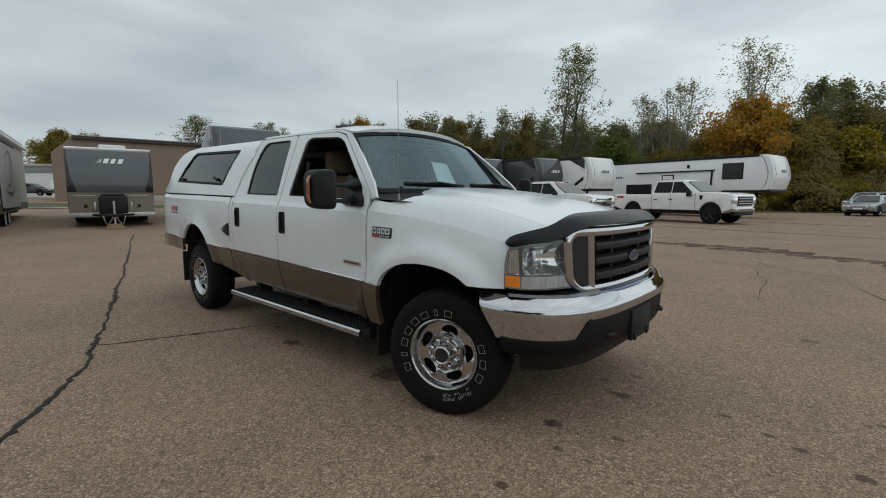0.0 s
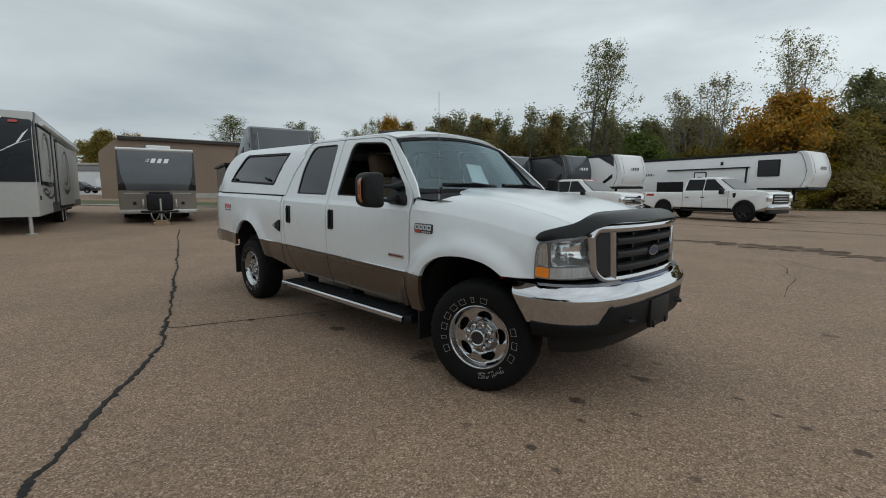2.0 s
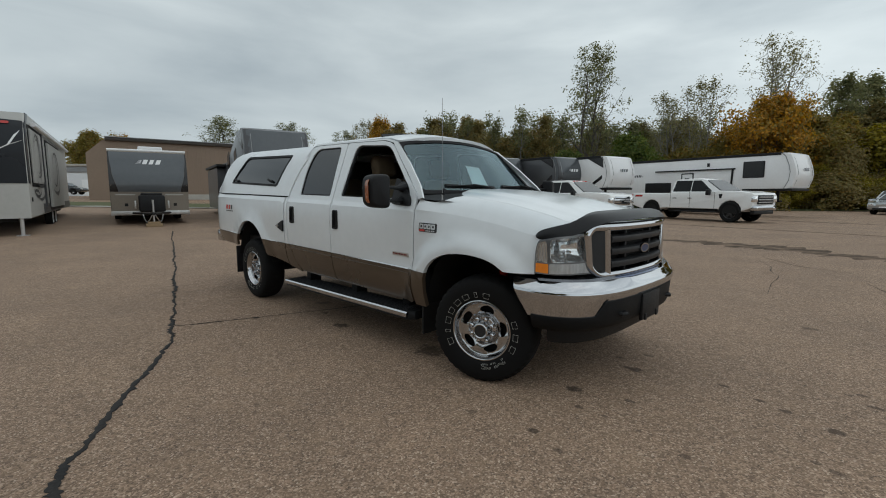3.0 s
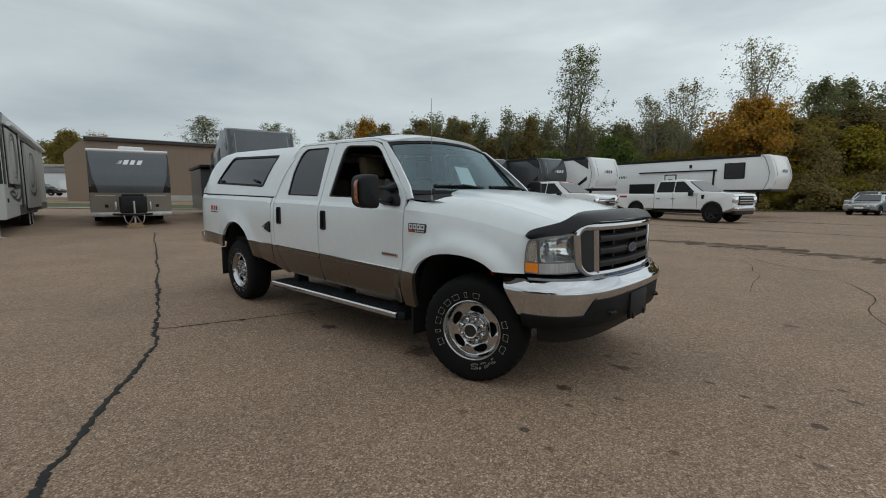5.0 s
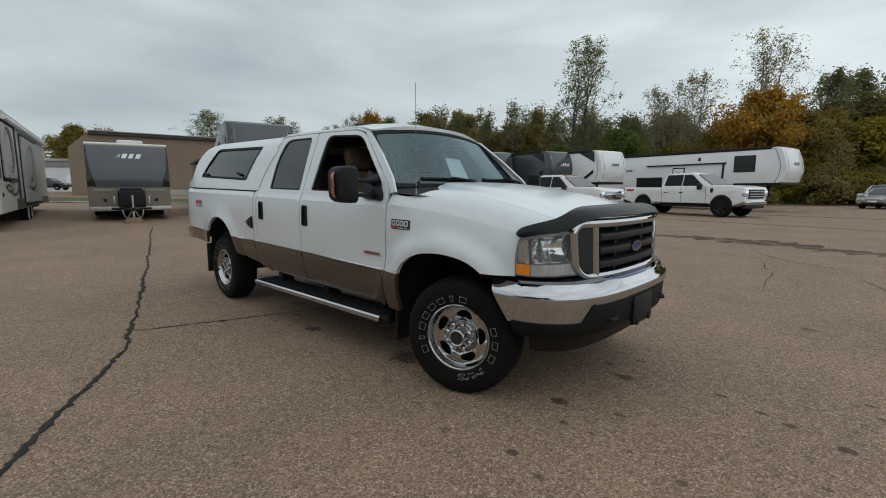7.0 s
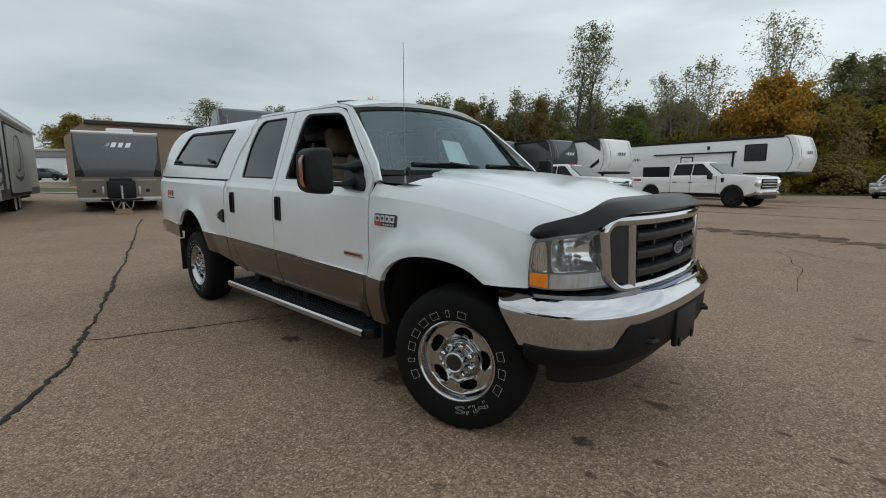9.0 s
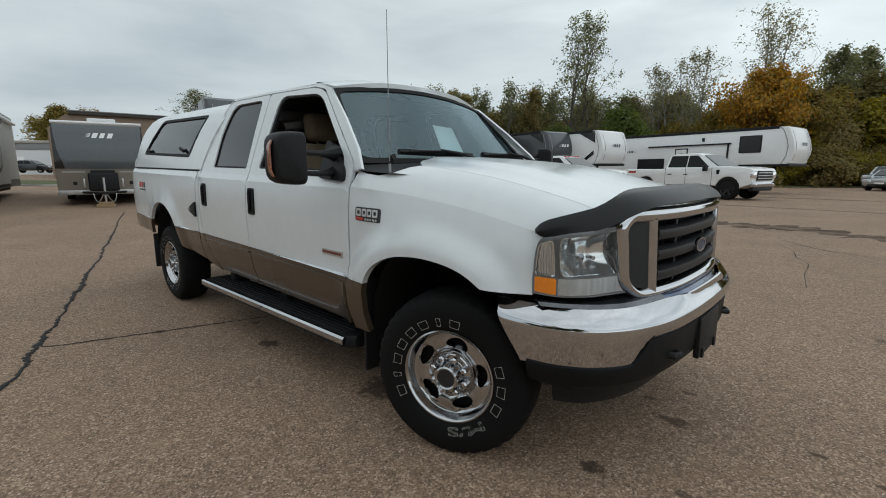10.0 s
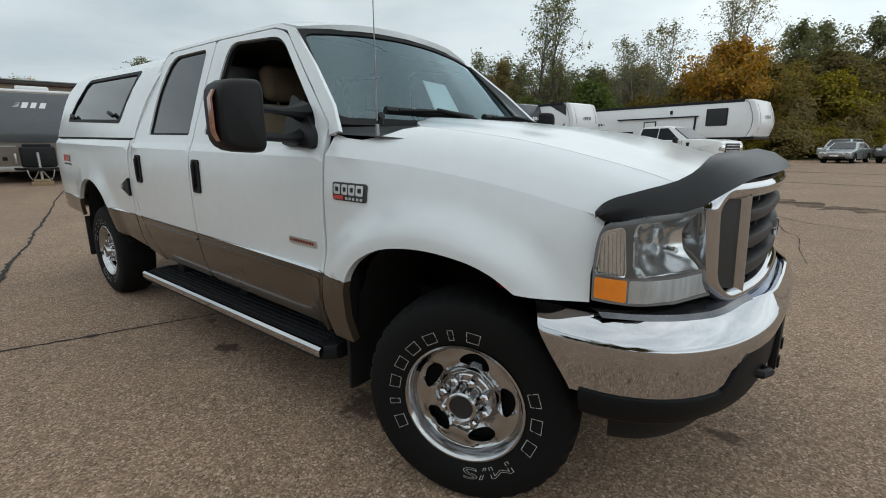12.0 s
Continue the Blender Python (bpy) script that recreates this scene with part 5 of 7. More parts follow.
# x, y, radius, strength, stretch across
SPOTS = [(0.60, -0.58, 0.085, 0.85, 1.6), (0.74, 0.10, 0.10, 0.75, 1.8), (-1.97, -0.85, 0.12, 0.85, 1.4), (-0.72, -0.74, 0.20, 0.75, 1.2), (-2.92, -1.36, 0.05, 0.9, 1.0),
         (0.96, -0.49, 0.045, 0.7, 1.5), (0.76, -0.81, 0.04, 0.65, 1.4), (0.93, -0.81, 0.03, 0.6, 1.5), (0.71, -1.28, 0.045, 0.75, 1.3), (1.35, 0.24, 0.045, 0.72, 2.0),
         (1.58, 0.14, 0.045, 0.7, 1.7), (1.74, 0.07, 0.055, 0.72, 1.6), (1.99, -0.04, 0.065, 0.75, 1.5), (2.0, 0.67, 0.04, 0.65, 2.0), (2.07, 0.73, 0.05, 0.68, 2.0),
         (2.14, 0.54, 0.06, 0.68, 1.8), (1.44, -0.94, 0.04, 0.65, 1.2), (1.95, -0.52, 0.035, 0.6, 1.4), (2.03, -0.56, 0.045, 0.6, 1.5), (0.93, -1.36, 0.035, 0.6, 1.3),
         (1.15, -0.84, 0.03, 0.55, 1.2), (1.60, 2.50, 0.12, 0.5, 2.0), (0.71, 0.50, 0.06, 0.6, 1.8), (0.55, 0.28, 0.05, 0.55, 1.6),
         (-2.55, -0.70, 0.07, 0.6, 1.5), (-3.0, -0.45, 0.12, 0.5, 1.3), (0.30, -1.35, 0.04, 0.5, 1.0)]
M_ASPHALT = ground_material()
M_TAR = material("crack_sealer", (0.030, 0.027, 0.025), 0.8, spec=0.25, vary=0.4, scale=14, bump=0.35, bump_scale=40, dark=(0.016, 0.015, 0.015))
M_CRACK = material("open_crack_dirt", (0.035, 0.027, 0.021), 0.95, vary=0.4, scale=20)
M_PATCH = material("dark_patched_asphalt", (0.15, 0.108, 0.08), 0.95, spec=0.08, vary=0.9, scale=9, bump=0.8, bump_scale=40, dark=(0.03, 0.024, 0.019))
M_GRASS = material("dry_grass", (0.075, 0.085, 0.028), 0.95, vary=0.5, scale=20, bump=0.6, bump_scale=30, dark=(0.055, 0.06, 0.02))

# one sheet to the horizon
bm = bmesh.new()
rings = []
for r in (0.0, 1.5, 3, 5, 7, 9, 11, 13, 15, 17, 19, 22, 25, 28, 32, 36, 40, 45, 50, 60, 75, 100, 150, 300, 800, 2500):
    if r == 0:
        continue
    ring = []
    for k in range(72):
        a = 2 * math.pi * k / 72
        x, y = r * math.cos(a), r * math.sin(a)
        z = rise(x, y) if r <= 60 else rise(x / r * 60, y / r * 60)
        ring.append(bm.verts.new((x, y, z if r > 5 else 0)))
    rings.append(ring)
c0 = bm.verts.new((0, 0, 0))
for k in range(72):
    bm.faces.new((c0, rings[0][k], rings[0][(k + 1) % 72]))
for a, b in zip(rings, rings[1:]):
    for k in range(72):
        bm.faces.new((a[k], b[k], b[(k + 1) % 72], a[(k + 1) % 72]))
ground = new("ground", mesh_of("ground", bm, M_ASPHALT))
tagged(ground, "brownish worn chip-seal asphalt of the lot", "asphalt", kind="structure")
RNG = random.Random(5)


def ground_ribbon(name, pts, widths, mat, label, lift=0.004, rough=0.4, n=8, jag=0.25):
    """A crack or seam lying on the lot, with ragged edges."""
    line = curve_through([(*p, 0) for p in pts], n)
    bm = bmesh.new()
    prev, drift = None, 0.0
    for i, p in enumerate(line):
        p = Vector(p)
        a, b = Vector(line[max(0, i - 1)]), Vector(line[min(len(line) - 1, i + 1)])
        t = (b - a).normalized()
        nrm = Vector((-t.y, t.x, 0))
        w = float(np.interp(i / (len(line) - 1), np.linspace(0, 1, len(widths)), widths))
        wl, wr = w * (1 + RNG.uniform(-rough, rough)), w * (1 + RNG.uniform(-rough, rough))
        drift = 0.72 * drift + RNG.uniform(-w, w) * jag
        sh = nrm * drift
        row = []
        for o, dz in ((-wl, 0), (-wl * 0.6, lift), (wr * 0.6, lift), (wr, 0)):
            q = p + sh + nrm * o
            g = rise(q.x, q.y) if math.hypot(q.x, q.y) > 5 else 0
            row.append(bm.verts.new((q.x, q.y, g + 0.003 + dz)))
        if prev:
            for k in range(3):
                bm.faces.new((prev[k], row[k], row[k + 1], prev[k + 1]))
        prev = row
    bmesh.ops.recalc_face_normals(bm, faces=bm.faces)
    ob = new(name, mesh_of(name, bm, mat))
    return tagged(ob, label, "crack", kind="structure")


ground_ribbon("sealed_crack", [(1.6, -4.1), (0.4, -3.62), (-0.35, -3.40), (-0.69, -3.29), (-1.02, -3.144), (-1.55, -2.86), (-2.2, -2.52), (-2.78, -2.24), (-3.02, -2.20), (-3.45, -2.07), (-4.0, -1.89), (-4.8, -1.69), (-5.4, -1.50), (-6.1, -1.33), (-7.3, -0.97), (-8.3, -0.73), (-9.6, -0.37), (-11.2, 0.04), (-13.0, 0.50), (-15.0, 1.05)],
              [0.036, 0.034, 0.017, 0.022, 0.014, 0.024, 0.013, 0.023, 0.014, 0.022, 0.013, 0.018], M_TAR, "black sealed crack across the asphalt", rough=0.65, n=18, jag=0.55)
ground_ribbon("fine_crack", [(-3.35, -2.10), (-3.178, -2.06), (-3.05, -1.72), (-2.924, -1.361), (-2.80, -1.0), (-2.682, -0.673), (-2.55, -0.2), (-2.4, 0.5)], [0.007, 0.009, 0.012, 0.009, 0.010, 0.008], M_CRACK, "thin open crack in the asphalt", 0.001, 0.7)
ground_ribbon("fine_crack", [(0.95, 4.2), (0.85, 5.1), (0.811, 5.977), (0.62, 6.5), (0.502, 7.16), (0.2, 7.9)], [0.003, 0.005, 0.006, 0.004], M_CRACK, "thin open crack in the asphalt", 0.001, 0.6)
ground_ribbon("fine_crack", [(0.15, 8.6), (0.9, 7.6), (1.7, 7.2)], [0.008, 0.01, 0.006], M_CRACK, "thin open crack in the asphalt", 0.001, 0.6)
ground_ribbon("fine_crack", [(2.4, 3.0), (2.2, 3.9), (2.25, 5.0), (1.9, 6.2)], [0.004, 0.006, 0.006, 0.005], M_CRACK, "thin open crack in the asphalt", 0.001, 0.6)
ground_ribbon("asphalt_patch", [(-9.0, 12.6), (-6.0, 12.2), (-2.6, 11.3), (0.0, 10.9), (2.4, 9.9), (5.0, 9.3), (8.5, 8.2)], [0.32, 0.46, 0.34, 0.52, 0.36, 0.46, 0.5], M_PATCH, "dark rough patch strip across the asphalt", 0.006, 0.85, n=22)
ground_ribbon("asphalt_seam", [(-9.0, 19.5), (-4.0, 18.8), (0.0, 18.0), (4.0, 17.2), (9.0, 16.2)], [0.10, 0.14, 0.10, 0.12], M_PATCH, "dark seam across the asphalt", 0.003, 0.4)
ground_ribbon("asphalt_seam", [(-8.0, 27.5), (-3.0, 26.4), (1.0, 25.6), (8.0, 24.0)], [0.16, 0.2, 0.16], M_PATCH, "dark seam across the asphalt", 0.003, 0.4)


# ---------------------------------------------------------------- parked vehicles and trailers
M_GREY_PANEL = material("slate_grey_panel", (0.085, 0.095, 0.105), 0.32, metal=0.3, vary=0.12, scale=2, coat=0.4)
M_CHARCOAL = material("charcoal_panel", (0.045, 0.047, 0.052), 0.35, vary=0.15, scale=2, coat=0.3)
M_BLACK_GLOSS = material("black_gloss", (0.012, 0.012, 0.013), 0.2, vary=0.2)
M_TRAILER_WHITE = material("white_trailer_skin", (0.82, 0.83, 0.84), 0.32, vary=0.06, scale=2, coat=0.2)
M_TRAILER_CREAM = material("pale_grey_trailer_skin", (0.43, 0.43, 0.41), 0.4, vary=0.08, scale=2)
M_TAUPE = material("taupe_trailer_skin", (0.215, 0.185, 0.15), 0.4, vary=0.1, scale=3)
M_ALU = material("tread_plate_aluminium", (0.48, 0.48, 0.47), 0.38, metal=0.9, vary=0.2, scale=20, bump=0.3, bump_scale=120)
M_CAR_WHITE = material("white_car_paint", (0.85, 0.86, 0.86), 0.25, vary=0.05, scale=3, coat=0.6)
M_CAR_SILVER = material("silver_car_paint", (0.42, 0.45, 0.47), 0.28, metal=0.6, vary=0.08, scale=3, coat=0.6)
M_CAR_DARK = material("dark_car_paint", (0.03, 0.035, 0.04), 0.25, metal=0.3, vary=0.1, scale=3, coat=0.6)
M_CAR_GREY = material("grey_car_paint", (0.14, 0.15, 0.16), 0.28, metal=0.5, vary=0.1, scale=3, coat=0.6)
M_WOOD = material("weathered_timber", (0.30, 0.21, 0.12), 0.8, vary=0.3, scale=14, bump=0.4, bump_scale=50, stretch=(1, 8, 8))
M_GRAPHITE = material("graphite_gelcoat", (0.012, 0.015, 0.020), 0.28, vary=0.15, scale=2, spec=0.3)
M_DARK_PANE = material("dark_side_glass", (0.008, 0.009, 0.010), 0.12, vary=0.1, spec=0.22)
M_WALL_GREY = material("grey_metal_band", (0.26, 0.27, 0.28), 0.55, vary=0.1, scale=1)
M_SWOOSH = material("grey_graphic", (0.045, 0.045, 0.048), 0.45, vary=0.2)


def prism(bm, poly, y0, y1, bevel=0.0, segs=2, mat=0):
    """A side profile (x, z) carried across from y0 to y1."""
    a = [bm.verts.new((x, y0, z)) for x, z in poly]
    b = [bm.verts.new((x, y1, z)) for x, z in poly]
    fs = [bm.faces.new(a), bm.faces.new(b[::-1])]
    n = len(poly)
    fs += [bm.faces.new((a[i], b[i], b[(i + 1) % n], a[(i + 1) % n])) for i in range(n)]
    bmesh.ops.recalc_face_normals(bm, faces=fs)
    for f in fs:
        f.material_index = mat
    if bevel:
        es = [e for f in fs[:2] for e in f.edges]
        bmesh.ops.bevel(bm, geom=list(set(es)), offset=bevel, segments=segs, profile=0.5, affect="EDGES")
    return fs


def plate(outline, to, thick=0.012):
    """A flat or bent plate: outline in (u, v), laid out by to(u, v, depth)."""
    bm = bmesh.new()
    a, b = [bm.verts.new(to(u, v, thick)) for u, v in outline], [bm.verts.new(to(u, v, -0.004)) for u, v in outline]
    n = len(outline)
    bm.faces.new(a)
    bm.faces.new(b[::-1])
    for i in range(n):
        bm.faces.new((a[i], b[i], b[(i + 1) % n], a[(i + 1) % n]))
    bmesh.ops.recalc_face_normals(bm, faces=bm.faces)
    return bm


def simple_wheel(parent, x, y, r, width, rim_mat, rim_r=0.62, spokes=6):
    s = -1 if y < 0 else 1
    bm = bmesh.new()
    revolve(bm, [(r * rim_r, -width / 2 + 0.01), (r * 0.9, -width / 2), (r * 0.985, -width / 2 + 0.03), (r, -width / 4), (r, width / 4), (r * 0.985, width / 2 - 0.03), (r * 0.9, width / 2), (r * rim_r, width / 2 - 0.01)], 32)
    w = part("wheel", bm, M_RUBBER, parent)
    w.matrix_basis = Matrix.Translation((x, y, r)) @ Matrix.Rotation(0 if s < 0 else math.pi, 4, "Z")
    bm = bmesh.new()
    revolve(bm, [(r * rim_r, -width / 2 + 0.005), (r * rim_r * 0.92, -width / 2 + 0.03), (r * rim_r * 0.88, -width / 2 + 0.08)], 28)
    for k in range(spokes):
        m = Matrix.Rotation(2 * math.pi * k / spokes, 4, "Y")
        box(bm, 0.0, r * rim_r * 0.92, -width / 2 + 0.02, -width / 2 + 0.05, -0.10 * r, 0.10 * r, 0, m)
    rod(bm, (0, -width / 2 + 0.01, 0), (0, -width / 2 + 0.05, 0), r * 0.2, segs=14)
    part("rim", bm, rim_mat, w)
    bm = bmesh.new()
    rod(bm, (0, -width / 2 + 0.075, 0), (0, -width / 2 + 0.08, 0), r * rim_r * 0.9, segs=20)
    part("brake_disc", bm, M_LINER, w)
    return w


def arch(cx, r, z0, a0=0, n=9):
    return [(cx + r * math.cos(math.pi * k / (n - 1)), z0 + r * math.sin(math.pi * k / (n - 1))) for k in range(n)]


def car(m, name, label, category, paint, body, cabin, wheels, half, windows, rim, lamps, extras=None, group="parked vehicles"):
    """A parked vehicle: body and cabin profiles, panes, lamps and wheels. Front at +x."""
    t = thing(name, m, label, category, group)
    bm = bmesh.new()
    prism(bm, body, -half, half, 0.05, 3)
    part("body", bm, paint, t)
    bm = bmesh.new()
    zs = [p[1] for p in cabin]
    z0, z1 = min(zs), max(zs)
    lean = lambda z: half - 0.05 - 0.20 * (z - z0) / (z1 - z0)
    loft(bm, [[(x, -lean(z), z) for x, z in cabin], [(x, -lean(z) + 0.06, z + 0.02 * (z == z1)) for x, z in cabin], [(x, 0, z + 0.035 * (z > z0 + 0.3)) for x, z in cabin], [(x, lean(z) - 0.06, z + 0.02 * (z == z1)) for x, z in cabin], [(x, lean(z), z) for x, z in cabin]])
    bmesh.ops.recalc_face_normals(bm, faces=bm.faces)
    part("cabin", bm, paint, t)
    for s in (-1, 1):
        for win in windows["side"]:
            part("side_window", plate(rounded(win, 0.04, 2), lambda u, v, d, q=s: Vector((u, q * (lean(v) + d), v)), 0.008), M_DARK_PANE, t)
    for win in windows["ends"]:
        # (x, z) at the foot and at the head, half widths there
        (xa, za, wa), (xb, zb, wb) = win
        out = Vector((zb - za, 0, xa - xb)).normalized() if xa > xb else -Vector((zb - za, 0, xa - xb)).normalized()
        if xa < xb:
            out = Vector((-(zb - za), 0, xb - xa)).normalized()
        f = lambda u, v, d, xa=xa, xb=xb, za=za, zb=zb, wa=wa, wb=wb, out=out: Vector((xa + (xb - xa) * v, u * (wa + (wb - wa) * v), za + (zb - za) * v)) + out * d
        part("windscreen", plate(rounded([(-1, 0), (1, 0), (1, 1), (-1, 1)], 0.08, 2), f, 0.042), M_TINT, t, "dark windscreen reflecting the sky")
    for wx, r in wheels:
        for s in (-1, 1):
            simple_wheel(t, wx, s * (half - 0.12), r, 0.26, rim)
            bm = bmesh.new()
            prism(bm, arch(wx, r + 0.055, r * 0.95) , s * (half - 0.28), s * (half + 0.004))
            part("wheel_arch", bm, M_LINER, t)
    for pn, x0, x1, y0, y1, z0, z1, mt in lamps:
        for s in (-1, 1):
            bm = bmesh.new()
            box(bm, x0, x1, s * y0, s * y1, z0, z1, 0.015)
            part(pn, bm, mt, t)
    if extras:
        extras(t)
    return t


def pickup_extras(grille_mat, bar_mat):
    def f(t):
        bm = bmesh.new()
        box(bm, 0.93, 1.045, -0.66, 0.66, 0.84, 1.25, 0.03)
        g = part("grille", bm, grille_mat, t)
        for z in (0.93, 1.04, 1.16):
            bm = bmesh.new()
            box(bm, 1.025, 1.06, -0.62, 0.62, z - 0.02, z + 0.02, 0.008)
            part("grille_bar", bm, bar_mat, g)
        bm = bmesh.new()
        box(bm, 0.88, 1.06, -0.98, 0.98, 0.56, 0.80, 0.05)
        part("front_bumper", bm, M_CHROME, t)
        bm = bmesh.new()
        box(bm, 0.80, 1.0, -0.85, 0.85, 0.40, 0.57, 0.04)
        part("air_dam", bm, M_BLACK_PLASTIC, t)
        bm = bmesh.new()
        box(bm, -3.2, 0.1, -0.80, 0.80, 0.42, 0.62)
        part("chassis", bm, M_FRAME, t)
        for s in (-1, 1):
            bm = bmesh.new()
            box(bm, -1.02, -0.86, s * 1.05, s * 1.28, 1.24, 1.52, 0.04)
            rod(bm, (-0.95, s * 0.88, 1.30), (-0.95, s * 1.1, 1.34), 0.035)
            part("side_mirror", bm, M_BLACK_PLASTIC, t)
            bm = bmesh.new()
            box(bm, -2.75, -0.62, s * 0.86, s * 1.02, 0.44, 0.50, 0.02)
            part("running_board", bm, M_BLACK_PLASTIC, t)
            for x in (-1.95, -2.75):
                bm = bmesh.new()
                box(bm, x - 0.1, x + 0.1, s * 0.985, s * 1.01, 1.08, 1.12, 0.008)
                part("door_handle", bm, M_CAR_WHITE if bar_mat is M_BLACK_PLASTIC else M_BLACK_PLASTIC, t)
    return f


P_BODY = [(0.98, 0.70), (1.02, 1.24), (0.94, 1.34), (0.4, 1.42), (-0.55, 1.46), (-0.80, 1.42), (-3.0, 1.40), (-3.04, 1.33), (-5.25, 1.36), (-5.28, 0.72)] + list(reversed(arch(-4.06, 0.50, 0.50))) + [(-3.50, 0.60), (-0.56, 0.60)] + list(reversed(arch(0.0, 0.50, 0.50))) + [(0.55, 0.55)]
P_CAB = [(-0.40, 1.36), (-1.30, 1.96), (-1.6, 2.03), (-2.60, 2.03), (-2.86, 1.97), (-3.0, 1.36)]
P_WIN = {"side": [[(-0.88, 1.42), (-1.93, 1.42), (-1.93, 1.95), (-1.52, 1.95)], [(-1.97, 1.42), (-2.90, 1.42), (-2.80, 1.95), (-1.97, 1.95)]], "ends": [((-0.52, 1.44, 0.86), (-1.27, 1.94, 0.72)), ((-2.97, 1.45, 0.75), (-2.87, 1.86, 0.62))]}
P_LAMPS = [("headlight", 0.90, 1.04, 0.68, 0.995, 0.94, 1.20, M_REFLECTOR), ("tail_lamp", -5.30, -5.22, 0.86, 0.985, 0.95, 1.30, M_RED), ("fog_lamp", 1.02, 1.07, 0.66, 0.80, 0.62, 0.72, M_REFLECTOR)]
M_BLACK_RIM = material("black_rim", (0.02, 0.02, 0.021), 0.35)
def lifted(wheel):
    """Door seams, arch lips, and the raised stance of the newer pickup."""
    base = pickup_extras(M_BLACK_PLASTIC, M_TRIM_SILVER)

    def f(t):
        base(t)
        for s in (-1, 1):
            for x, z1 in ((-0.72, 1.40), (-1.95, 1.42), (-2.98, 1.40)):
                bm = bmesh.new()
                box(bm, x - 0.008, x + 0.008, s * 0.984, s * 0.993, 0.62, z1)
                part("door_seam", bm, M_SEAL, t)
            part("fender_vent", plate([(-0.50, 1.10), (-0.40, 1.10), (-0.36, 1.30), (-0.52, 1.30)], lambda u, v, d, q=s: Vector((u, q * (0.99 + d), v)), 0.012), M_BLACK_PLASTIC, t)
            part("bed_decal", plate([(-5.1, 1.16), (-4.65, 1.16), (-4.62, 1.26), (-5.07, 1.26)], lambda u, v, d, q=s: Vector((u, q * (0.99 + d), v)), 0.004), M_RED, t)
    return f


car(on_lot(13.95, 23.05, -58), "pickup_truck", "clean white crew-cab pickup parked by the trees, black wheels", "pickup truck", M_CAR_WHITE, P_BODY, P_CAB, [(0.0, 0.47), (-4.06, 0.47)], 0.99, P_WIN, M_BLACK_RIM, P_LAMPS, lifted(0.47)).scale = (1.06, 1.06, 1.08)


def older_extras(t):
    pickup_extras(M_CHROME, M_GREY_PLASTIC)(t)
    for y in (-0.5, -0.25, 0, 0.25, 0.5):
        bm = bmesh.new()
        box(bm, -1.47, -1.35, y - 0.05, y + 0.05, 1.985, 2.04, 0.015)
        part("roof_marker", bm, M_RED, t)


car(on_lot(6.9, 22.4, -50), "pickup_truck", "white crew-cab pickup with red roof markers", "pickup truck", M_CAR_WHITE, P_BODY, P_CAB, [(0.0, 0.40), (-4.06, 0.40)], 0.99, P_WIN, M_RIM, P_LAMPS, older_extras)

S_BODY = [(0.86, 0.42), (0.90, 0.62), (0.80, 0.78), (-0.35, 0.96), (-2.9, 1.02), (-3.55, 1.0), (-3.62, 0.62), (-3.55, 0.38)] + list(reversed(arch(-2.75, 0.38, 0.34))) + [(-2.3, 0.28), (-0.45, 0.28)] + list(reversed(arch(0.0, 0.38, 0.34))) + [(0.45, 0.30)]
S_CAB = [(-0.30, 0.95), (-1.0, 1.38), (-1.25, 1.44), (-2.1, 1.44), (-2.45, 1.36), (-3.05, 1.0)]
S_WIN = {"side": [[(-0.85, 1.02), (-1.62, 1.02), (-1.62, 1.36), (-1.15, 1.36)], [(-1.70, 1.02), (-2.6, 1.03), (-2.28, 1.34), (-1.70, 1.36)]], "ends": [((-0.38, 1.0, 0.74), (-1.0, 1.39, 0.58)), ((-3.0, 1.03, 0.70), (-2.47, 1.36, 0.58))]}
S_LAMPS = [("headlight", 0.74, 0.90, 0.55, 0.86, 0.62, 0.76, M_REFLECTOR), ("tail_lamp", -3.64, -3.5, 0.55, 0.88, 0.75, 0.92, M_RED)]


def sedan_extras(t):
    bm = bmesh.new()
    box(bm, 0.84, 0.915, -0.42, 0.42, 0.58, 0.76, 0.03)
    part("grille", bm, M_TRIM_SILVER, t)
    bm = bmesh.new()
    box(bm, 0.86, 0.93, -0.6, 0.6, 0.36, 0.46, 0.02)
    part("lower_intake", bm, M_BLACK_PLASTIC, t)
    bm = bmesh.new()
    box(bm, 0.895, 0.935, -0.25, 0.25, 0.47, 0.57, 0.006)
    part("plate_bar", bm, M_PAPER, t)
    for s in (-1, 1):
        bm = bmesh.new()
        box(bm, -0.92, -0.78, s * 0.90, s * 1.04, 1.0, 1.12, 0.03)
        part("side_mirror", bm, M_CAR_SILVER, t)


car(on_lot(29.4, 32.2, -150), "sedan", "silver sedan parked at the edge of the lot", "car", M_CAR_SILVER, S_BODY, S_CAB, [(0.0, 0.33), (-2.75, 0.33)], 0.92, S_WIN, M_RIM, S_LAMPS, sedan_extras)
U_BODY = [(0.86, 0.50), (0.92, 0.80), (0.85, 1.02), (-0.35, 1.12), (-3.4, 1.14), (-3.62, 1.10), (-3.66, 0.55)] + list(reversed(arch(-2.8, 0.42, 0.38))) + [(-2.3, 0.36), (-0.45, 0.36)] + list(reversed(arch(0.0, 0.42, 0.38))) + [(0.45, 0.40)]
U_CAB = [(-0.40, 1.10), (-0.95, 1.62), (-1.2, 1.70), (-3.1, 1.72), (-3.35, 1.64), (-3.6, 1.12)]
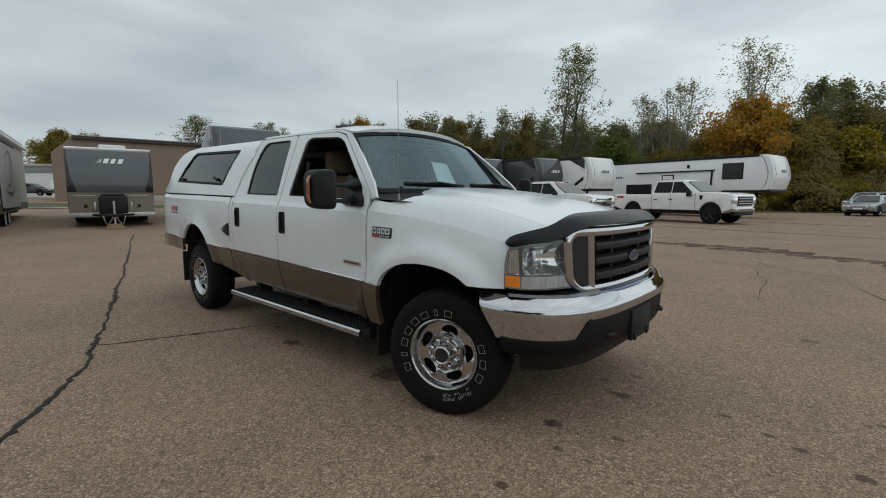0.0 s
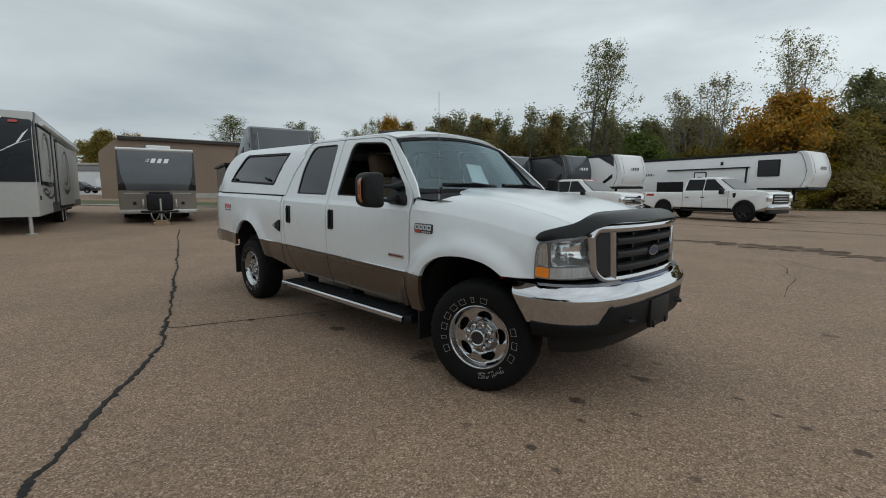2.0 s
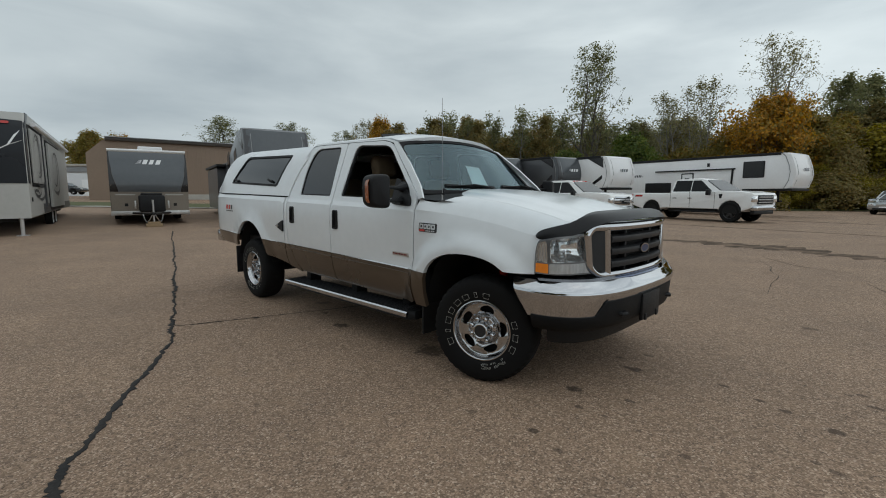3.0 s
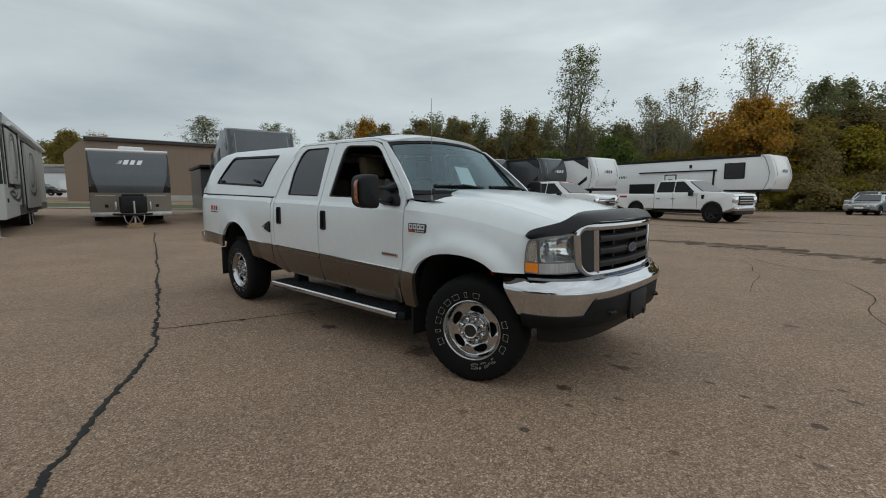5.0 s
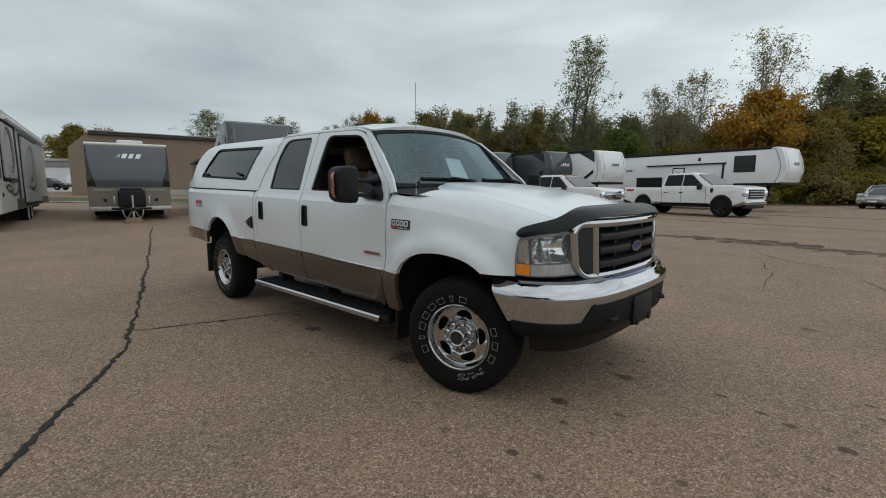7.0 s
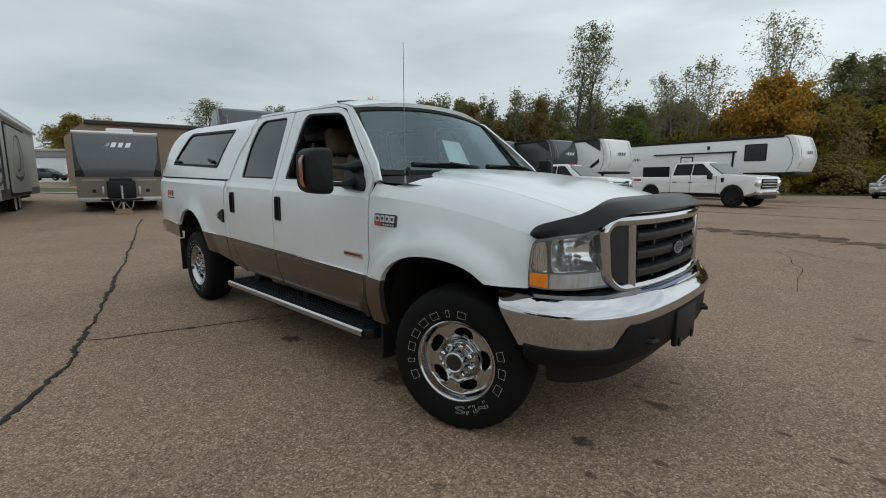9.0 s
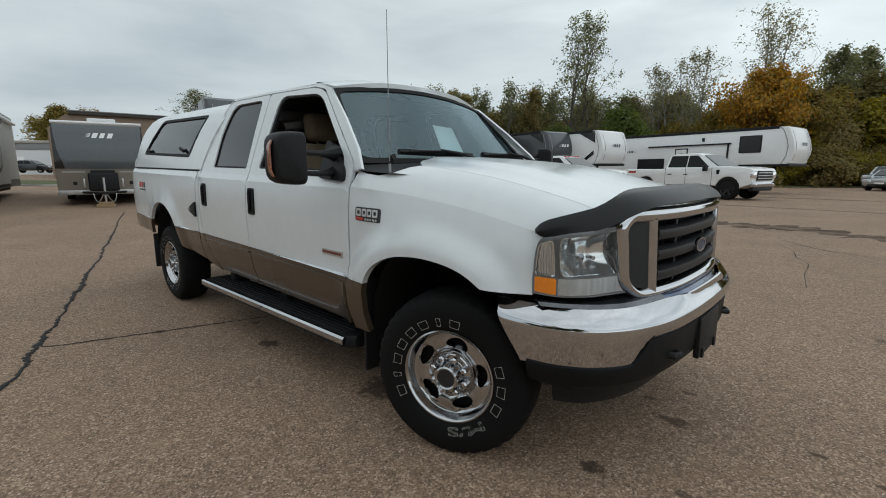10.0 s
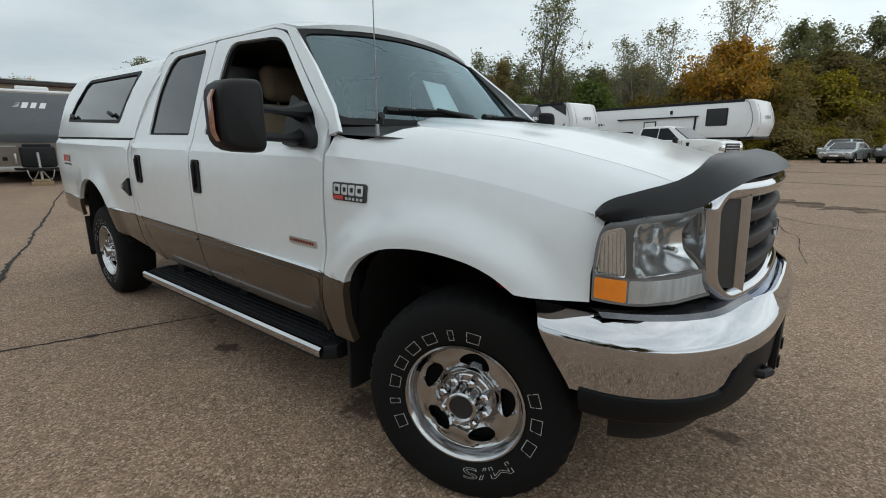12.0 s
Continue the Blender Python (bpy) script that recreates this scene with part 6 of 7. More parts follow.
U_WIN = {"side": [[(-0.85, 1.18), (-1.62, 1.18), (-1.62, 1.60), (-1.15, 1.60)], [(-1.70, 1.18), (-2.5, 1.18), (-2.5, 1.62), (-1.70, 1.60)], [(-2.58, 1.18), (-3.4, 1.18), (-3.2, 1.60), (-2.58, 1.62)]], "ends": [((-0.46, 1.16, 0.74), (-0.97, 1.64, 0.60)), ((-3.58, 1.18, 0.70), (-3.38, 1.62, 0.6))]}
U_LAMPS = [("headlight", 0.78, 0.925, 0.60, 0.88, 0.82, 0.98, M_REFLECTOR), ("tail_lamp", -3.68, -3.56, 0.72, 0.93, 0.85, 1.25, M_RED)]
car(on_lot(32.6, 31.2, -150), "sport_utility_car", "dark grey sport utility car behind the silver sedan", "car", M_CAR_GREY, U_BODY, U_CAB, [(0.0, 0.36), (-2.8, 0.36)], 0.95, U_WIN, M_RIM, U_LAMPS, None)
car(on_lot(33.6, 37.0, -150), "sport_utility_car", "pale silver sport utility car under the trees", "car", M_CAR_SILVER, U_BODY, U_CAB, [(0.0, 0.36), (-2.8, 0.36)], 0.95, U_WIN, M_RIM, U_LAMPS, None)
car(on_lot(36.5, 33.6, -150), "sport_utility_car", "dark sport utility car at the edge of the lot", "car", M_CAR_DARK, U_BODY, U_CAB, [(0.0, 0.36), (-2.8, 0.36)], 0.95, U_WIN, M_RIM, U_LAMPS, None)
car(on_lot(-47.5, 55.0, 12), "sedan", "black sedan parked before a white building", "car", M_CAR_DARK, S_BODY, S_CAB, [(0.0, 0.33), (-2.75, 0.33)], 0.92, S_WIN, M_RIM, S_LAMPS, None)


def nose_logo(t, to, sc, mat=None):
    """A white mark on a trailer: three slanted blocks with short strokes before them."""
    for k, (u, w) in enumerate(((0.0, 0.26), (0.30, 0.24), (0.60, 0.26))):
        part("logo_block", plate([((u - 0.3) * sc, 0.0), ((u + w - 0.36) * sc, 0.0), ((u + w - 0.26) * sc, 0.24 * sc), ((u - 0.20) * sc, 0.24 * sc)], to, 0.006), mat or M_TRAILER_WHITE, t)
    for k in range(4):
        part("logo_stroke", plate([((-0.62 + 0.05 * k) * sc, 0.02 * sc + 0.06 * k * sc), ((-0.36 + 0.02 * k) * sc, 0.05 * sc + 0.045 * k * sc), ((-0.36 + 0.02 * k) * sc, 0.08 * sc + 0.045 * k * sc)], to, 0.006), mat or M_TRAILER_WHITE, t)


def tandem(t, xs, half, r=0.36):
    for x in xs:
        for s in (-1, 1):
            simple_wheel(t, x, s * (half - 0.14), r, 0.22, M_TRIM_SILVER)


# travel trailer that faces the camera: slate nose over a taupe lower front
def travel_trailer(m):
    t = thing("travel_trailer", m, "travel trailer with slate-grey nose over taupe lower front", "trailer", "parked trailers")
    hw, top = 1.28, 2.83
    prof = [(0.0, 1.22), (0.03, 1.5), (0.0, 1.9), (-0.09, 2.3), (-0.22, 2.62), (-0.36, 2.78), (-0.5, top)]
    bm = bmesh.new()
    prism(bm, [(0.0, 0.36)] + prof + [(-7.3, top), (-7.3, 0.36)], -hw, hw, 0.03)
    part("body", bm, M_TAUPE, t)
    nx = lambda z: interp(z, [p[1] for p in prof], [p[0] for p in prof])
    zs = steps(1.25, 2.76, 0.15)
    bm = bmesh.new()
    loft(bm, [[(nx(z) + 0.012, -hw + 0.10 + 0.16 * (1 - smooth01(1.2, 2.0, z)) - 0.06 * smooth01(1.9, 2.6, z), z), (nx(z) + 0.022, 0, z), (nx(z) + 0.012, hw - 0.10 - 0.16 * (1 - smooth01(1.2, 2.0, z)) + 0.06 * smooth01(1.9, 2.6, z), z)] for z in zs], close=False)
    part("nose_panel", bm, M_GREY_PANEL, t, "slate-grey nose panel")
    for s in (-1, 1):
        bm = bmesh.new()
        loft(bm, [[(nx(z) + 0.004, s * (hw + 0.004), z), (nx(z) + 0.009, s * (hw - 0.09 - 0.17 * (1 - smooth01(1.2, 2.0, z))), z), (nx(z) - 0.22, s * (hw + 0.006), z)] for z in zs], close=False)
        part("corner_panel", bm, M_BLACK_GLOSS, t)
        part("side_panel", plate([(-7.2, 0.55), (-0.1, 0.55), (-0.1, 1.3), (-0.35, 2.7), (-7.2, 2.7)], lambda u, v, d, q=s: Vector((u, q * (hw + d), v)), 0.008), M_CHARCOAL, t)
        part("marker_square", plate([(s * 0.80 - 0.055, 0.70), (s * 0.80 + 0.055, 0.70), (s * 0.80 + 0.055, 0.81), (s * 0.80 - 0.055, 0.81)], lambda u, v, d: Vector((d, u, v)), 0.01), M_BLACK_PLASTIC, t)
        part("marker_lamp", plate([(s * 0.80 - 0.32, 1.12), (s * 0.80 + 0.3, 1.12), (s * 0.80 + 0.3, 1.155), (s * 0.80 - 0.32, 1.155)], lambda u, v, d: Vector((d, u, v)), 0.012), M_TRAILER_CREAM, t)
        bm = bmesh.new()
        box(bm, -7.0, 0.02, s * (hw - 0.04), s * (hw + 0.012), 0.34, 0.50, 0.01)
        part("side_rail", bm, M_ALU, t)
    bm = bmesh.new()
    box(bm, -0.02, 0.02, -hw, hw, 0.36, 0.52, 0.01)
    part("stone_guard", bm, M_ALU, t)
    bm = bmesh.new()
    rod(bm, (-0.43, -hw - 0.01, 2.825), (-0.43, hw + 0.01, 2.835), 0.05)
    part("top_rail", bm, M_TRAILER_WHITE, t)
    bm = bmesh.new()
    box(bm, -1.9, -1.1, -0.30, 0.55, 2.82, 3.06, 0.05)
    part("roof_vent", bm, M_TRAILER_WHITE, t)
    to = lambda u, v, d: Vector((nx(2.30 + v) + 0.024 + d, u, 2.30 + v))
    nose_logo(t, to, 0.72)
    # A-frame, jack, gas box, chains, block
    bm = bmesh.new()
    for s in (-1, 1):
        rod(bm, (0.0, s * 0.62, 0.44), (1.30, s * 0.06, 0.44), 0.04, segs=4)
    box(bm, 1.2, 1.5, -0.05, 0.05, 0.40, 0.50, 0.01)
    part("tongue_frame", bm, M_FRAME, t)
    bm = bmesh.new()
    rod(bm, (1.22, 0, 0.06), (1.22, 0, 0.95), 0.035)
    rod(bm, (1.22, 0, 0.05), (1.22, 0, 0.07), 0.09)
    part("tongue_jack", bm, M_TRIM_SILVER, t)
    bm = bmesh.new()
    box(bm, 0.25, 0.85, -0.42, 0.42, 0.50, 1.12, 0.06, segs=3)
    box(bm, 0.28, 0.80, -0.34, 0.34, 1.10, 1.20, 0.03)
    part("gas_box", bm, M_BLACK_PLASTIC, t, "black gas bottle cover")
    for s in (-1, 1):
        bm = bmesh.new()
        box(bm, 0.62, 0.70, s * 0.50, s * 0.56, 0.62, 0.92, 0.02)
        part("box_strap", bm, M_TRIM_SILVER, t)
        bm = bmesh.new()
        pipe(bm, [(1.38, s * 0.04, 0.42), (1.30, s * 0.14, 0.22), (1.15, s * 0.22, 0.14), (1.0, s * 0.28, 0.24), (0.85, s * 0.32, 0.42)], 0.016, 6)
        part("safety_chain", bm, M_TRIM_SILVER, t)
    tandem(t, (-3.6, -4.5), hw)
    return t


tt = travel_trailer(on_lot(-12.12, 16.9, -53.5))
blk = bmesh.new()
box(blk, -0.20, 0.20, -0.26, 0.26, 0.0, 0.12, 0.01)
box(blk, -0.14, 0.14, -0.20, 0.20, 0.12, 0.19, 0.01)
block = new("timber_block", mesh_of("timber_block", blk, M_WOOD))
block.matrix_world = tt.matrix_world @ Matrix.Translation((1.22, 0, -0.03))
tagged(block, "short timber blocks under the trailer jack", "wood block")


def fifth_wheel(m, name, label, skin, nose, length=11.5, top=3.75, drop=0.0, low_rear=None, windows=(), deco=None, nose_len=1.0, over=2.7, logo=True, wedge=True):
    """A fifth-wheel trailer: front at x = 0, raised deck over the hitch, box behind."""
    t = thing(name, m, label, "trailer", "parked trailers")
    hw = 1.27
    rear_top = low_rear or top
    prof = [(-0.06, 1.95), (0.06, 2.3), (0.09, 2.6), (0.0, 3.05), (-0.14, 3.4 * top / 3.75), (-0.27, top - 0.06), (-0.42, top)]
    bm = bmesh.new()
    prism(bm, [(-over - 0.5, 0.62), (-over - 0.28, 1.35), (-over, 1.72), (-0.55, 1.72), (-0.1, 1.78)] + prof + [(-1.6, top), (-length * 0.45, rear_top), (-length, rear_top), (-length, 0.62)], -hw, hw, 0.04)
    part("body", bm, skin, t)
    nx = lambda z: interp(z, [1.72] + [p[1] for p in prof], [-0.2] + [p[0] for p in prof])
    bm = bmesh.new()
    loft(bm, [[(nx(z) - 0.30, -hw - 0.012, z), (nx(z) - 0.09, -hw - 0.012, z), (nx(z) + 0.0, -hw * 0.92, z), (nx(z) + 0.03, -hw * 0.45, z), (nx(z) + 0.04, 0, z), (nx(z) + 0.03, hw * 0.45, z), (nx(z) + 0.0, hw * 0.92, z), (nx(z) - 0.09, hw + 0.012, z), (nx(z) - 0.30, hw + 0.012, z)] for z in (1.74, 1.95, 2.2, 2.5, 2.8, 3.1, top - 0.3, top - 0.08, top + 0.005)], close=False)
    cap = part("nose_cap", bm, nose, t, "moulded nose cap")
    bm = bmesh.new()
    box(bm, -over - 0.05, -0.08, -hw + 0.02, hw - 0.02, 1.60, 1.735, 0.02)
    part("deck_underside", bm, M_BLACK_PLASTIC, t)
    for s in (-1, 1):
        # grey joint behind the cap, and a soft fold on its face
        bm = bmesh.new()
        pipe(bm, [(nx(z) - 0.30, s * (hw + 0.006), z) for z in (1.74, 2.2, 2.7, 3.1, top - 0.2, top)], 0.022, 5)
        part("cap_joint", bm, M_WALL_GREY, cap)
        bm = bmesh.new()
        pipe(bm, [(nx(z) + 0.004, s * hw * 0.80, z) for z in (1.9, 2.2, 2.6, 3.0, top - 0.25)], 0.018, 5)
        part("cap_fold", bm, M_WALL_GREY, cap)
        # black wedge behind the cap
        if wedge:
            part("nose_wedge", plate([(-0.50, 3.0), (-0.56, top - 0.03), (-1.9, top - 0.03)], lambda u, v, d, q=s: Vector((u, q * (hw + d), v)), 0.018), M_BLACK_GLOSS, t)
            part("side_slash", plate([(-0.58, 2.30), (-0.58, 2.55), (-1.75, 1.76), (-1.45, 1.76)], lambda u, v, d, q=s: Vector((u, q * (hw + d), v)), 0.018), M_BLACK_GLOSS, t)
        bm = bmesh.new()
        box(bm, -length, -0.75, s * (hw - 0.02), s * (hw + 0.025), rear_top - 0.11, rear_top + 0.05, 0.01)
        if rear_top == top:
            part("roof_edge", bm, M_BLACK_PLASTIC, t)
        else:
            bm.free()
        bm = bmesh.new()
        box(bm, -length, -over - 0.5, s * (hw - 0.02), s * (hw + 0.015), 0.60, 0.78, 0.01)
        part("lower_dark_strip", bm, M_BLACK_PLASTIC, t)
        for pts in windows:
            out = rounded(pts, 0.06, 3)
            cx, cz = sum(p[0] for p in pts) / len(pts), sum(p[1] for p in pts) / len(pts)
            w = part("window", plate(out, lambda u, v, d, q=s: Vector((u, q * (hw + d), v)), 0.022), M_BLACK_PLASTIC, t)
            part("pane", plate([(cx + (x - cx) * 0.88, cz + (z - cz) * 0.90) for x, z in out], lambda u, v, d, q=s: Vector((u, q * (hw + 0.02 + d), v)), 0.006), M_BLACK_GLOSS, w)
    bm = bmesh.new()
    rod(bm, (-1.25, 0, 0.95), (-1.25, 0, 1.74), 0.09)
    box(bm, -1.45, -1.05, -0.2, 0.2, 0.92, 1.02, 0.02)
    part("hitch_pin", bm, M_FRAME, t)
    for s in (-1, 1):
        bm = bmesh.new()
        rod(bm, (-over - 0.55, s * 0.9, 0.0), (-over - 0.55, s * 0.9, 0.9), 0.05)
        rod(bm, (-over - 0.55, s * 0.9, 0.0), (-over - 0.55, s * 0.9, 0.03), 0.13)
        part("landing_leg", bm, M_TRIM_SILVER, t)
    tandem(t, (-length * 0.66, -length * 0.66 - 0.9), hw, 0.38)
    if logo:
        nose_logo(t, lambda u, v, d: Vector((nx(2.75 + v) + 0.062 + d, u, 2.75 + v)), 0.75, M_TRAILER_WHITE if nose is not M_TRAILER_WHITE else M_GREY_PANEL)
    if deco:
        deco(t, hw)
    return t


def long_deco(t, hw):
    sd = lambda u, v, d: Vector((u, -hw - d, v))
    part("awning_rail", plate([(-8.6, 2.96), (-3.2, 2.96), (-3.2, 3.04), (-8.6, 3.04)], sd, 0.10), M_BLACK_PLASTIC, t)
    part("awning_arm", plate([(-3.45, 1.3), (-3.36, 1.3), (-3.30, 2.96), (-3.40, 2.96)], sd, 0.06), M_BLACK_PLASTIC, t)
    d = part("entry_door", plate(rounded([(-6.6, 0.9), (-5.9, 0.9), (-5.9, 2.75), (-6.6, 2.75)], 0.05, 2), sd, 0.03), M_TRAILER_WHITE, t)
    part("door_frame", plate(rounded([(-6.68, 0.85), (-5.82, 0.85), (-5.82, 2.82), (-6.68, 2.82)], 0.05, 2), sd, 0.018), M_BLACK_PLASTIC, t)
    part("door_pane", plate(rounded([(-6.42, 2.0), (-6.08, 2.0), (-6.08, 2.5), (-6.42, 2.5)], 0.04, 2), sd, 0.036), M_BLACK_GLOSS, d)
    part("dark_hatch", plate([(-9.4, 1.5), (-7.4, 1.5), (-7.4, 2.2), (-9.4, 2.2)], sd, 0.02), M_BLACK_PLASTIC, t)
    part("lamp", plate([(-4.95, 3.2), (-4.8, 3.2), (-4.8, 3.42), (-4.95, 3.42)], sd, 0.05), M_BLACK_PLASTIC, t)
    nose_logo(t, lambda u, v, d: Vector((-10.0 - u, -hw - d, 2.65 + v)), 0.7, M_GREY_PANEL)


fifth_wheel(on_lot(20.15, 27.6, -55), "fifth_wheel_trailer", "long white fifth-wheel trailer with dark windows", M_TRAILER_WHITE, M_TRAILER_WHITE, 13.2, 3.80, windows=([(-2.75, 2.40), (-1.55, 2.40), (-1.55, 3.40), (-2.75, 3.40)],), deco=long_deco, wedge=False)
fifth_wheel(on_lot(10.45, 30.2, -55), "fifth_wheel_trailer", "white-nosed fifth-wheel trailer with black wedges", M_TRAILER_WHITE, M_TRAILER_WHITE, 11.0, 3.75)
fifth_wheel(on_lot(7.4, 31.0, -57), "fifth_wheel_trailer", "charcoal fifth-wheel trailer with a slate-grey nose", M_CHARCOAL, M_GREY_PANEL, 11.0, 3.72, windows=([(-5.4, 2.1), (-3.9, 2.1), (-3.9, 2.9), (-5.4, 2.9)],))
fifth_wheel(on_lot(3.3, 32.5, -57), "fifth_wheel_trailer", "slate-grey fifth-wheel trailer with a charcoal nose", M_CHARCOAL, M_GREY_PANEL, 11.0, 3.75)


def dark_deco(t, hw):
    sd = lambda u, v, d: Vector((u, -hw - d, v))
    part("slide_box", plate(rounded([(-9.6, 0.5), (-5.6, 0.5), (-5.6, 2.5), (-9.6, 2.5)], 0.05, 2), sd, 0.35), M_CHARCOAL, t, "dark slide-out box")
    part("awning_rail", plate([(-9.9, 2.55), (-5.2, 2.55), (-5.2, 2.66), (-9.9, 2.66)], sd, 0.42), M_BLACK_PLASTIC, t)
    for x in (-2.3, -4.2):
        part("side_pane", plate(rounded([(x - 0.35, 2.4), (x + 0.25, 2.4), (x + 0.25, 3.2), (x - 0.35, 3.0)], 0.05, 2), sd, 0.02), M_BLACK_GLOSS, t)


fifth_wheel(on_lot(-7.6, 18.3, -55), "fifth_wheel_trailer", "charcoal trailer with a slate nose and black slide-out", M_CHARCOAL, M_GREY_PANEL, 10.5, 3.85, low_rear=2.75, deco=dark_deco)


# pale fifth-wheel with dark graphite nose and swirl graphics
def swirl_trailer(m):
    t = thing("fifth_wheel_trailer", m, "pale fifth-wheel trailer with a graphite nose and swirl graphics", "trailer", "parked trailers")
    hw, top, L = 1.27, 3.60, 12.0
    bm = bmesh.new()
    prism(bm, [(0.0, 0.52), (0.0, 2.6), (-0.12, 3.1), (-0.42, top - 0.05), (-0.8, top), (-L, top), (-L, 0.62), (-3.2, 0.55)], -hw, hw, 0.05, 3)
    part("body", bm, M_TRAILER_CREAM, t)
    nx = lambda z: interp(z, [0.5, 2.6, 3.1, top - 0.05, top], [0.0, 0.0, -0.12, -0.42, -0.8])
    fr = lambda u, v, d: Vector((nx(v) + d, u, v))
    bm = bmesh.new()
    loft(bm, [[(nx(z) + dx, y, z) for dx, y in ((-0.32, -hw - 0.012), (-0.04, -hw - 0.012), (0.012, -hw + 0.05), (0.02, -0.6), (0.022, 0), (0.02, 0.6), (0.012, hw - 0.05), (-0.04, hw + 0.012), (-0.32, hw + 0.012))] for z in (1.52, 1.9, 2.3, 2.6, 2.85, 3.1, 3.25, top - 0.04)], close=False)
    part("nose_cap", bm, M_GRAPHITE, t, "graphite nose cap")
    part("white_sweep", plate([(-1.27, 3.36), (0.62, 3.36), (0.50, 3.1), (0.10, 2.75), (-0.5, 2.55), (-1.27, 2.45)], lambda u, v, d: Vector((nx(v) + 0.02 + d, u, v)), 0.008), M_TRAILER_WHITE, t)
    part("white_streak", plate([(0.45, 2.30), (1.18, 3.02), (0.95, 2.62), (1.24, 2.75)], lambda u, v, d: Vector((nx(v) + 0.02 + d, u, v)), 0.008), M_TRAILER_WHITE, t)
    part("white_streak", plate([(-0.9, 2.25), (0.30, 2.62), (0.05, 2.40), (-0.9, 2.15)], lambda u, v, d: Vector((nx(v) + 0.02 + d, u, v)), 0.008), M_TRAILER_WHITE, t)
    part("marker_lamp", plate(rounded([(0.75, 3.2), (0.95, 3.2), (0.95, 3.27), (0.75, 3.27)], 0.02, 2), lambda u, v, d: Vector((nx(v) + 0.03 + d, u, v)), 0.02), M_RED, t)
    part("cargo_hatch", plate(rounded([(-1.0, 0.75), (0.35, 0.75), (0.35, 1.25), (-1.0, 1.25)], 0.06, 3), fr, 0.012), M_TRAILER_CREAM, t)
    for s in (-1, 1):
        sd = lambda u, v, d, q=s: Vector((u, q * (hw + d), v))
        part("slide_box", plate(rounded([(-2.9, 1.55), (-0.7, 1.55), (-0.7, 3.15), (-2.9, 3.15)], 0.06, 3), sd, 0.05), M_TRAILER_CREAM, t, "pale slide-out box")
        part("slide_seal", plate(rounded([(-3.02, 1.44), (-0.58, 1.44), (-0.58, 3.26), (-3.02, 3.26)], 0.06, 3), sd, 0.02), M_SEAL, t)
        part("slide_box", plate(rounded([(-8.6, 0.75), (-4.4, 0.75), (-4.4, 3.05), (-8.6, 3.05)], 0.06, 3), sd, 0.08), M_TRAILER_CREAM, t, "pale slide-out box")
        part("slide_seal", plate(rounded([(-8.75, 0.64), (-4.25, 0.64), (-4.25, 3.16), (-8.75, 3.16)], 0.06, 3), sd, 0.02), M_SEAL, t)
        bm = bmesh.new()
        rod(bm, (-11.6, s * (hw + 0.10), 3.30), (-1.0, s * (hw + 0.10), 3.30), 0.07, segs=8)
        part("awning_roll", bm, M_TRAILER_WHITE, t)
        part("awning_arm", plate([(-3.25, 0.8), (-3.15, 0.8), (-3.15, 3.25), (-3.25, 3.25)], sd, 0.06), M_CHARCOAL, t)
        for cx, cz, rx, rz, a0, a1, w in ((-1.8, 2.4, 0.80, 0.68, -30, 330, 0.035), (-1.8, 2.4, 0.62, 0.54, 20, 300, 0.03), (-1.7, 2.2, 0.55, 0.9, 60, 250, 0.05), (-2.0, 1.75, 0.85, 0.35, 170, 350, 0.06), (-1.6, 1.45, 0.8, 0.35, 180, 360, 0.05), (-2.3, 1.35, 0.9, 0.35, 160, 330, 0.06), (-1.3, 1.15, 0.6, 0.22, 10, 190, 0.05), (-6.2, 2.0, 1.0, 0.85, -20, 330, 0.05), (-5.9, 2.1, 0.7, 0.6, 100, 330, 0.06), (-6.0, 1.6, 1.2, 0.4, 180, 340, 0.07)):
            n = 16
            pts = [(cx + rx * math.cos(radians(a0 + (a1 - a0) * k / n)), cz + rz * math.sin(radians(a0 + (a1 - a0) * k / n))) for k in range(n + 1)]
            bm = bmesh.new()
            prev = None
            lift = 0.062 if cx > -4 and cz > 1.5 else (0.092 if cx < -4 else 0.016)
            for k, (x, z) in enumerate(pts):
                q = 1.7 * w * math.sin(math.pi * (k + 0.3) / (n + 0.6))
                x2 = cx + (x - cx) * (1 - q / rx)
                z2 = cz + (z - cz) * (1 - q / rz)
                row = (bm.verts.new((x, s * (hw + lift), z)), bm.verts.new((x2, s * (hw + lift), z2)))
                if prev:
                    bm.faces.new((prev[0], row[0], row[1], prev[1]))
                prev = row
            part("swirl_graphic", bm, M_SWOOSH, t)
        bm = bmesh.new()
        rod(bm, (-0.25, s * 1.0, 0.02), (-0.25, s * 1.0, 0.75), 0.05)
        rod(bm, (-0.25, s * 1.0, 0.0), (-0.25, s * 1.0, 0.03), 0.16)
        part("landing_leg", bm, M_TRIM_SILVER, t)
        part("vent_square", plate([(-0.35, 1.0), (-0.22, 1.0), (-0.22, 1.12), (-0.35, 1.12)], sd, 0.02), M_BLACK_PLASTIC, t)
        # darker strip along the lower edge of the side
        part("lower_dark_strip", plate([(-11.9, 0.62), (-2.6, 0.58), (-2.6, 0.9), (-11.9, 0.9)], sd, 0.012), M_SWOOSH, t)
    bm = bmesh.new()
    box(bm, -L, -0.4, -0.9, 0.9, 0.42, 0.62)
    part("chassis", bm, M_FRAME, t)
    tandem(t, (-5.2, -6.1), hw, 0.38)
    return t


swirl_trailer(on_lot(-13.55, 11.55, -53))


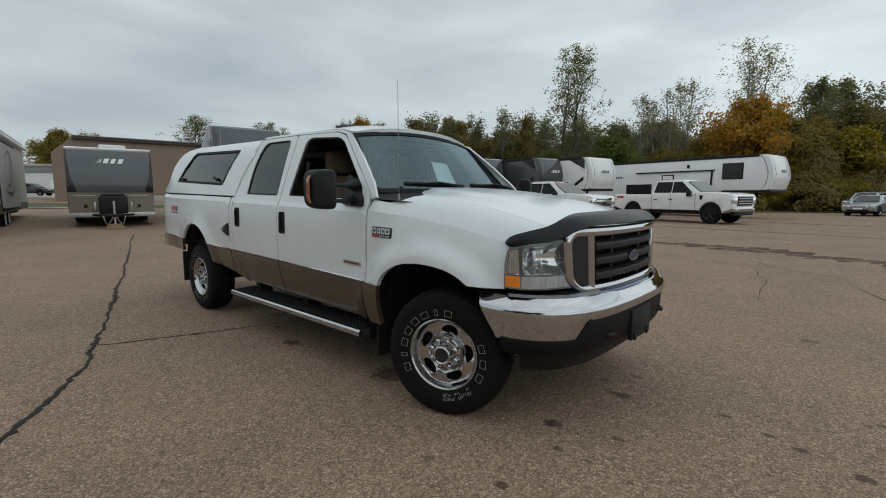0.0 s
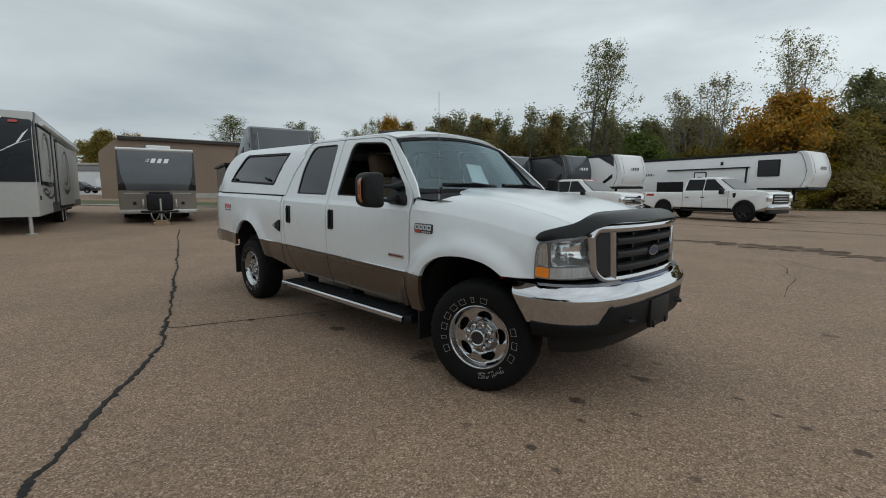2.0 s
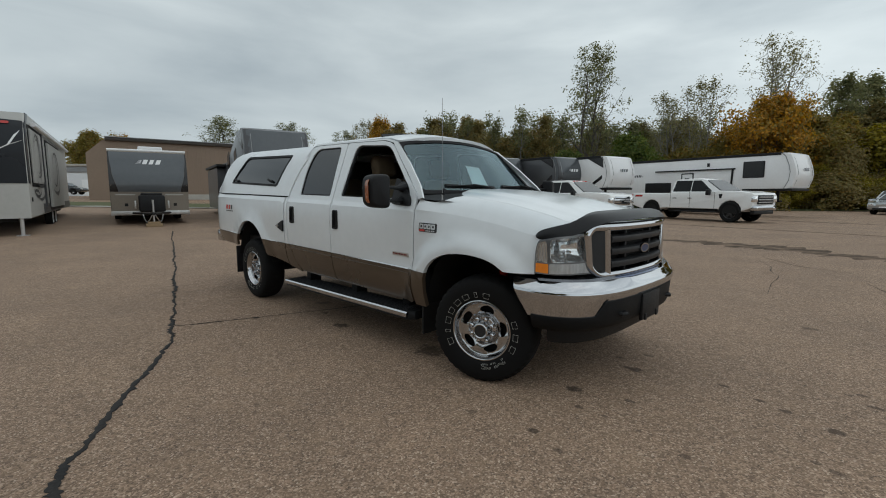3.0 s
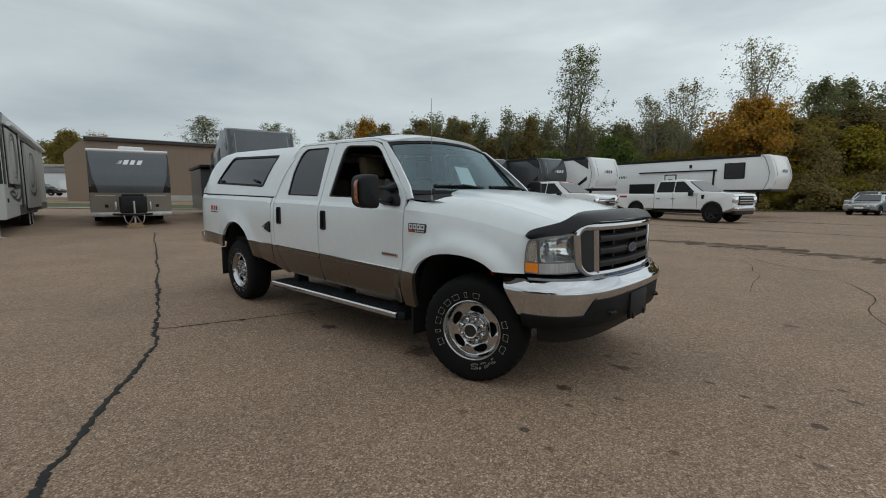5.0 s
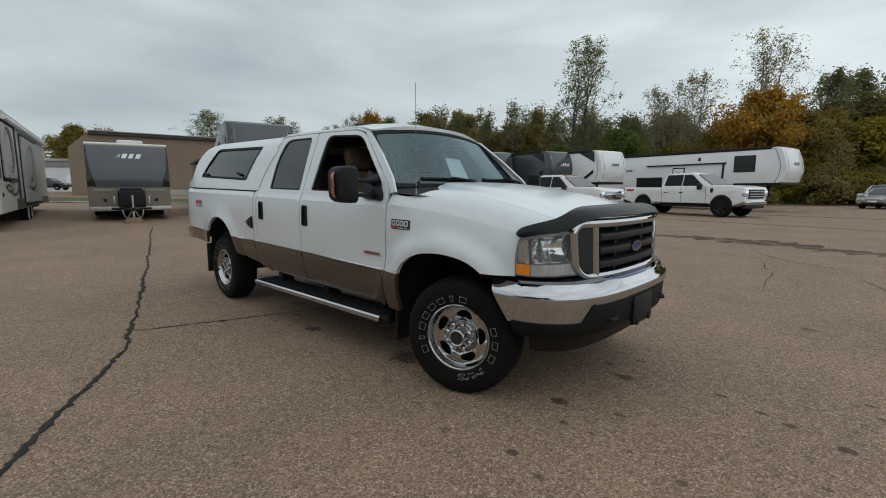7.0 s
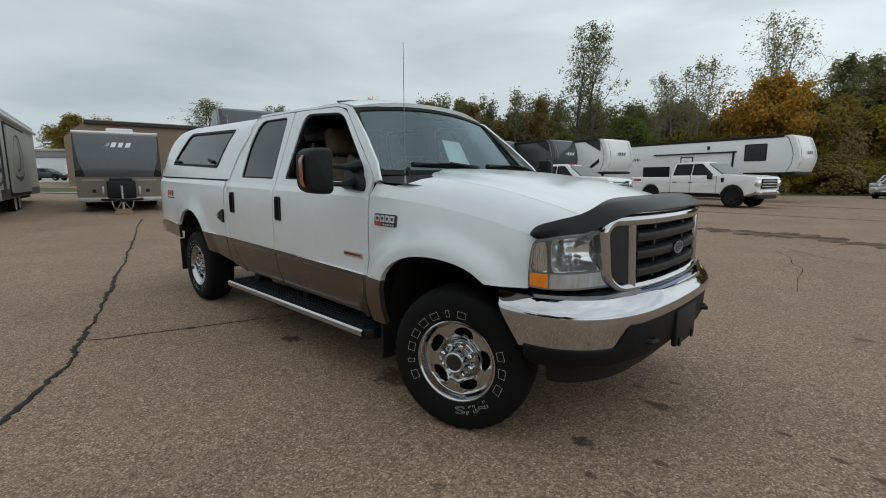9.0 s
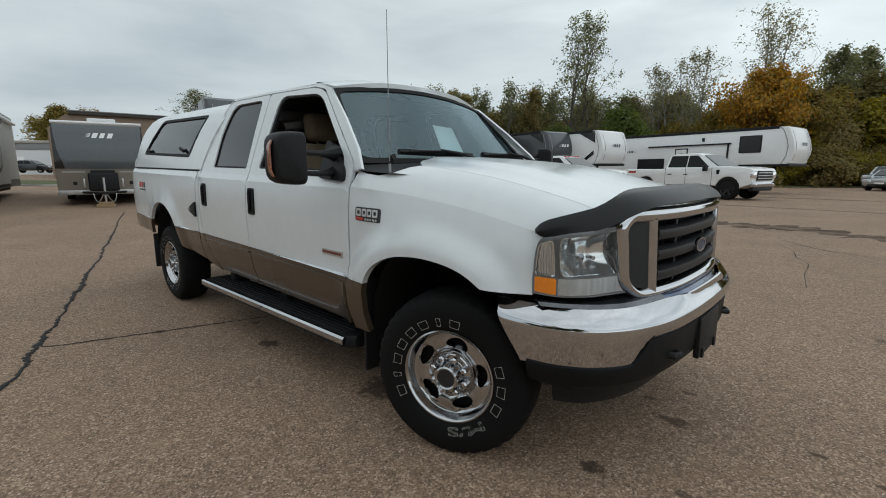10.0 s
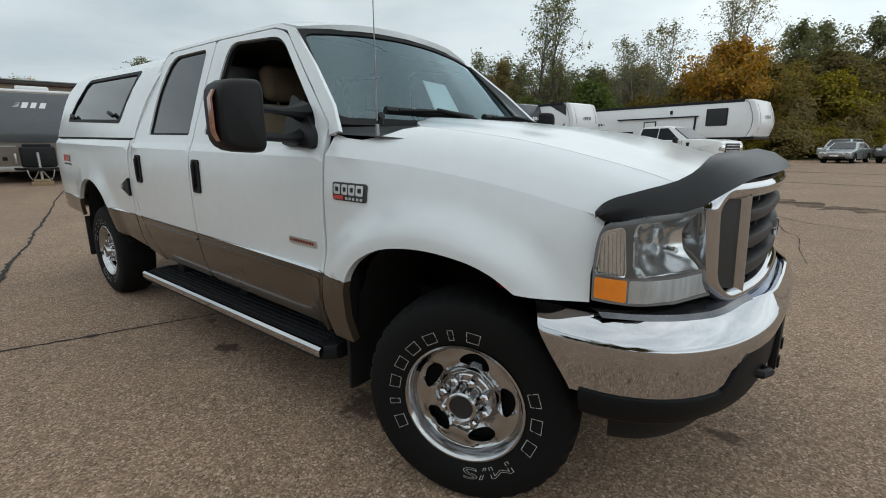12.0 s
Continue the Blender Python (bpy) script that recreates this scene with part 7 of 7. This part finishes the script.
# ---------------------------------------------------------------- buildings
M_TAN_METAL = material("tan_ribbed_metal", (0.245, 0.178, 0.130), 0.55, vary=0.1, scale=1.5, bump=0.05, bump_scale=8)
M_DARK_TRIM = material("dark_brown_trim", (0.045, 0.036, 0.03), 0.5, vary=0.2)
M_CONCRETE = material("pale_concrete", (0.42, 0.40, 0.36), 0.85, vary=0.2, scale=4, bump=0.2)
M_WALL_WHITE = material("white_metal_wall", (0.68, 0.70, 0.72), 0.55, vary=0.06, scale=1)


def metal_building():
    p0, p1 = lot(-31.6, 40.0), lot(-19.0, 50.0)
    ax = (p1 - p0).normalized()
    dp = Vector((-ax.y, ax.x, 0))
    z0 = rise(p0.x, p0.y) - 0.25
    m = Matrix((( ax.x, dp.x, 0, p0.x), (ax.y, dp.y, 0, p0.y), (0, 0, 1, z0), (0, 0, 0, 1)))
    L, D, H = 26.0, 16.0, 5.65
    t = thing("metal_building", m, "tan ribbed metal building with a dark roof edge", "building")
    bm = bmesh.new()
    box(bm, 0, L, 0, 0.2, 0, H)
    part("wall", bm, M_TAN_METAL, t)
    bm = bmesh.new()
    prism_pts = [(0.0, 0.0), (D, 0.0), (D, H - 0.6), (D / 2, H + 1.0), (1.2, H), (0, H - 0.9)]
    a = [bm.verts.new((-0.02, y, z)) for y, z in prism_pts]
    b = [bm.verts.new((0.18, y, z)) for y, z in prism_pts]
    bm.faces.new(a)
    bm.faces.new(b[::-1])
    for i in range(len(a)):
        bm.faces.new((a[i], b[i], b[(i + 1) % len(a)], a[(i + 1) % len(a)]))
    bmesh.ops.recalc_face_normals(bm, faces=bm.faces)
    part("gable_wall", bm, M_TAN_METAL, t)
    bm = bmesh.new()
    annex = [(-1.6, 0.0), (0.0, 0.0), (0.0, H - 0.05), (-0.35, H - 0.1), (-1.6, H - 1.3)]
    prism(bm, annex, 0.02, 3.0)
    part("annex_wall", bm, M_TAN_METAL, t)
    rib = bmesh.new()
    box(rib, -0.02, 0.02, -0.012, 0.0, 0.6, H - 0.15, 0.005, segs=1)
    first = part("wall_rib", rib, M_TAN_METAL, t)
    first.matrix_basis = Matrix.Translation((0.3, 0, 0))
    for k in range(1, 64):
        again(first, Matrix.Translation((0.3 + 0.4 * k, 0, 0)), t)
    bm = bmesh.new()
    box(bm, -0.15, L + 0.1, -0.30, 0.25, H - 0.12, H + 0.16, 0.03)
    part("eave_trim", bm, M_DARK_TRIM, t)
    bm = bmesh.new()
    box(bm, -0.2, L + 0.15, -0.36, 0.2, H + 0.16, H + 0.24, 0.02)
    part("roof_edge", bm, M_WALL_GREY, t)
    bm = bmesh.new()
    loft(bm, [[(x, -0.1, H + 0.1), (x, D / 2, H + 1.0), (x, D, H - 0.6)] for x in (-0.1, L)], close=False)
    part("roof", bm, M_DARK_TRIM, t)
    bm = bmesh.new()
    box(bm, -0.05, L, -0.06, 0.0, -0.6, 0.75, 0.01)
    part("base_course", bm, M_CONCRETE, t)
    for x in (14.0, 17.5):
        bm = bmesh.new()
        box(bm, x, x + 0.5, -0.35, -0.02, H - 1.6, H - 1.35, 0.04)
        rod(bm, (x + 0.25, -0.05, H - 1.35), (x + 0.25, -0.3, H - 1.2), 0.03)
        part("wall_lamp", bm, M_DARK_TRIM, t)
    bm = bmesh.new()
    box(bm, 17.0, 18.0, -0.8, -0.1, -0.6, 0.5, 0.05)
    box(bm, 18.3, 19.2, -0.7, -0.1, -0.6, 0.3, 0.05)
    part("wall_unit", bm, M_DARK_TRIM, t)
    return t


metal_building()


def white_building():
    p0 = lot(-66, 64)
    m = Matrix.Translation((p0.x, p0.y, rise(*lot(-50, 50).xy) - 0.3)) @ Matrix.Rotation(radians(TURN + 6), 4, "Z")
    t = thing("white_building", m, "low white metal building with grey upper band", "building")
    bm = bmesh.new()
    box(bm, 0, 34, 0, 12, -0.5, 4.1, 0.03)
    part("wall", bm, M_WALL_WHITE, t)
    bm = bmesh.new()
    box(bm, -0.1, 34.1, -0.12, 12.1, 3.55, 4.4, 0.03)
    part("upper_band", bm, M_WALL_GREY, t)
    bm = bmesh.new()
    box(bm, -0.3, 34.3, -0.3, 12.3, 4.4, 4.75, 0.05)
    part("roof_edge", bm, M_CONCRETE, t)
    for x in (6, 12, 18, 24, 30):
        bm = bmesh.new()
        box(bm, x - 1.3, x + 1.3, -0.06, 0.02, -0.3, 2.5, 0.02)
        part("loading_door", bm, M_TRAILER_WHITE, t)
    return t


white_building()


def strip(name, a, b, w0, w1, mat, label, cat, z=0.02, n=24):
    """A low strip of ground cover between two points of the lot."""
    bm = bmesh.new()
    rr = random.Random(len(name))
    prev = None
    for k in range(n + 1):
        p = Vector(a) + (Vector(b) - Vector(a)) * k / n
        row = []
        for o in (-w0, -w0 * 0.5, 0, w1 * 0.5, w1):
            q = lot(p.x, p.y + o + rr.uniform(-0.12, 0.12))
            row.append(bm.verts.new((q.x, q.y, rise(q.x, q.y) + z * (0.4 if abs(o) in (w0, w1) else 1))))
        if prev:
            for i in range(4):
                bm.faces.new((prev[i], row[i], row[i + 1], prev[i + 1]))
        prev = row
    return tagged(new(name, mesh_of(name, bm, mat)), label, cat, kind="structure")


strip("grass_verge", (-45, 28.2), (-4, 29.8), 1.0, 6.0, M_GRASS, "strip of dull green grass before the building", "grass", 0.06)
strip("kerb", (-45, 27.0), (-4, 28.6), 0.07, 0.07, M_CONCRETE, "low pale concrete kerb along the grass", "kerb", 0.10)
strip("grass_verge", (6, 43.0), (70, 37.0), 2.0, 30.0, M_GRASS, "leaf-strewn grass under the trees", "grass", 0.10)
strip("grass_verge", (-40, 58.0), (30, 58.0), 4.0, 40.0, M_GRASS, "rough grass behind the trailers", "grass", 0.08)

# ---------------------------------------------------------------- trees
M_BARK = material("grey_bark", (0.12, 0.105, 0.09), 0.9, vary=0.4, scale=6, bump=0.5, bump_scale=20, stretch=(1, 1, 0.3))
M_BARK_PALE = material("pale_bark", (0.24, 0.23, 0.21), 0.9, vary=0.4, scale=6, bump=0.3, bump_scale=20)


def leaf_material(name, colors):
    """Leaves that differ from one to the next."""
    m = bpy.data.materials.new(name)
    m.use_nodes = True
    n, l = m.node_tree.nodes, m.node_tree.links
    b = n["Principled BSDF"]
    b.inputs["Roughness"].default_value, b.inputs["Specular IOR Level"].default_value = 0.6, 0.25
    g, r = n.new("ShaderNodeNewGeometry"), n.new("ShaderNodeValToRGB")
    while len(r.color_ramp.elements) < len(colors):
        r.color_ramp.elements.new(0.5)
    for i, (e, c) in enumerate(zip(r.color_ramp.elements, colors)):
        e.position, e.color = i / (len(colors) - 1), (*c, 1)
    l.new(g.outputs["Random Per Island"], r.inputs["Fac"])
    l.new(r.outputs["Color"], b.inputs["Base Color"])
    tr, mx, glow = n.new("ShaderNodeBsdfTranslucent"), n.new("ShaderNodeMixShader"), n.new("ShaderNodeHueSaturation")
    glow.inputs["Value"].default_value, glow.inputs["Saturation"].default_value = 1.6, 1.1
    l.new(r.outputs["Color"], glow.inputs["Color"])
    l.new(glow.outputs["Color"], tr.inputs["Color"])
    mx.inputs["Fac"].default_value = 0.42
    l.new(b.outputs["BSDF"], mx.inputs[1])
    l.new(tr.outputs["BSDF"], mx.inputs[2])
    l.new(mx.outputs["Shader"], n["Material Output"].inputs["Surface"])
    return m


L_POPLAR = leaf_material("poplar_leaves", [(0.098, 0.109, 0.046), (0.149, 0.161, 0.075), (0.23, 0.218, 0.103), (0.127, 0.132, 0.063)])
L_SPARSE = leaf_material("sparse_leaves", [(0.165, 0.165, 0.088), (0.264, 0.231, 0.11), (0.143, 0.143, 0.077)])
L_ORANGE = leaf_material("orange_leaves", [(0.380, 0.183, 0.022), (0.506, 0.268, 0.036), (0.253, 0.163, 0.031), (0.202, 0.169, 0.043), (0.430, 0.211, 0.024)])
L_GREEN = leaf_material("green_leaves", [(0.046, 0.078, 0.016), (0.085, 0.124, 0.028), (0.132, 0.147, 0.031), (0.062, 0.085, 0.023)])
L_BROWN = leaf_material("brown_leaves", [(0.138, 0.11, 0.045), (0.225, 0.169, 0.065), (0.188, 0.175, 0.065), (0.288, 0.188, 0.062)])
L_YELLOW = leaf_material("yellow_green_leaves", [(0.19, 0.165, 0.02), (0.33, 0.26, 0.03), (0.15, 0.145, 0.02), (0.24, 0.17, 0.025)])
L_OLIVE = leaf_material("olive_brown_leaves", [(0.149, 0.135, 0.038), (0.243, 0.189, 0.047), (0.189, 0.169, 0.041), (0.27, 0.162, 0.041), (0.121, 0.121, 0.034)])
L_DARK = leaf_material("dark_leaves", [(0.075, 0.075, 0.027), (0.125, 0.11, 0.04), (0.175, 0.131, 0.048), (0.213, 0.156, 0.053)])


def tree(kind, label, h, base, width, leaf_mat, limbs, per, size, seed, spread=0.42, shape="egg", bark=None, stems=1, twigs=3, sweep=0.0):
    """A tree at the origin: tapered trunk and limbs, and a crown of loose leaves in clumps."""
    rr = random.Random(seed)
    t = thing(kind, Matrix(), label, "tree" if kind != "bush" else "bush")
    wood = bmesh.new()
    ends = []

    def env(f):
        if shape == "egg":
            return width * (math.sin(math.pi * min(1, f * 0.86 + 0.14)) ** 0.7)
        if shape == "spire":
            return width * (0.35 + 0.65 * math.sin(math.pi * min(1, f * 0.75 + 0.2))) * (1 - f * 0.45)
        return width * math.sqrt(max(0.02, 1 - (f * 0.95) ** 2))

    for st in range(stems):
        a = 2 * math.pi * st / max(1, stems) + rr.random()
        off = Vector((math.cos(a), math.sin(a), 0)) * (0.0 if stems == 1 else 0.25)
        top = Vector((rr.uniform(-0.06, 0.06) * h, rr.uniform(-0.06, 0.06) * h, h * rr.uniform(0.86, 0.97))) + off * (3 if stems > 1 else 1)
        trunk = [off * (1 - f) * 1.0 + top * f + Vector((rr.uniform(-1, 1), rr.uniform(-1, 1), 0)) * 0.03 * h * math.sin(math.pi * f) for f in (0, 0.2, 0.4, 0.6, 0.8, 1)]
        r0 = 0.016 * h / (stems ** 0.5)
        pipe(wood, trunk, [r0 * 1.25, r0, r0 * 0.8, r0 * 0.55, r0 * 0.32, r0 * 0.1], 7)
        for k in range(limbs // stems):
            f = base + (1 - base) * (k + rr.random()) / (limbs // stems) * 0.97
            i = min(4, int(f * 5))
            p = trunk[i].lerp(trunk[i + 1], f * 5 - i)
            g = (f - base) / (1 - base)
            ang = rr.uniform(0, 2 * math.pi)
            reach = env(min(1, g + 0.1)) * rr.uniform(0.55, 1.05)
            up = h * rr.uniform(0.05, 0.14)
            e = p + Vector((math.cos(ang) * reach, math.sin(ang) * reach, (up if shape != "dome" else up * 0.5) + sweep * reach))
            e.z = min(e.z, h)
            mid = p.lerp(e, 0.5) + Vector((0, 0, -0.02 * h)) + Vector((rr.uniform(-1, 1), rr.uniform(-1, 1), 0)) * 0.08 * reach
            rl = r0 * 0.42 * (1 - 0.6 * f)
            pipe(wood, [p, mid, e], [rl, rl * 0.6, rl * 0.15], 5)
            ends.append(e)
            for q in range(twigs):
                s = mid.lerp(e, rr.uniform(0, 0.9)) if q else mid
                te = s + Vector((rr.gauss(0, 1), rr.gauss(0, 1), rr.gauss(0.6, 0.6))) * reach * 0.32
                te.z = max(te.z, base * h * 0.8)
                pipe(wood, [s, te], [rl * 0.35, rl * 0.08], 3)
                ends.append(te)
        ends.append(trunk[-1])
    part("trunk", wood, bark or M_BARK, t)
    vs, fs = [], []
    for e in ends:
        out = Vector((e.x, e.y, 0.35 * (e.z - 0.5 * h))).normalized() if e.length > 0.1 else Vector((0, 0, 1))
        for k in range(int(per * rr.uniform(0.3, 1.7))):
            off = Vector((rr.gauss(0, 1), rr.gauss(0, 1), rr.gauss(0, 0.8)))
            if off.length > 1.9:
                off *= 1.9 / off.length * rr.random()
            c = e + off * spread
            if c.z < 0.03 * h:
                continue
            s = size * rr.uniform(0.55, 1.3)
            nrm = (out * 0.5 + off * 0.35 + Vector((rr.gauss(0, 0.55), rr.gauss(0, 0.55), 0.45 + rr.gauss(0, 0.55)))).normalized()
            u = nrm.orthogonal().normalized()
            u = Matrix.Rotation(rr.uniform(0, 6.28), 3, nrm) @ u
            v = nrm.cross(u)
            b = len(vs)
            vs += [tuple(c - u * s * 0.6), tuple(c + v * s * 0.4), tuple(c + u * s * 0.6), tuple(c - v * s * 0.4)]
            fs.append((b, b + 1, b + 2, b + 3))
    me = bpy.data.meshes.new("crown")
    me.from_pydata(vs, [], fs)
    me.materials.append(leaf_mat)
    crown = new("crown", me)
    crown.parent = t
    return t


def stand(x, y, turn=0.0, s=1.0, sz=None):
    p = lot(x, y)
    g = rise(p.x, p.y)
    return Matrix.Translation((p.x, p.y, g - 0.05)) @ Matrix.Rotation(radians(turn), 4, "Z"), s, (sz or s)


def plant(proto, spots):
    """Sets a tree and its copies out; each spot is x, y, turn, scale, height scale."""
    proto["group"] = proto.name.split(".")[0].replace("_", " ") + "s round the lot"
    for k, (x, y, turn, s, sz) in enumerate(spots):
        m, a, b = stand(x, y, turn, s, sz)
        ob = proto if k == 0 else copy_thing(proto, Matrix())
        ob.matrix_basis = m @ Matrix.Diagonal((a, a, b, 1))


poplar = tree("poplar_tree", "tall half-bare poplar with sparse grey-green leaves", 16.0, 0.17, 3.9, L_POPLAR, 60, 17, 0.165, 11, 0.30, "spire", stems=3, twigs=6, sweep=0.75)
plant(poplar, [(13.5, 50.0, 0, 1.12, 1.04)])
poplar2 = tree("poplar_tree", "tall thin poplar that has lost most leaves", 16.2, 0.30, 3.6, L_SPARSE, 54, 11, 0.16, 12, 0.30, "egg", M_BARK_PALE, stems=3, twigs=6, sweep=0.7)
plant(poplar2, [(31.6, 47.0, 40, 1.1, 1.03), (27.0, 62.0, 130, 0.8, 0.72)])
birch = tree("birch_tree", "slender half-bare tree with a leaning forked stem", 12.2, 0.22, 2.6, L_SPARSE, 48, 11, 0.15, 13, 0.28, "egg", M_BARK_PALE, stems=3, twigs=6, sweep=0.7)
plant(birch, [(24.1, 48.0, 0, 1.15, 1.06), (21.4, 49.0, 100, 0.95, 0.95), (17.5, 60.0, 210, 0.8, 0.95), (-14.0, 66.0, 40, 1.0, 0.9)])
maple = tree("maple_tree", "rounded autumn tree with orange leaves", 9.8, 0.10, 4.3, L_ORANGE, 56, 70, 0.24, 14, 0.60, "egg", stems=2, twigs=4, sweep=0.25)
plant(maple, [(28.4, 43.8, 0, 0.86, 1.03), (-56.5, 75.0, 60, 0.7, 0.92), (-11.0, 64.0, 200, 0.62, 1.08)])
green = tree("bush", "dense dark green bush behind the trailers", 6.8, 0.08, 3.1, L_GREEN, 52, 90, 0.21, 15, 0.50, "dome", twigs=4)
plant(green, [(15.6, 42.5, 0, 1.0, 1.0), (19.0, 47.0, 60, 0.9, 0.8), (11.0, 46.0, 80, 0.9, 0.8), (-52.0, 76.0, 20, 1.5, 1.2)])
hedge = tree("hedgerow_tree", "thin brown-green tree in the far hedgerow", 11.3, 0.12, 2.6, L_BROWN, 40, 44, 0.23, 16, 0.50, "egg", twigs=4, sweep=0.3)
rr = random.Random(77)
spots = [(-10.0 + 1.45 * k + rr.uniform(-0.7, 0.7), 63 + rr.uniform(-4, 5), rr.uniform(0, 360), rr.uniform(0.85, 1.2), rr.uniform(0.78, 1.0)) for k in range(32)]
plant(hedge, spots)
hedge2 = tree("hedgerow_tree", "bare grey-stemmed tree in the far hedgerow", 11.8, 0.2, 2.0, L_POPLAR, 34, 12, 0.25, 17, 0.4, "spire", M_BARK_PALE, stems=2, twigs=4, sweep=0.6)
plant(hedge2, [(-4.0 + 2.0 * k + rr.uniform(-0.8, 0.8), 60 + rr.uniform(-3, 4), rr.uniform(0, 360), rr.uniform(0.85, 1.1), rr.uniform(0.8, 1.0)) for k in range(18)])
plant(copy_thing(poplar, Matrix()), [(-32.5, 61.0, 70, 1.25, 0.66)])
plant(copy_thing(poplar, Matrix()), [(-22.5, 63.0, 200, 1.15, 0.62), (-17.5, 68.0, 20, 1.0, 0.60)])
wood = tree("woodland_tree", "dark dense tree at the wood's edge", 12.0, 0.08, 3.6, L_DARK, 50, 84, 0.26, 18, 0.66, "egg", twigs=4, sweep=0.3)
plant(wood, [(32.0 + 2.7 * (k % 12) + rr.uniform(-1, 1), 49 + 5.0 * (k // 12) + rr.uniform(-1.5, 1.5), rr.uniform(0, 360), rr.uniform(0.9, 1.2), 0.66 + 0.030 * (k % 12) + rr.uniform(0, 0.2)) for k in range(24)])
tall = tree("woodland_tree", "tall tree with clumped dull green leaves", 14.0, 0.50, 3.0, L_POPLAR, 26, 40, 0.26, 19, 0.42, "egg", twigs=3, sweep=0.3)
plant(tall, [(40.4, 51.0, 0, 0.85, 1.0), (44.6, 52.0, 120, 0.85, 1.02), (50.5, 52.0, 200, 1.0, 1.05), (47.5, 58, 300, 1.0, 1.05)])
olive = tree("woodland_tree", "loose olive-brown tree at the lot's edge", 8.6, 0.06, 3.0, L_OLIVE, 50, 66, 0.23, 22, 0.55, "egg", twigs=4, sweep=0.3)
plant(olive, [(33.6, 44.5, 0, 1.0, 0.95), (31.4, 45.5, 120, 0.9, 0.95), (36.5, 46.5, 130, 1.0, 1.0), (25.2, 46.0, 60, 0.9, 0.72), (22.6, 47.5, 250, 0.9, 0.66), (41.5, 46.5, 320, 0.9, 0.8), (46.0, 48.0, 30, 1.0, 0.95), (50.0, 46.5, 190, 1.0, 1.0), (-59.5, 73.5, 0, 1.25, 1.08), (-64.5, 78.0, 80, 1.4, 0.95)])
yellow = tree("bush", "loose yellow-green bush at the lot's edge", 6.6, 0.06, 2.4, L_YELLOW, 44, 54, 0.2, 20, 0.46, "dome", twigs=4)
plant(yellow, [(38.2, 43.5, 0, 1.25, 1.15), (34.4, 41.0, 90, 0.75, 0.45), (42.0, 42.5, 200, 0.8, 0.7), (46.5, 44.0, 300, 0.9, 0.8), (32.0, 42.0, 140, 0.7, 0.6), (28.5, 40.6, 10, 0.6, 0.5), (36.2, 40.4, 70, 0.55, 0.42), (41.0, 40.6, 250, 0.6, 0.5), (25.5, 41.0, 320, 0.5, 0.45)])
brush = tree("bush", "tangled brown undergrowth at the lot's edge", 4.6, 0.05, 2.6, L_BROWN, 42, 58, 0.2, 21, 0.5, "dome", twigs=4)
plant(brush, [(26.0 + 2.0 * k + rr.uniform(-0.5, 0.5), 41.5 + rr.uniform(-1.2, 1.6) - 0.05 * k, rr.uniform(0, 360), rr.uniform(0.7, 1.0), rr.uniform(0.6, 1.25)) for k in range(16)])
plant(copy_thing(brush, Matrix()), [(-4.0 + 3.0 * k, 52 + rr.uniform(-2, 2), rr.uniform(0, 360), 0.9, rr.uniform(0.9, 1.4)) for k in range(12)])
# the belt of trees on the near side of the lot, which the chrome mirrors
plant(copy_thing(wood, Matrix()), [(-36.0 + 5.0 * k + rr.uniform(-1.5, 1.5), -25.0 + rr.uniform(-2, 2), rr.uniform(0, 360), rr.uniform(1.0, 1.3), rr.uniform(0.75, 1.1)) for k in range(8)])
plant(copy_thing(poplar2, Matrix()), [(-15.0, -16.0, 10, 1.0, 0.8), (-10.5, -18.0, 90, 1.1, 0.85)])
